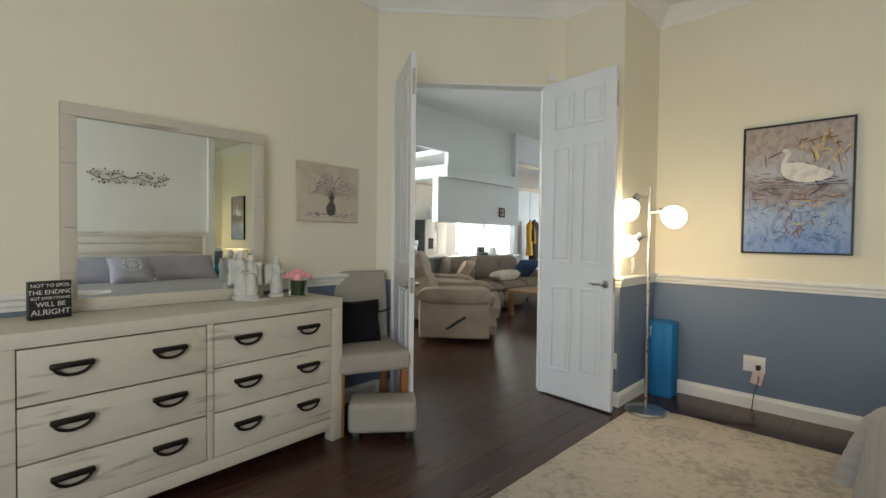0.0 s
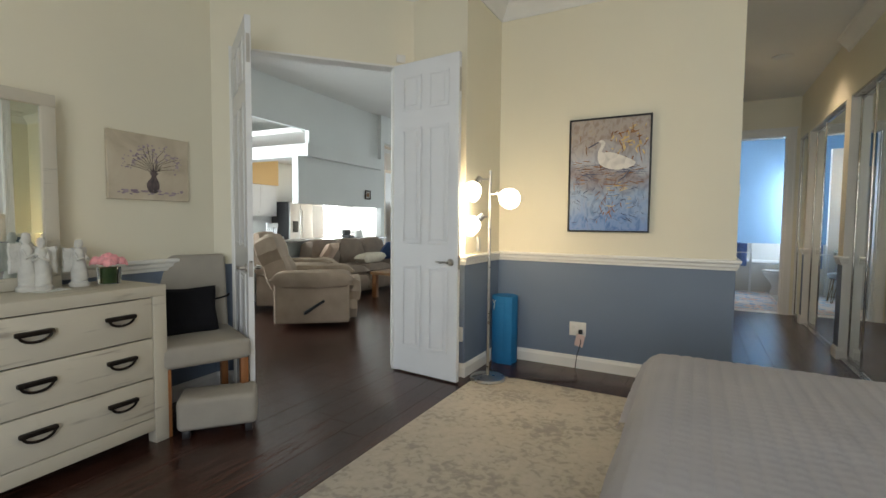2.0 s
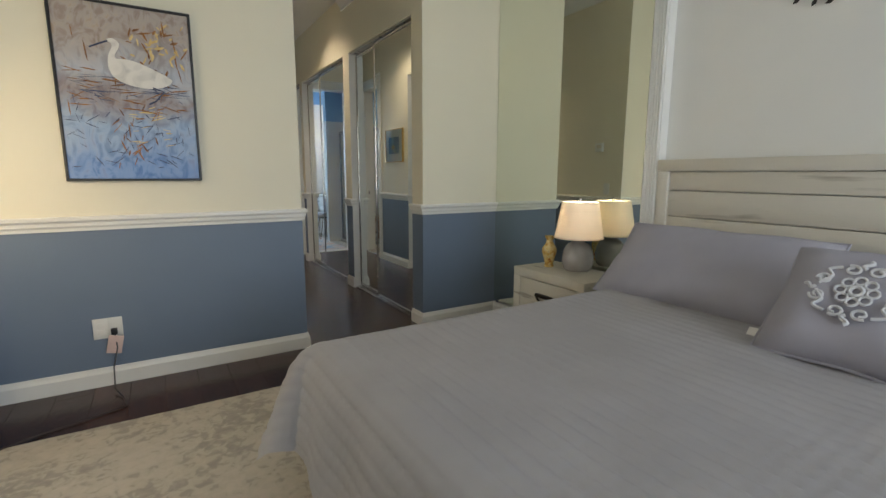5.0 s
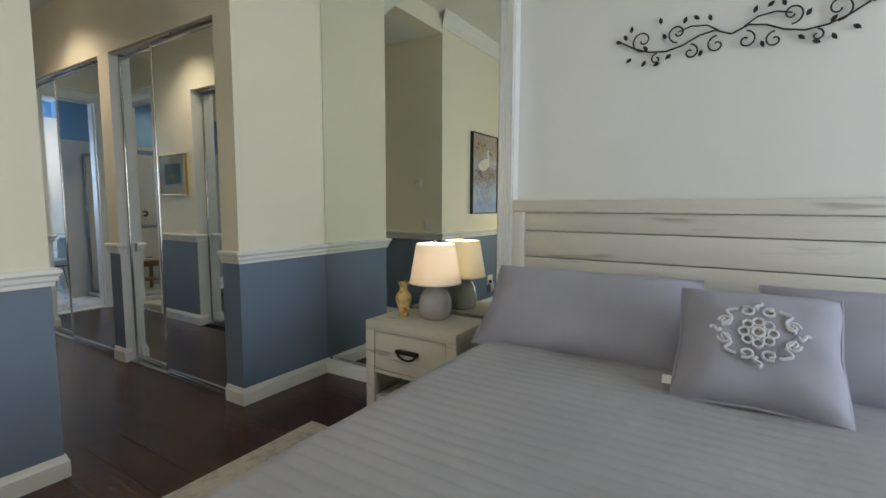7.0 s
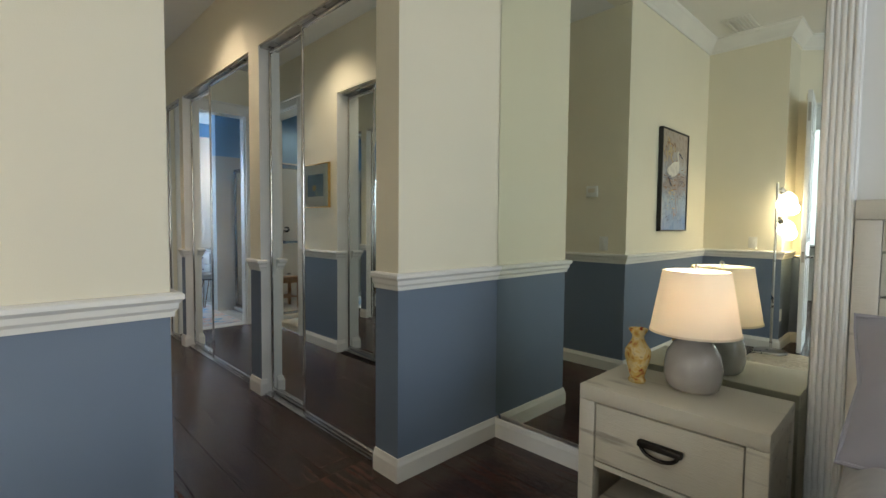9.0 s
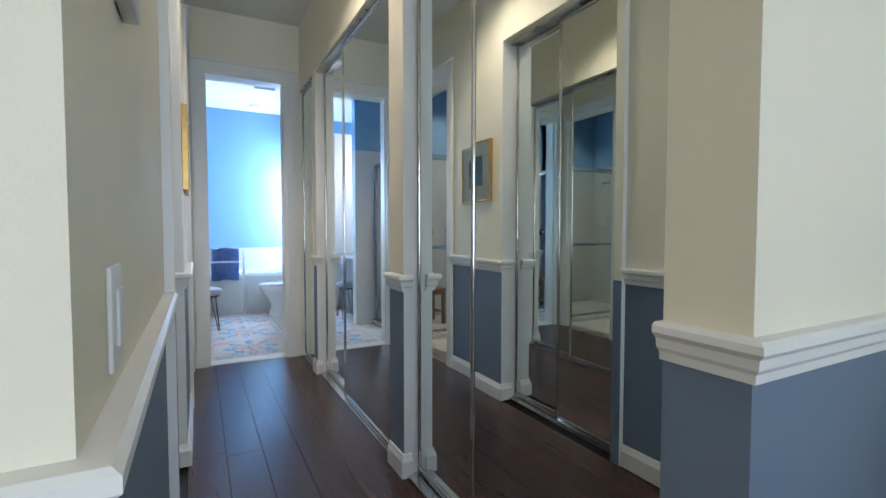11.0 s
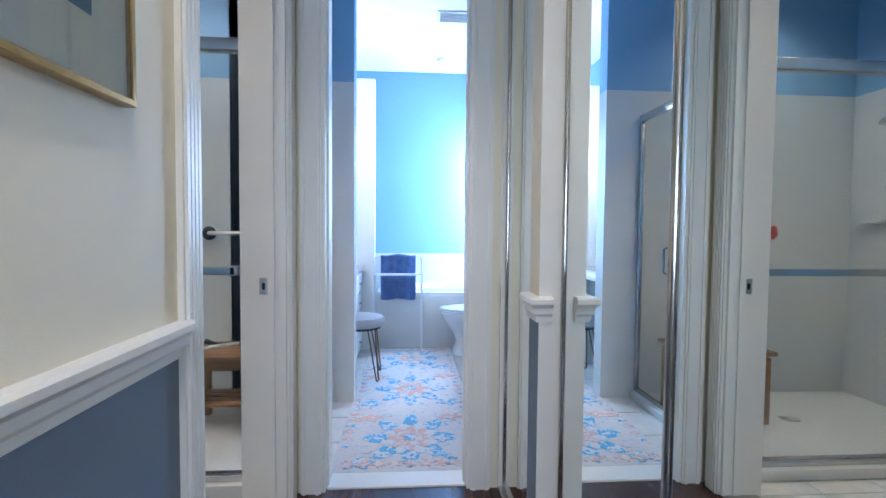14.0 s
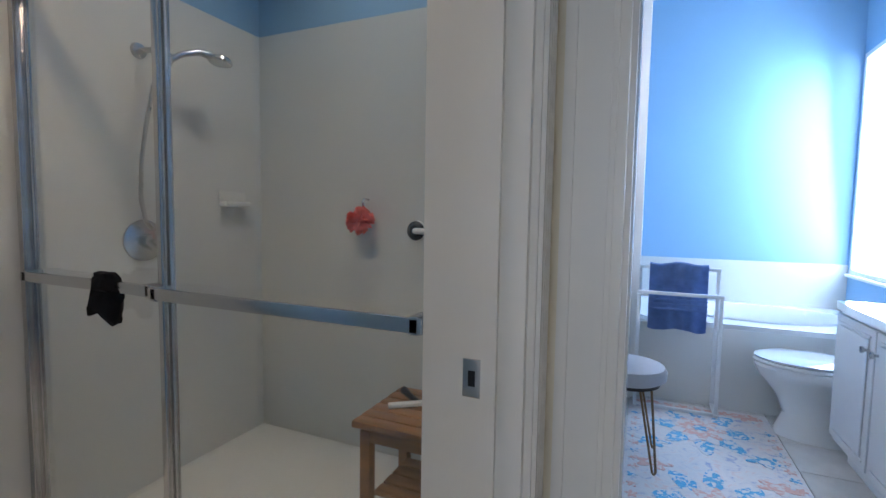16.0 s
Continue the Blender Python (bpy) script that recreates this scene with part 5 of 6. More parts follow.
downlight(0.85, 6.01, HALL_H, 50, "lit round recessed downlight in the hall ceiling", (1.0, 0.80, 0.58))
downlight(-0.45, 8.45, BH, 24, "lit round recessed downlight in the shower ceiling", (1.0, 0.82, 0.60))
# Unseen lamp added in the lobby, tinted warm to brighten glass and jambs.
downlight(-0.45, 7.35, BH, 46, "unseen recessed downlight added to brighten the shower lobby", (1.0, 0.70, 0.42))

pic = wall_canvas("seascape_print", "gold framed seascape print behind glass with a white mat", pose(0.43, 6.49, 1.545, 0, 0, 90), 0.50, 0.42, 0.022, MATBOARD, GOLDFRAME, 0.012)
part("print", box(-0.15, 0.15, -0.0185, -0.017, -0.10, 0.11), SEA_ART, pic)
YELLOWPAINT = painted("ochre flower paint", [(0.3, (0.20, 0.16, 0.03)), (0.6, (0.62, 0.42, 0.06))], 30)
bm = bmesh.new()
for k in range(16):
    a = radians(30 + k * 8)
    tube([(0.02, -0.019, -0.05), (0.02 + 0.06 * math.cos(a) * rnd.uniform(0.6, 1.1), -0.019, -0.05 + 0.07 * math.sin(a) * rnd.uniform(0.6, 1.1))], 0.003, 5, bm)
part("painted_flowers", bm, YELLOWPAINT, pic)
part("picture_glass", box(-0.238, 0.238, -0.0235, -0.0215, -0.198, 0.198), GLASS, pic, smooth=False)
pic.children[-1].visible_shadow = False
for nm, m in (("strike_plate", pose(0.347, 7.759, 0.905)), ("strike_plate", pose(1.170, 7.95, 0.905, 0, 0, 90))):
    sp = thing(nm, "small brushed metal strike plate on the door jamb", "strike plate", m)
    part("plate", box(-0.016, 0.016, -0.002, 0.002, -0.032, 0.032, 0.001), NICKEL, sp)
    # No hole is cut; a black patch stands for the shade inside it.
    part("slot", box(-0.006, 0.006, -0.003, -0.002, -0.013, 0.013), BLACKPLASTIC, sp)
structure("threshold", box(0.565, 1.168, 7.90, 8.03, -0.01, 0.008, 0.003), PLASTIC, "pale bathroom threshold strip", "trim")
structure("threshold_shower", box(0.28, 0.43, 7.02, 7.755, -0.01, 0.008, 0.003), NICKEL, "metal threshold strip", "trim")


# ---- bathroom things ----
def glass_screen():
    ob = thing("shower_enclosure", "chrome framed clear glass corner shower enclosure", "shower enclosure")
    yf, xs, xe, xw, yn, top = 7.90, 0.254, 0.31, -1.268, 8.928, 1.86
    ys = 8.058
    part("curb", box(xw, xs, yf - 0.045, yf + 0.045, 0.0, 0.055, 0.008), SURROUND, ob)
    part("curb", box(xe - 0.045, xe + 0.045, ys, yn, 0.0, 0.055, 0.008), SURROUND, ob)
    part("bottom_track", box(xw, xs, yf - 0.02, yf + 0.03, 0.055, 0.085, 0.003), CHROME, ob)
    part("header", box(xw, xs, yf - 0.022, yf + 0.032, top, top + 0.05, 0.003), CHROME, ob)
    part("bottom_track", box(xe - 0.015, xe + 0.015, ys, yn, 0.055, 0.08, 0.003), CHROME, ob)
    part("header", box(xe - 0.015, xe + 0.015, ys, yn, top, top + 0.045, 0.003), CHROME, ob)
    for y in (ys + 0.016, yn - 0.016):
        part("upright", box(xe - 0.016, xe + 0.016, y - 0.016, y + 0.016, 0.055, top, 0.003), CHROME, ob)
    for x in (xw, xs - 0.026):
        part("wall_channel", box(x, x + 0.026, yf - 0.015, yf + 0.025, 0.085, top, 0.003), CHROME, ob)
    for x0, x1, y in ((xw + 0.02, -0.575, yf + 0.018), (-0.598, xs - 0.02, yf - 0.006)):
        door = part("sliding_panel", box(x0, x1, y - 0.003, y + 0.003, 0.09, top), GLASS, ob, "clear glass sliding panel", smooth=False)
        door.visible_shadow = False
        for xx in (x0, x1 - 0.022):
            part("stile", box(xx, xx + 0.022, y - 0.009, y + 0.009, 0.088, top, 0.003), CHROME, door)
        bar = box(x0 + 0.02, x1 - 0.02, y - 0.052, y - 0.040, 0.94, 0.972, 0.003)
        for xx in (x0 + 0.03, x1 - 0.05):
            box(xx, xx + 0.022, y - 0.052, y, 0.937, 0.975, 0.003, 2, bar)
        part("towel_bar", bar, CHROME, door, "flat chrome towel bar")
    for y0, y1 in ((ys + 0.03, ys + 0.44), (ys + 0.44, yn - 0.03)):
        p = part("side_panel", box(xe - 0.003, xe + 0.003, y0, y1, 0.08, top), GLASS, ob, "clear glass side panel", smooth=False)
        p.visible_shadow = False
        part("stile", box(xe - 0.012, xe + 0.012, y0 - 0.011, y0 + 0.011, 0.08, top, 0.003), CHROME, p)
    part("door_pull", tube([(xe + 0.012, ys + 0.48, 0.88), (xe + 0.045, ys + 0.48, 0.89), (xe + 0.045, ys + 0.48, 1.03), (xe + 0.012, ys + 0.48, 1.04)], 0.007, 8), CHROME, ob)


glass_screen()
structure("shower_floor", box(-1.268, 0.264, 7.947, 8.928, -0.005, 0.03, 0.01), SURROUND, "white shower pan floor", "floor")


def shower_set():
    ob = thing("shower_fixture", "chrome shower head with a hose and a round valve", "shower", pose(-1.27, 8.30, 0))
    part("valve_plate", lathe([(0.0, 0.0), (0.085, 0.0), (0.083, 0.008), (0.05, 0.014), (0.030, 0.016), (0.026, 0.05), (0.0, 0.052)], 36), CHROME, ob, m=pose(0, 0, 1.05, 0, 90, 0))
    part("valve_lever", tube([(0.05, 0, 1.05), (0.058, 0.03, 1.02), (0.06, 0.06, 1.0)], [0.010, 0.008, 0.006], 8), CHROME, ob)
    part("wall_flange", lathe([(0.0, 0.0), (0.032, 0.0), (0.028, 0.012), (0.0, 0.014)], 24), CHROME, ob, m=pose(0, 0, 1.80, 0, 90, 0))
    part("shower_arm", tube([(0, 0, 1.80), (0.06, 0.01, 1.80), (0.10, 0.03, 1.775)], 0.011, 10), CHROME, ob)
    part("holder", lathe([(0.0, -0.02), (0.024, -0.018), (0.026, 0.02), (0.0, 0.022)], 16), CHROME, ob, m=pose(0.11, 0.035, 1.765, 30, 40, 0))
    hd = part("hand_shower", tube([(0.11, 0.035, 1.755), (0.13, 0.09, 1.80), (0.15, 0.15, 1.825), (0.16, 0.20, 1.825)], [0.012, 0.012, 0.014, 0.018], 10), CHROME, ob)
    part("spray_face", lathe([(0.0, 0.02), (0.022, 0.018), (0.046, 0.004), (0.050, -0.010), (0.044, -0.016), (0.0, -0.017)], 28), CHROME, hd, m=pose(0.165, 0.245, 1.82, -8, 0, 0))
    part("hose", tube([(0.10, 0.03, 1.755), (0.085, 0.0, 1.66), (0.07, -0.025, 1.50), (0.065, -0.045, 1.35), (0.065, -0.05, 1.22), (0.06, -0.03, 1.13), (0.05, 0.0, 1.10)], 0.008, 8), NICKEL, ob, "ribbed metal hose")


shower_set()
sd = thing("soap_dish", "white moulded soap ledge on the shower wall", "soap dish", pose(-1.27, 8.74, 1.21))
part("ledge", box(0, 0.05, -0.075, 0.075, -0.012, 0.012, 0.006), SURROUND, sd)
part("ledge_back", box(0, 0.012, -0.075, 0.075, 0.012, 0.06, 0.004), SURROUND, sd)
lo = thing("bath_sponge", "coral mesh bath sponge hanging from a hook", "sponge", pose(-0.60, 8.855, 1.14))
bm = bmesh.new()
rn = random.Random(3)
for k in range(46):
    d = Vector((rn.gauss(0, 1), rn.gauss(0, 1), rn.gauss(0, 1))).normalized()
    cushion(0.05, 0.04, 0.012, 0.4, 4, bm, Matrix.Translation(d * 0.042) @ d.to_track_quat("X", "Z").to_matrix().to_4x4() @ pose(0, 0, 0, rn.uniform(0, 360), 0, 0))
part("mesh_puff", bm, CORAL, lo)
part("hook", tube([(0, 0.07, 0.10), (0, 0.03, 0.10), (0, 0.02, 0.08), (0, 0.03, 0.06)], 0.006, 8), CHROME, lo)
gb = thing("grab_handle", "black and white suction grab handle on the shower wall", "grab handle", pose(-0.345, 8.93, 1.10))
for x in (0.0, 0.26):
    part("suction_cup", lathe([(0.0, 0.0), (0.045, 0.0), (0.045, 0.012), (0.034, 0.024), (0.0, 0.026)], 28), PLASTIC, gb, "white suction cup", m=pose(x, 0, 0, 90, 0, 0))
    part("lock_ring", lathe([(0.020, 0.024), (0.042, 0.010), (0.044, 0.016), (0.024, 0.032)], 28), BLACKPLASTIC, gb, m=pose(x, 0, 0, 90, 0, 0))
part("grip", tube([(0, -0.024, 0), (0.05, -0.055, 0), (0.13, -0.06, 0), (0.21, -0.055, 0), (0.26, -0.024, 0)], 0.014, 10), PLASTIC, gb)
dn = thing("shower_drain", "round metal shower drain", "drain", pose(-0.48, 8.47, 0.031))
part("drain_cover", lathe([(0.0, 0.004), (0.05, 0.004), (0.055, 0.0)], 28), NICKEL, dn)
ch = thing("black_washcloth", "small black cloth draped over the towel bar", "cloth", pose(-0.80, 7.872, 0.915))
bm = cushion(0.15, 0.12, 0.03, 0.35, 10, None, pose(0, 0.0, 0, 86, 12, 0))
for v in bm.verts:
    v.co.x += 0.02 * noise.noise(v.co * 22)
    v.co.z += 0.02 * noise.noise(v.co * 18 + Vector((3, 0, 0)))
part("cloth_fold", bm, BLACK_CLOTH, ch)
part("cloth_knot", cushion(0.07, 0.06, 0.05, 0.4, 8, None, pose(0.02, -0.01, 0.055, 80, 0, 0)), BLACK_CLOTH, ch)


def teak_bench():
    ob = thing("shower_bench", "teak slatted shower bench with a lower shelf", "bench", pose(-0.02, 8.55, 0.031))
    for k in range(6):
        y = -0.155 + k * 0.062
        part("slat", box(-0.29, 0.29, y - 0.027, y + 0.027, 0.40, 0.425, 0.005), TEAK, ob)
    for x in (-0.25, 0.25):
        for y in (-0.14, 0.14):
            part("leg", box(x - 0.02, x + 0.02, y - 0.02, y + 0.02, 0, 0.385, 0.004), TEAK, ob)
        part("apron", box(x - 0.012, x + 0.012, -0.12, 0.12, 0.34, 0.395, 0.003), TEAK, ob)
    for y in (-0.145, 0.145):
        part("long_apron", box(-0.23, 0.23, y - 0.01, y + 0.01, 0.345, 0.397, 0.003), TEAK, ob)
    for k in range(4):
        y = -0.10 + k * 0.066
        part("shelf_slat", box(-0.23, 0.23, y - 0.027, y + 0.027, 0.14, 0.158, 0.003), TEAK, ob)


teak_bench()
sq = thing("squeegee", "white and black squeegee lying on the bench", "squeegee", pose(-0.16, 8.58, 0.4575, 0, 0, 38))
part("blade", box(-0.11, 0.11, -0.014, 0.014, 0.0, 0.016, 0.004), PLASTIC, sq)
part("grip", tube([(0, 0.01, 0.012), (-0.02, 0.07, 0.016), (-0.03, 0.12, 0.016)], [0.010, 0.012, 0.016], 8), BLACKPLASTIC, sq)


def bathtub():
    ob = thing("bathtub", "white drop-in oval bathtub in a tiled deck", "bathtub")
    x0, x1, y0, y1, z = 0.59, 1.945, 10.34, 11.276, 0.53
    part("apron", box(x0, x1, y0, y0 + 0.03, 0, z - 0.03, 0.002), SURROUND, ob)
    cx, cy, a, b = (x0 + x1) / 2 + 0.03, (y0 + y1) / 2 + 0.02, 0.56, 0.34
    bm = bmesh.new()
    n = 48
    prof = ((1.0, 0.0), (0.985, 0.012), (0.96, 0.0), (0.92, -0.10), (0.85, -0.28), (0.70, -0.36), (0.0001, -0.37))
    outer = []
    for k in range(n):
        t = 2 * math.pi * k / n
        c, s = math.cos(t), math.sin(t)
        f = min((x1 - cx if c > 0 else cx - x0) / max(abs(c), 1e-5), (y1 - cy if s > 0 else cy - y0) / max(abs(s), 1e-5))
        outer.append(bm.verts.new((cx + f * c, cy + f * s, z)))
    rings = [outer]
    for sc, dz in prof:
        rings.append([bm.verts.new((cx + a * sc * math.cos(2 * math.pi * k / n), cy + b * sc * math.sin(2 * math.pi * k / n), z + dz)) for k in range(n)])
    for p, q in zip(rings, rings[1:]):
        for k in range(n):
            bm.faces.new((p[k], p[(k + 1) % n], q[(k + 1) % n], q[k]))
    low = [bm.verts.new((v.co.x, v.co.y, z - 0.03)) for v in outer]
    for k in range(n):
        bm.faces.new((outer[k], low[k], low[(k + 1) % n], outer[(k + 1) % n]))
    part("basin", bm, PORCELAIN, ob, "white oval basin and deck")
    part("spout", tube([(0.76, 10.70, 0.53), (0.76, 10.70, 0.63), (0.80, 10.72, 0.66), (0.88, 10.74, 0.64)], 0.016, 10), CHROME, ob)


bathtub()


def toilet():
    ob = thing("toilet", "white porcelain toilet with a closed lid", "toilet", pose(1.935, 10.11, 0, 0, 0, 180))
    def oval(levels, mat, nm, label=""):
        bm = bmesh.new()
        n, rings = 36, []
        for cx, a, b, z in levels:
            rings.append([bm.verts.new((cx + a * math.cos(2 * math.pi * k / n), b * math.sin(2 * math.pi * k / n), z)) for k in range(n)])
        for p, q in zip(rings, rings[1:]):
            for k in range(n):
                bm.faces.new((p[k], p[(k + 1) % n], q[(k + 1) % n], q[k]))
        bm.faces.new(rings[0][::-1]), bm.faces.new(rings[-1])
        part(nm, bm, mat, ob, label)
    oval(((0.42, 0.22, 0.125, 0), (0.42, 0.215, 0.12, 0.03), (0.42, 0.18, 0.10, 0.12), (0.44, 0.20, 0.12, 0.22), (0.47, 0.25, 0.17, 0.32), (0.48, 0.265, 0.185, 0.375), (0.48, 0.26, 0.18, 0.39)), PORCELAIN, "bowl")
    oval(((0.48, 0.265, 0.185, 0.392), (0.48, 0.272, 0.19, 0.40), (0.48, 0.268, 0.187, 0.412)), PORCELAIN, "seat")
    oval(((0.48, 0.262, 0.182, 0.416), (0.48, 0.268, 0.187, 0.425), (0.47, 0.24, 0.165, 0.436), (0.46, 0.12, 0.08, 0.441)), PORCELAIN, "lid")
    part("tank", box(0.0, 0.20, -0.21, 0.21, 0.37, 0.70, 0.025, 3), PORCELAIN, ob)
    part("tank_lid", box(-0.0, 0.215, -0.22, 0.22, 0.701, 0.735, 0.012, 3), PORCELAIN, ob)
    part("flush_lever", tube([(0.20, 0.15, 0.64), (0.222, 0.15, 0.64), (0.225, 0.08, 0.635)], 0.006, 8), CHROME, ob)


toilet()


def panel_front(parent, nm, x, y0, y1, z0, z1, knob):
    """A raised-panel front facing -x."""
    bm = box(x - 0.018, x, y0, y1, z0, z1, 0.003, 1)
    w = 0.045
    if z1 - z0 > 0.14:
        box(x - 0.026, x - 0.018, y0 + w, y1 - w, z0 + w, z1 - w, 0.006, 1, bm)
        for a, b, c, d in ((y0 + w - 0.012, y1 - w + 0.012, z0 + w - 0.014, z0 + w - 0.006), (y0 + w - 0.012, y1 - w + 0.012, z1 - w + 0.006, z1 - w + 0.014)):
            box(x - 0.023, x - 0.018, a, b, c, d, bm=bm)
    p = part(nm, bm, CABWHITE, parent)
    k = lathe([(0.0, 0.0), (0.006, 0.0), (0.006, 0.016), (0.015, 0.022), (0.015, 0.030), (0.0, 0.034)], 18)
    k.transform(Matrix.Translation((x - 0.018, *knob)) @ Matrix.Rotation(radians(-90), 4, "Y"))
    part("knob", k, CHROME, p, "chrome knob")
    return p


def vanity():
    ob = thing("bathroom_vanity", "white raised-panel bathroom vanity with a sink", "vanity")
    x = 1.49
    part("cabinet_body", box(x, 1.945, 8.10, 9.88, 0.10, 0.745, 0.002), CABWHITE, ob)
    part("toe_kick", box(x + 0.06, 1.945, 8.12, 9.86, 0.0, 0.10), CABWHITE, ob)
    panel_front(ob, "cabinet_door", x - 0.001, 9.46, 9.865, 0.13, 0.73, (9.50, 0.64))
    panel_front(ob, "cabinet_door", x - 0.001, 9.03, 9.445, 0.13, 0.73, (9.41, 0.64))
    for z0, z1 in ((0.13, 0.32), (0.335, 0.525), (0.54, 0.73)):
        panel_front(ob, "drawer", x - 0.001, 8.62, 9.015, z0, z1, (8.82, (z0 + z1) / 2))
    panel_front(ob, "cabinet_door", x - 0.001, 8.13, 8.605, 0.13, 0.73, (8.56, 0.64))
    bm = bmesh.new()
    n, cx, cy, x0, x1, y0, y1, z = 40, 1.72, 9.15, x - 0.03, 1.945, 8.09, 9.90, 0.785
    rings = [[]]
    for k in range(n):
        t = 2 * math.pi * k / n
        c, s = math.cos(t), math.sin(t)
        f = min((x1 - cx if c > 0 else cx - x0) / max(abs(c), 1e-5), (y1 - cy if s > 0 else cy - y0) / max(abs(s), 1e-5))
        rings[0].append(bm.verts.new((cx + f * c, cy + f * s, z)))
    for sc, dz in ((1.0, 0.0), (0.97, 0.006), (0.93, -0.004), (0.8, -0.08), (0.5, -0.12), (0.001, -0.125)):
        rings.append([bm.verts.new((cx + 0.17 * sc * math.cos(2 * math.pi * k / n), cy + 0.23 * sc * math.sin(2 * math.pi * k / n), z + dz)) for k in range(n)])
    for p, q in zip(rings, rings[1:]):
        for k in range(n):
            bm.faces.new((p[k], p[(k + 1) % n], q[(k + 1) % n], q[k]))
    low = [bm.verts.new((v.co.x, v.co.y, z - 0.038)) for v in rings[0]]
    for k in range(n):
        bm.faces.new((rings[0][k], low[k], low[(k + 1) % n], rings[0][(k + 1) % n]))
    part("countertop", bm, PORCELAIN, ob, "white cultured marble top with an oval sink")
    part("backsplash", box(1.925, 1.946, 8.09, 9.90, 0.786, 0.88, 0.004), PORCELAIN, ob)
    part("faucet", tube([(1.89, 9.15, 0.786), (1.89, 9.15, 0.88), (1.86, 9.15, 0.91), (1.79, 9.15, 0.89)], 0.012, 10), CHROME, ob)


vanity()
so = thing("soap_bottle", "white and orange toiletry bottle on the vanity", "bottle", pose(1.66, 9.52, 0.786))
part("bottle_body", lathe([(0.0, 0), (0.026, 0), (0.027, 0.01), (0.027, 0.05), (0.026, 0.05)], 20), material("orange label", (0.75, 0.28, 0.04), 0.4), so, "orange label")
part("bottle_top", lathe([(0.026, 0.05), (0.027, 0.12), (0.018, 0.14), (0.012, 0.16), (0.0, 0.162)], 20), PLASTIC, so)
cj = thing("cotton_jar", "small white lidded jar on the vanity", "jar", pose(1.66, 9.68, 0.786))
part("jar_body", lathe([(0.0, 0), (0.034, 0), (0.036, 0.005), (0.036, 0.055), (0.0, 0.056)], 24), PORCELAIN, cj)
part("lid", lathe([(0.037, 0.057), (0.037, 0.068), (0.0, 0.072)], 24), PORCELAIN, cj)

bath_pic = wall_canvas("bathroom_print", "blue beach print in a thin pale gold frame", pose(1.95, 10.16, 1.52, 0, 0, -90), 0.50, 0.44, 0.02, MATBOARD, GOLDFRAME, 0.012)
part("print", box(-0.14, 0.14, -0.0165, -0.015, -0.13, 0.12), painted("beach print", [(0.3, (0.10, 0.34, 0.60)), (0.55, (0.30, 0.55, 0.72)), (0.75, (0.66, 0.66, 0.60))], 3, (1, 1, 2)), bath_pic)

win = thing("window_1", "bright glass block window over the tub", "window")
win["kind"] = "structure"
yw0, yw1, zw0, zw1 = 10.60, 11.26, 0.80, 2.34
fr = bmesh.new()
for a, b, c, d in ((yw0 - 0.0, yw1, zw0, zw0 + 0.03), (yw0, yw1, zw1 - 0.03, zw1), (yw0, yw0 + 0.03, zw0 + 0.03, zw1 - 0.03), (yw1 - 0.03, yw1, zw0 + 0.03, zw1 - 0.03)):
    box(1.948, 2.05, a, b, c, d, 0.003, 1, fr)
part("window_frame", fr, TRIM, win)
for r in range(7):
    for c in range(3):
        y, z = yw0 + 0.03 + 0.20 * c, zw0 + 0.03 + 0.2114 * r
        bm = box(2.0, 2.07, y + 0.004, y + 0.196, z + 0.004, z + 0.207, 0.012, 2)
        part("glass_block", bm, BLOCKGLASS, win)
part("window_sill", box(1.925, 2.0, yw0 - 0.02, yw1, zw0 - 0.022, zw0 - 0.001, 0.004), TRIM, win)


def hairpin_stool():
    ob = thing("vanity_stool", "round grey cushioned stool on bronze hairpin legs", "stool", pose(0.545, 9.44, 0))
    part("seat", lathe([(0.0, 0.40), (0.15, 0.40), (0.175, 0.415), (0.178, 0.445), (0.165, 0.47), (0.12, 0.482), (0.0, 0.486)], 40), SEAT_GREY, ob)
    part("seat_base", lathe([(0.0, 0.385), (0.15, 0.385), (0.15, 0.40)], 36), BLACKPLASTIC, ob)
    for k in range(4):
        a = math.pi / 4 + k * math.pi / 2
        c, s = math.cos(a), math.sin(a)
        top = [(0.12 * c + 0.035 * s * q, 0.12 * s - 0.035 * c * q, 0.388) for q in (1, -1)]
        foot = (0.19 * c, 0.19 * s)
        part("hairpin_leg", tube([top[0], (foot[0] + 0.010 * s, foot[1] - 0.010 * c, 0.02), (foot[0], foot[1], 0.006), (foot[0] - 0.010 * s, foot[1] + 0.010 * c, 0.02), top[1]], 0.0055, 8), BRASS, ob, "bronze hairpin leg" if k == 0 else "")


SEAT_GREY = material("pale grey velvet", (0.42, 0.42, 0.43), 0.9, spread=0.06, scale=8, fine=400, bump=0.3)
BRASS = material("bronze wire", (0.22, 0.14, 0.07), 0.35, 0.9, spread=0.1, scale=20, bump=0.0)
hairpin_stool()


def towel_rack():
    ob = thing("towel_rack", "white two-tier freestanding metal towel rack", "towel rack", pose(0.80, 10.22, 0.014))
    for x in (-0.22, 0.22):
        for y, z in ((-0.09, 0.70), (0.09, 0.84)):
            part("upright", box(x - 0.010, x + 0.010, y - 0.010, y + 0.010, 0.0, z, 0.002), CABWHITE, ob)
        part("foot", box(x - 0.010, x + 0.010, -0.11, 0.11, 0.0, 0.018, 0.002), CABWHITE, ob)
    for y, z in ((-0.09, 0.70), (0.09, 0.84)):
        part("bar", box(-0.23, 0.23, y - 0.010, y + 0.010, z, z + 0.020, 0.002), CABWHITE, ob)
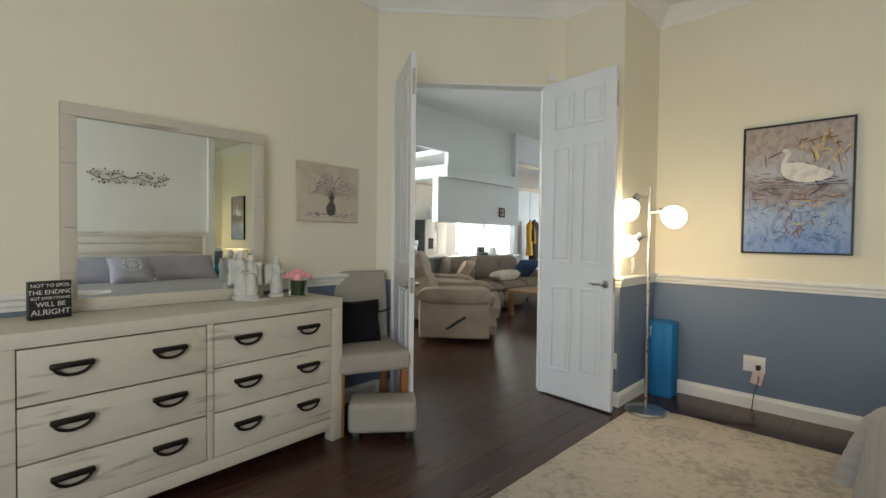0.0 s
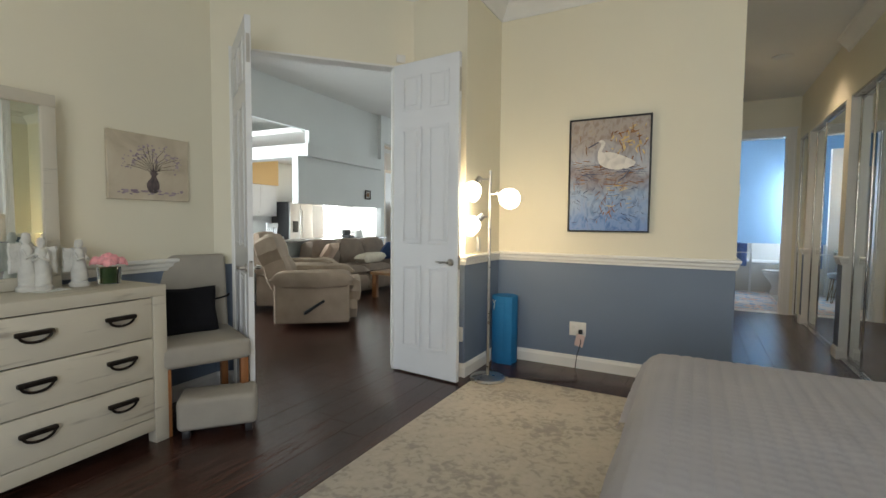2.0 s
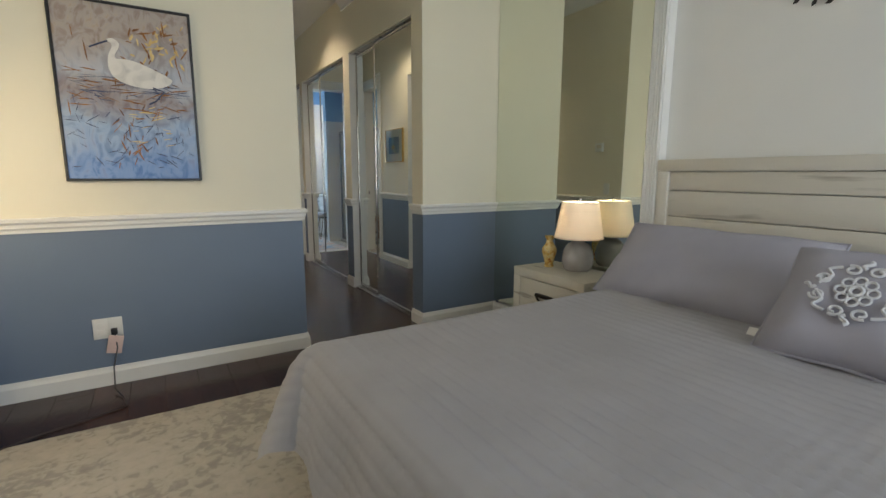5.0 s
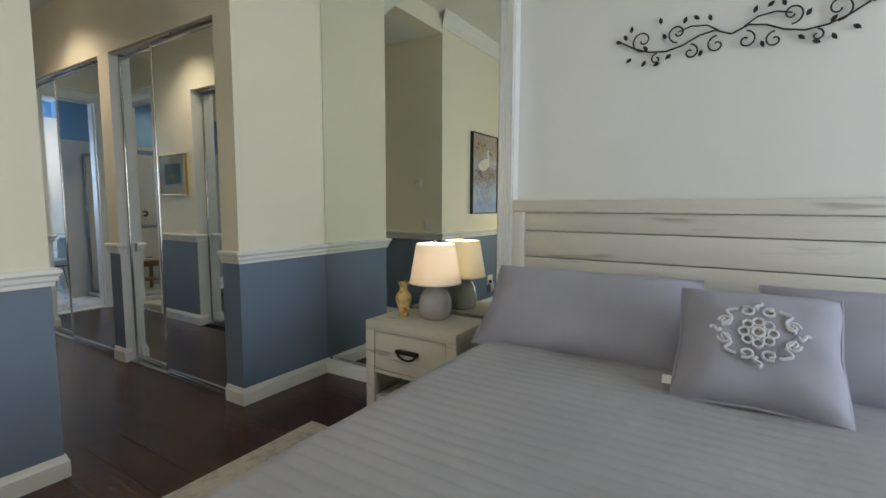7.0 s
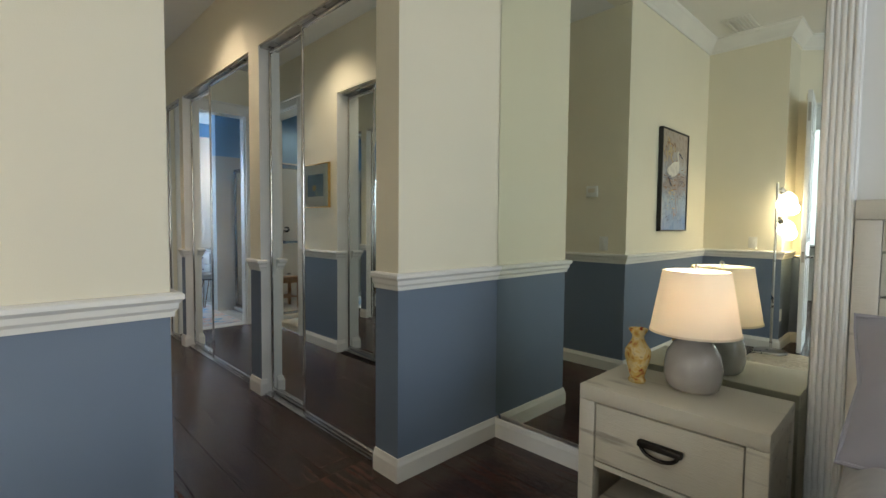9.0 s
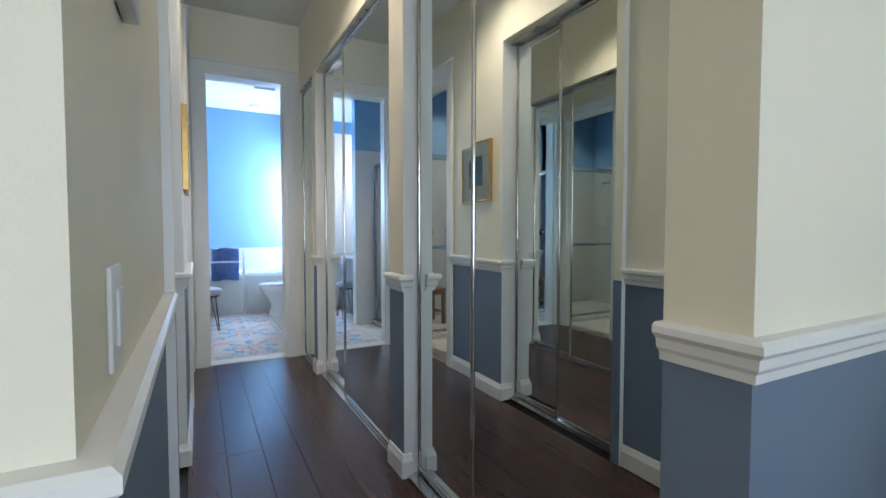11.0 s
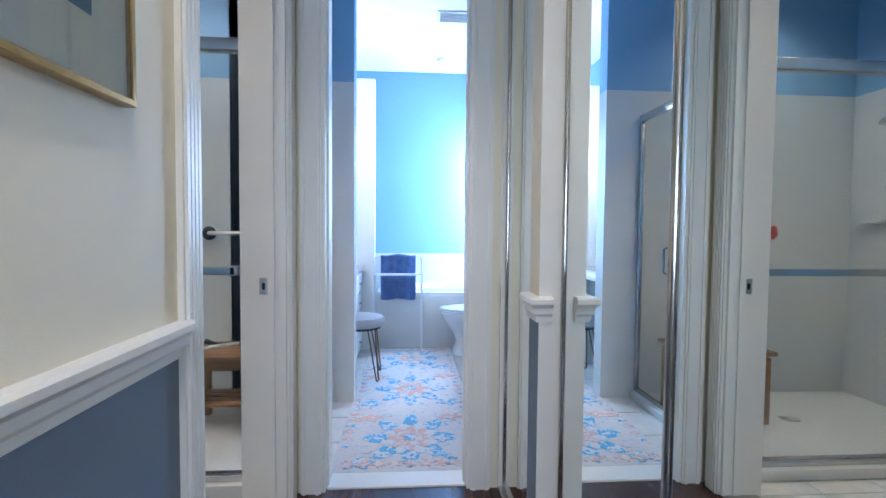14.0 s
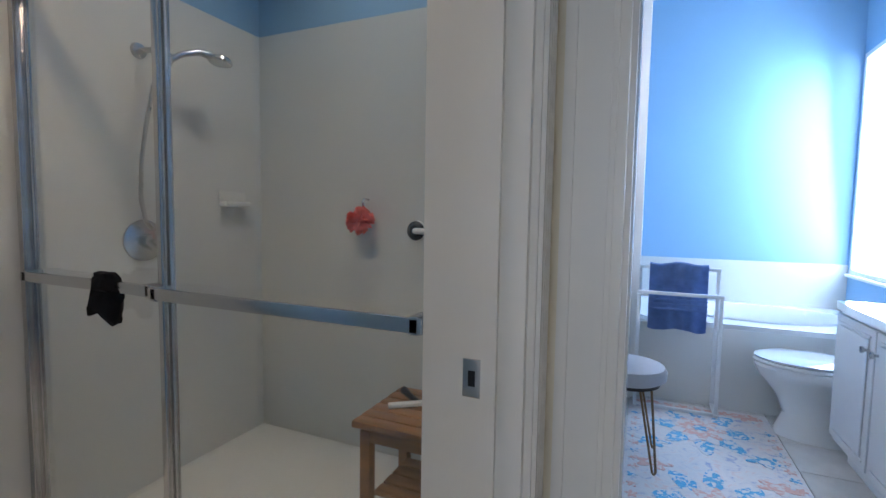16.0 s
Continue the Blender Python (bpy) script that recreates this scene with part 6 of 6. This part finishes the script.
    part("base_bar", box(-0.21, 0.21, -0.09, -0.07, 0.0, 0.016, 0.002), CABWHITE, ob)


towel_rack()
tw = thing("bath_towel", "folded blue terry towel hanging on the rack", "towel", pose(0.80, 10.31, 0.874))
bm = bmesh.new()
n, prof = 26, []
for k in range(41):
    f = k / 40
    if f < 0.45:
        prof.append((-0.028, -0.40 + 0.40 * f / 0.45))
    elif f < 0.55:
        a = math.pi * (f - 0.45) / 0.1
        prof.append((-0.028 * math.cos(a), 0.022 * math.sin(a)))
    else:
        prof.append((0.028, -0.36 * (f - 0.55) / 0.45))
rows = [[bm.verts.new((-0.165 + 0.33 * i / n, y * (1 + 0.2 * math.sin(i * 0.9)) + 0.006 * noise.noise(Vector((i * 0.3, z * 9, 0))), z - 0.008 * math.sin(i * 0.35))) for y, z in prof] for i in range(n + 1)]
for i in range(n):
    for k in range(40):
        bm.faces.new((rows[i][k], rows[i + 1][k], rows[i + 1][k + 1], rows[i][k + 1]))
r = bmesh.ops.solidify(bm, geom=bm.faces[:], thickness=-0.016)
part("towel_cloth", bm, TERRY, tw)
for z in (-0.27, -0.24, -0.21):
    part("woven_stripe", box(-0.166, 0.166, -0.050, -0.046, z, z + 0.010, 0.001), material("pale towel stripe", (0.16, 0.24, 0.46), 0.8), tw)


def bath_rug():
    ob = thing("bath_runner", "faded white runner rug with blue and coral medallions", "rug", pose(0.925, 9.15, 0))
    w, l = 0.375, 1.13
    part("woven_surface", box(-w, w, -l, l, 0.0, 0.009, 0.003), BATHRUG, ob)
    z = 0.0105

    def star(cx, cy, r, n, amp, sx=1.0, sy=1.0, ph=0.0):
        return [(cx + sx * r * (1 + amp * math.cos(n * a + ph)) * math.cos(a), cy + sy * r * (1 + amp * math.cos(n * a + ph)) * math.sin(a)) for a in [2 * math.pi * k / 72 for k in range(72)]]

    layer = {"blue": bmesh.new(), "coral": bmesh.new(), "pale": bmesh.new()}
    for cy in (-0.78, 0.0, 0.78):
        flat(star(0, cy, 0.20, 8, 0.28, 1.0, 1.25), "z", 0.0012, layer["blue"], Matrix.Translation((0, 0, z - 0.001)))
        flat(star(0, cy, 0.135, 8, 0.20, 1.0, 1.2, 3.14), "z", 0.0022, layer["pale"], Matrix.Translation((0, 0, z - 0.001)))
        flat(star(0, cy, 0.105, 8, 0.25, 1.0, 1.2), "z", 0.0030, layer["coral"], Matrix.Translation((0, 0, z - 0.001)))
        flat(star(0, cy, 0.035, 8, 0.2), "z", 0.0038, layer["blue"], Matrix.Translation((0, 0, z - 0.001)))
        for sx in (-1, 1):
            for sy in (-1, 1):
                flat(star(sx * 0.25, cy + sy * 0.27, 0.060, 5, 0.3, 1.2, 0.8, sx), "z", 0.0014, layer["coral" if sy > 0 else "blue"], Matrix.Translation((0, 0, z - 0.0006)))
    for sy in (-1, 1):
        for k in range(9):
            flat(star(-0.30 + 0.075 * k, sy * 1.06, 0.030, 5, 0.35, 1, 1, k), "z", 0.0014, layer["coral"], Matrix.Translation((0, 0, z + 0.0012)))
    for sx in (-1, 1):
        for k in range(22):
            flat(star(sx * 0.335, -0.86 + 0.082 * k, 0.020, 5, 0.35, 1, 1, k), "z", 0.0014, layer["coral" if k % 3 else "blue"], Matrix.Translation((0, 0, z - 0.001)))
    for nm, key, mt in (("blue_motif", "blue", RUG_BLUE), ("coral_motif", "coral", RUG_CORAL), ("pale_motif", "pale", BATHRUG)):
        tagged(part(nm, layer[key], mt, ob), kind="stuff")


bath_rug()
mv = thing("makeup_vanity", "white drawer vanity in the bathroom alcove", "vanity")
part("cabinet_body", box(0.02, 0.45, 9.72, 10.25, 0.0, 0.76, 0.003), CABWHITE, mv)
for k in range(4):
    d = part("drawer", box(0.45, 0.468, 9.74, 10.23, 0.06 + k * 0.172, 0.22 + k * 0.172, 0.004), CABWHITE, mv)
    part("knob", lathe([(0.0, 0.0), (0.006, 0.0), (0.014, 0.02), (0.0, 0.03)], 14), CHROME, d, m=pose(0.468, 9.985, 0.14 + k * 0.172, 0, 90, 0))
part("countertop", box(0.0, 0.485, 9.06, 10.255, 0.761, 0.80, 0.004), PORCELAIN, mv)
ml = thing("vanity_light", "frosted globe vanity light on the alcove wall", "wall lamp", pose(-0.098, 9.6, 1.95))
part("light_bar", box(0, 0.03, -0.30, 0.30, -0.05, 0.05, 0.006), CHROME, ml)
for y in (-0.2, 0.0, 0.2):
    part("globe", lathe([(0.0, -0.05), (0.03, -0.04), (0.05, 0.0), (0.03, 0.04), (0.0, 0.05)], 20), SHADE_GLASS, ml, m=pose(0.085, y, 0))
bulb("vanity_bulb", (0.12, 9.6, 1.95), 10, (1.0, 0.80, 0.62), 0.06)
bv = thing("ceiling_vent", "white louvred ceiling air vent", "air vent", pose(1.27, 9.86, 2.93))
part("vent_frame", box(-0.14, 0.14, -0.10, 0.10, -0.012, -0.001, 0.003), PLASTIC, bv)
for k in range(6):
    part("slat", box(-0.12, 0.12, -0.006, 0.006, -0.003, 0.003), PLASTIC, bv, m=pose(0, -0.07 + 0.028 * k, -0.016, 35, 0, 0))
bd = thing("ceiling_fixture", "small round white ceiling fixture", "ceiling light", pose(1.25, 10.85, 2.93))
part("fixture_body", lathe([(0.0, -0.03), (0.06, -0.028), (0.075, -0.012), (0.078, -0.001)], 28), PLASTIC, bd)

# ---- living room, kitchen and foyer things ----
indoors = set(scene.objects)


def recliner(m, fabric, label):
    """An overstuffed recliner: faces +x, centred, on the floor."""
    ob = thing("recliner", label, "armchair", m, "recliners")
    part("base", box(-0.40, 0.34, -0.34, 0.34, 0.06, 0.34, 0.03, 3), fabric, ob)
    for s in (-1, 1):
        bm = box(-0.42, 0.36, s * 0.34, s * 0.47, 0.05, 0.46, 0.025, 3)
        part("arm_side", bm, fabric, ob)
        part("arm_pad", cushion(0.88, 0.22, 0.18, 0.35, 12, None, pose(-0.02, s * 0.41, 0.50)), fabric, ob)
    part("seat_cushion", cushion(0.66, 0.68, 0.26, 0.3, 14, None, pose(0.08, 0, 0.42)), fabric, ob)
    part("footrest", cushion(0.18, 0.68, 0.26, 0.3, 12, None, pose(0.40, 0, 0.36)), fabric, ob)
    part("lower_footrest", cushion(0.14, 0.68, 0.24, 0.3, 12, None, pose(0.38, 0, 0.17)), fabric, ob)
    back = pose(-0.36, 0, 0.42, 0, -20, 0)
    part("backrest", cushion(0.26, 0.72, 0.36, 0.3, 12, None, back @ pose(0, 0, 0.12)), fabric, ob)
    part("head_cushion", cushion(0.26, 0.70, 0.34, 0.3, 12, None, back @ pose(-0.01, 0, 0.38)), fabric, ob)
    lv = tube([(-0.10, -0.475, 0.16), (-0.10, -0.495, 0.165), (0.10, -0.505, 0.29)], [0.016, 0.018, 0.014], 8)
    part("lever", lv, BLACKPLASTIC, ob, "dark recline lever")
    return ob


RC = Vector((-3.59, 4.31, 0)) + 0.17 * Vector((-0.8, -0.6, 0)) + 0.47 * Vector((-0.6, 0.8, 0))
recliner(pose(RC.x, RC.y, 0, 0, 0, 36.9) @ Matrix.Diagonal((1.1, 1.1, 1.15, 1)), SUEDE, "tan microfibre recliner with a side lever")
RC2 = RC + 1.15 * Vector((-0.6, 0.8, 0)) + 0.35 * Vector((-0.8, -0.6, 0))
r2 = recliner(pose(RC2.x, RC2.y, 0, 0, 0, 25) @ Matrix.Diagonal((1.1, 1.1, 1.15, 1)), SUEDE, "tan microfibre recliner with a cream headrest cover")
part("headrest_cover", cushion(0.30, 0.46, 0.50, 0.25, 12, None, pose(-0.42, 0, 0.66, 0, -20, 0)), CREAMCLOTH, r2, "cream headrest cover")

turned([ob for ob in scene.objects if ob not in indoors and ob.parent is None], NEAR)
indoors = set(scene.objects)


def sofa():
    ob = thing("sofa", "brown microfibre three-seat sofa against the bar wall", "sofa")
    xb, xf, y0, y1 = -5.90, -4.92, 5.95, 8.75
    part("base", box(xb, xf - 0.02, y0, y1, 0.05, 0.36, 0.03, 3), SUEDE_DARK, ob)
    for k in range(3):
        c = y0 + 0.25 + (k + 0.5) * 0.765
        part("seat_cushion", cushion(0.80, 0.77, 0.24, 0.28, 12, None, pose(-5.28, c, 0.42)), SUEDE_DARK, ob)
        part("seat_front", cushion(0.14, 0.77, 0.28, 0.3, 12, None, pose(xf - 0.01, c, 0.22)), SUEDE, ob)
        part("back_cushion", cushion(0.34, 0.78, 0.56, 0.28, 12, None, pose(-5.70, c, 0.70, 0, -8, 0)), SUEDE_DARK, ob)
    for y in (y0 + 0.12, y1 - 0.12):
        part("arm", cushion(0.98, 0.30, 0.62, 0.25, 12, None, pose(-5.40, y, 0.36)), SUEDE_DARK, ob)


sofa()


def soft(name, label, m, w, d, h, mat):
    ob = thing(name, label, "cushion", m, "sofa cushions")
    part("cushion_cover", cushion(w, d, h, 0.42, 14), mat, ob)


soft("throw_pillow", "peach square throw pillow on the sofa", pose(-5.42, 6.45, 0.72, 0, -58, 20), 0.48, 0.48, 0.17, PEACH)
soft("bolster_pillow", "cream bolster pillow lying on the sofa seat", pose(-5.18, 7.42, 0.62, 0, 0, 8), 0.24, 0.95, 0.20, CREAMCLOTH)
soft("throw_pillow", "denim blue throw pillow on the sofa", pose(-5.30, 8.35, 0.70, 0, -48, -10), 0.50, 0.62, 0.18, DENIM)
ct = thing("coffee_table", "rustic oak coffee table on square legs", "coffee table", pose(-4.20, 7.35, 0))
part("tabletop", box(-0.42, 0.42, -0.75, 0.75, 0.40, 0.45, 0.006), TEAK, ct)
for x in (-0.36, 0.36):
    for y in (-0.68, 0.68):
        part("leg", box(x - 0.04, x + 0.04, y - 0.04, y + 0.04, 0, 0.40, 0.004), OAK, ct)
ctp = thing("bar_countertop", "grey granite breakfast bar top", "countertop")
part("slab", box(-6.42, -5.84, 3.7, 8.99, 0.931, 0.972, 0.008), GRANITE, ctp)


def spindle_stool(m):
    ob = thing("bar_stool", "white wooden bar stool with a spindle back", "stool", m)
    part("seat", box(-0.20, 0.20, -0.21, 0.21, 0.72, 0.76, 0.012, 3), CABWHITE, ob)
    for x in (-0.17, 0.17):
        for y in (-0.18, 0.18):
            part("leg", tube([(x * 1.15, y * 1.15, 0.0), (x, y, 0.72)], 0.018, 8), CABWHITE, ob)
    part("footrest", tube([(0.19, -0.2, 0.25), (0.19, 0.2, 0.25)], 0.014, 8), CABWHITE, ob)
    for k in range(6):
        y = -0.175 + 0.07 * k
        part("spindle", tube([(-0.185, y, 0.755), (-0.235, y * 1.06, 1.20)], 0.011 if 0 < k < 5 else 0.018, 8), CABWHITE, ob)
    part("top_rail", box(-0.252, -0.222, -0.22, 0.22, 1.185, 1.27, 0.012, 3), CABWHITE, ob)


spindle_stool(pose(-6.85, 6.25, 0, 0, 0, 200))
gc = thing("glass_cabinet", "white wall cabinet with a glazed door and plates", "cabinet", pose(-9.94, 8.02, 1.45), "kitchen cabinets")
part("back_board", box(-0.35, -0.335, -0.42, 0.42, 0.0, 0.85), CABWHITE, gc)
for y in (-0.42, 0.40):
    part("side_board", box(-0.335, 0.0, y, y + 0.02, 0.0, 0.85), CABWHITE, gc)
for z in (0.0, 0.28, 0.56, 0.83):
    part("shelf_board", box(-0.335, -0.02, -0.40, 0.40, z, z + 0.02), CABWHITE, gc)
gd = bmesh.new()
for y0, y1, z0, z1 in ((-0.42, -0.34, 0, 0.85), (0.34, 0.42, 0, 0.85), (-0.34, 0.34, 0, 0.08), (-0.34, 0.34, 0.77, 0.85)):
    box(0.001, 0.022, y0, y1, z0, z1, 0.003, 1, gd)
gdoor = part("door_frame", gd, CABWHITE, gc)
gpane = part("pane", box(0.008, 0.012, -0.34, 0.34, 0.08, 0.77), GLASS, gdoor, "clear glass pane", smooth=False)
gpane.visible_shadow = False
for k, z in ((0, 0.301), (1, 0.022)):
    plates = thing("plate_stack", "stack of white plates in the glazed cabinet", "plates", pose(-10.1, 7.95 + 0.12 * k, 1.45 + z))
    part("plates", lathe([(0.0, 0), (0.06, 0), (0.11, 0.02), (0.11, 0.07), (0.0, 0.06)], 24), PORCELAIN, plates)
fp = wall_canvas("small_framed_print", "small dark framed print on the bar wall", pose(-6.0, 8.46, 1.90, 0, 0, 90), 0.20, 0.20, 0.02, MATBOARD, BROWNCLOTH, 0.03)
part("print", box(-0.045, 0.045, -0.018, -0.0165, -0.05, 0.05), RUST, fp)


def fridge():
    ob = thing("refrigerator", "stainless steel side-by-side refrigerator with a dispenser", "refrigerator")
    x0, xf, y0, y1 = -10.2, -9.5, 9.72, 10.64
    part("cabinet", box(x0, xf - 0.06, y0, y1, 0.02, 1.86, 0.01), BLACKPLASTIC, ob)
    for a, b in ((y0, y0 + 0.40), (y0 + 0.408, y1)):
        d = part("door", box(xf - 0.058, xf, a, b, 0.08, 1.86, 0.012, 3), STEEL, ob)
        hy = y0 + 0.36 if a == y0 else y0 + 0.45
        part("handle", tube([(xf, hy, 0.75), (xf + 0.05, hy, 0.80), (xf + 0.05, hy, 1.60), (xf, hy, 1.65)], 0.013, 8), NICKEL, d)
    part("dispenser", box(xf - 0.01, xf + 0.004, y0 + 0.10, y0 + 0.32, 1.0, 1.32, 0.006), BLACKPLASTIC, ob)


fridge()


def cabinet(name, label, x0, x1, y0, y1, z0, z1, doors):
    ob = thing(name, label, "cabinet", group="kitchen cabinets")
    part("body", box(x0, x1 - 0.02, y0, y1, z0, z1, 0.002), CABWHITE, ob)
    w = (y1 - y0) / doors
    for k in range(doors):
        bm = box(x1 - 0.019, x1, y0 + k * w + 0.004, y0 + (k + 1) * w - 0.004, z0 + 0.004, z1 - 0.004, 0.002, 1)
        box(x1, x1 + 0.008, y0 + k * w + 0.06, y0 + (k + 1) * w - 0.06, z0 + 0.07, z1 - 0.07, 0.005, 1, bm)
        d = part("door", bm, CABWHITE, ob)
        part("knob", lathe([(0.0, 0.0), (0.006, 0.0), (0.014, 0.02), (0.0, 0.03)], 12), NICKEL, d, m=pose(x1, y0 + (k + 0.85) * w, z0 + 0.1, 0, 90, 0))


cabinet("wall_cabinet", "white kitchen wall cabinet", -10.3, -9.95, 8.55, 9.68, 1.45, 2.3, 2)
cabinet("base_cabinet", "white kitchen base cabinet", -10.3, -9.68, 8.4, 9.68, 0.0, 0.88, 2)
cabinet("pantry_cabinet", "tall white pantry cabinet beside the refrigerator", -10.3, -9.62, 10.68, 11.25, 0.0, 2.3, 1)
cabinet("base_cabinet", "white kitchen base cabinet under the window", -10.3, -9.68, 11.4, 13.5, 0.0, 0.88, 4)
sh = thing("kitchen_shelf", "white open kitchen shelves holding small dishes", "shelf")
part("side_board", box(-10.28, -9.98, 11.50, 11.52, 0.9, 2.2), CABWHITE, sh)
for z in (1.15, 1.45, 1.75, 2.05):
    part("shelf_board", box(-10.28, -9.98, 11.52, 11.82, z, z + 0.02), CABWHITE, sh)
jr = thing("storage_jar", "dark storage jar on the kitchen shelf", "jar", pose(-10.1, 11.66, 1.471))
part("jar_body", lathe([(0.0, 0), (0.06, 0), (0.07, 0.05), (0.06, 0.16), (0.0, 0.165)], 18), BROWNCLOTH, jr)
kw = thing("window_2", "bright white framed kitchen window", "window")
kw["kind"] = "structure"
fr = bmesh.new()
for a, b, c, d in ((11.9, 12.9, 0.98, 1.02), (11.9, 12.9, 1.91, 1.95), (11.9, 11.95, 1.02, 1.91), (12.85, 12.9, 1.02, 1.91), (12.385, 12.415, 1.02, 1.91)):
    box(-10.40, -10.30, a, b, c, d, bm=fr)
part("window_frame", fr, TRIM, kw)
part("pane", box(-10.38, -10.375, 11.95, 12.85, 1.02, 1.91), WINDOW_GLOW, kw, "bright daylit pane")
bl = thing("blender", "white blender with a glass jug on the bar", "blender", pose(-6.2, 8.42, 0.973))
part("motor_base", lathe([(0.0, 0), (0.09, 0), (0.088, 0.05), (0.07, 0.15), (0.0, 0.155)], 24), PLASTIC, bl)
part("jug", lathe([(0.055, 0.156), (0.075, 0.36), (0.072, 0.36), (0.052, 0.16)], 24), GLASS, bl)
part("lid", lathe([(0.0, 0.362), (0.076, 0.362), (0.074, 0.385), (0.0, 0.39)], 24), PLASTIC, bl)
ap = thing("coffee_maker", "dark countertop coffee maker on the bar", "coffee maker", pose(-6.2, 8.05, 0.973))
part("housing", box(-0.09, 0.09, -0.10, 0.10, 0.0, 0.05, 0.01), BLACKPLASTIC, ap)
part("column", box(-0.09, -0.02, -0.10, 0.10, 0.05, 0.16, 0.01), BLACKPLASTIC, ap)
cl = thing("closet_doors", "pair of white foyer closet doors", "door")
cl["kind"] = "structure"
for y in (12.62, 13.46):
    d = part("leaf", box(-8.298, -8.262, y, y + 0.82, 0.01, 2.9, 0.004), DOORPAINT, cl)
    part("knob", lathe([(0.0, 0.0), (0.008, 0.0), (0.026, 0.03), (0.0, 0.045)], 16), NICKEL, d, m=pose(-8.262, y + (0.74 if y < 13 else 0.08), 0.95, 0, 90, 0))
rk = thing("coat_rack", "dark coat stand in the foyer", "coat rack", pose(-8.0, 13.05, 0))
part("post", tube([(0, 0, 0.0), (0, 0, 1.95)], 0.025, 10), BROWNCLOTH, rk)
part("foot", lathe([(0.0, 0.0), (0.22, 0.0), (0.20, 0.02), (0.0, 0.05)], 20), BROWNCLOTH, rk)
for y in (-0.16, 0.12):
    part("hook", tube([(0, 0, 1.85), (0.05, y * 0.6, 1.87), (0.08, y, 1.95)], 0.010, 8), BROWNCLOTH, rk)


def coat(label, m, mat, h, w):
    ob = thing("hanging_coat", label, "coat", m, "coats in the foyer")
    bm = lathe([(0.02, 0.0), (0.06, -0.03), (w * 0.75, -0.12), (w, -0.30), (w * 0.9, -h * 0.7), (w * 1.05, -h), (w * 0.9, -h)], 24)
    for v in bm.verts:
        a = math.atan2(v.co.y, v.co.x)
        v.co.x *= 0.6 * (1 + 0.15 * math.sin(5 * a + v.co.z * 3))
        v.co.y *= 1 + 0.12 * math.sin(7 * a)
    part("coat_body", bm, mat, ob)
    for s in (-1, 1):
        part("sleeve", tube([(0.02, s * w * 0.75, -0.12), (0.06, s * w * 1.1, -0.40), (0.08, s * w * 1.1, -0.72)], [0.07, 0.065, 0.055], 10), mat, ob)


coat("mustard yellow coat hanging on the stand", pose(-7.92, 12.89, 1.90), YELLOWCLOTH, 1.1, 0.15)
coat("dark brown coat hanging on the stand", pose(-7.92, 13.17, 1.97), BROWNCLOTH, 1.3, 0.20)

turned([ob for ob in scene.objects if ob not in indoors and ob.parent is None], FAR)

# ---- floor planks and tiles, piece by piece ----
plank_cache = {}


def piece_mesh(nm, w, l, h, bev, mat):
    key = (nm, round(w, 3), round(l, 3))
    if key not in plank_cache:
        me = bpy.data.meshes.new(nm)
        a, b = (w / 2, l / 2), (w / 2 - bev, l / 2 - bev)
        v = [(sx * a[0], sy * a[1], 0) for sx, sy in ((-1, -1), (1, -1), (1, 1), (-1, 1))] + [(sx * a[0], sy * a[1], h - bev) for sx, sy in ((-1, -1), (1, -1), (1, 1), (-1, 1))] + [(sx * b[0], sy * b[1], h) for sx, sy in ((-1, -1), (1, -1), (1, 1), (-1, 1))]
        f = [(8, 9, 10, 11)] + [(i, (i + 1) % 4, 4 + (i + 1) % 4, 4 + i) for i in range(4)] + [(4 + i, 4 + (i + 1) % 4, 8 + (i + 1) % 4, 8 + i) for i in range(4)]
        me.from_pydata(v, [], f)
        me.materials.append(mat)
        plank_cache[key] = me
    return plank_cache[key]


def lay(parent, nm, x0, x1, y0, y1, w, l, gap, mat, bev=0.0015, stagger=True, h=0.012, z=-0.012, seed=5):
    rr = random.Random(seed)
    nx = max(1, round((x1 - x0) / w))
    w = (x1 - x0) / nx
    for i in range(nx):
        y = y0 - (rr.random() * l if stagger else 0)
        while y < y1 - 0.02:
            a, b = max(y, y0), min(y + l, y1)
            if b - a > 0.03:
                ln = b - a
                ob = bpy.data.objects.new(nm, piece_mesh(nm, w - gap, ln - gap, h, bev, mat))
                scene.collection.objects.link(ob)
                ob.parent = parent
                ob.location = (x0 + (i + 0.5) * w, (a + b) / 2, z + rr.uniform(-0.0004, 0.0004))
            y += l


PW, PL = 0.165, 1.22
lay(wood_floor, "plank", -3.12, 2.06, -1.75, 4.31, PW, PL, 0.0012, PLANK, 0.001)
lay(wood_floor, "plank", 0.43, 1.95, 4.31, 7.90, PW, PL, 0.0015, PLANK, 0.0012, seed=9)
lay(tile_floor, "tile", -1.27, 1.95, 8.03, 11.28, 0.325, 0.325, 0.006, TILE, 0.002, False, 0.010, -0.010)
lay(tile_floor_lobby, "tile", -1.27, 0.28, 6.78, 8.03, 0.325, 0.325, 0.006, TILE, 0.002, False, 0.010, -0.010)
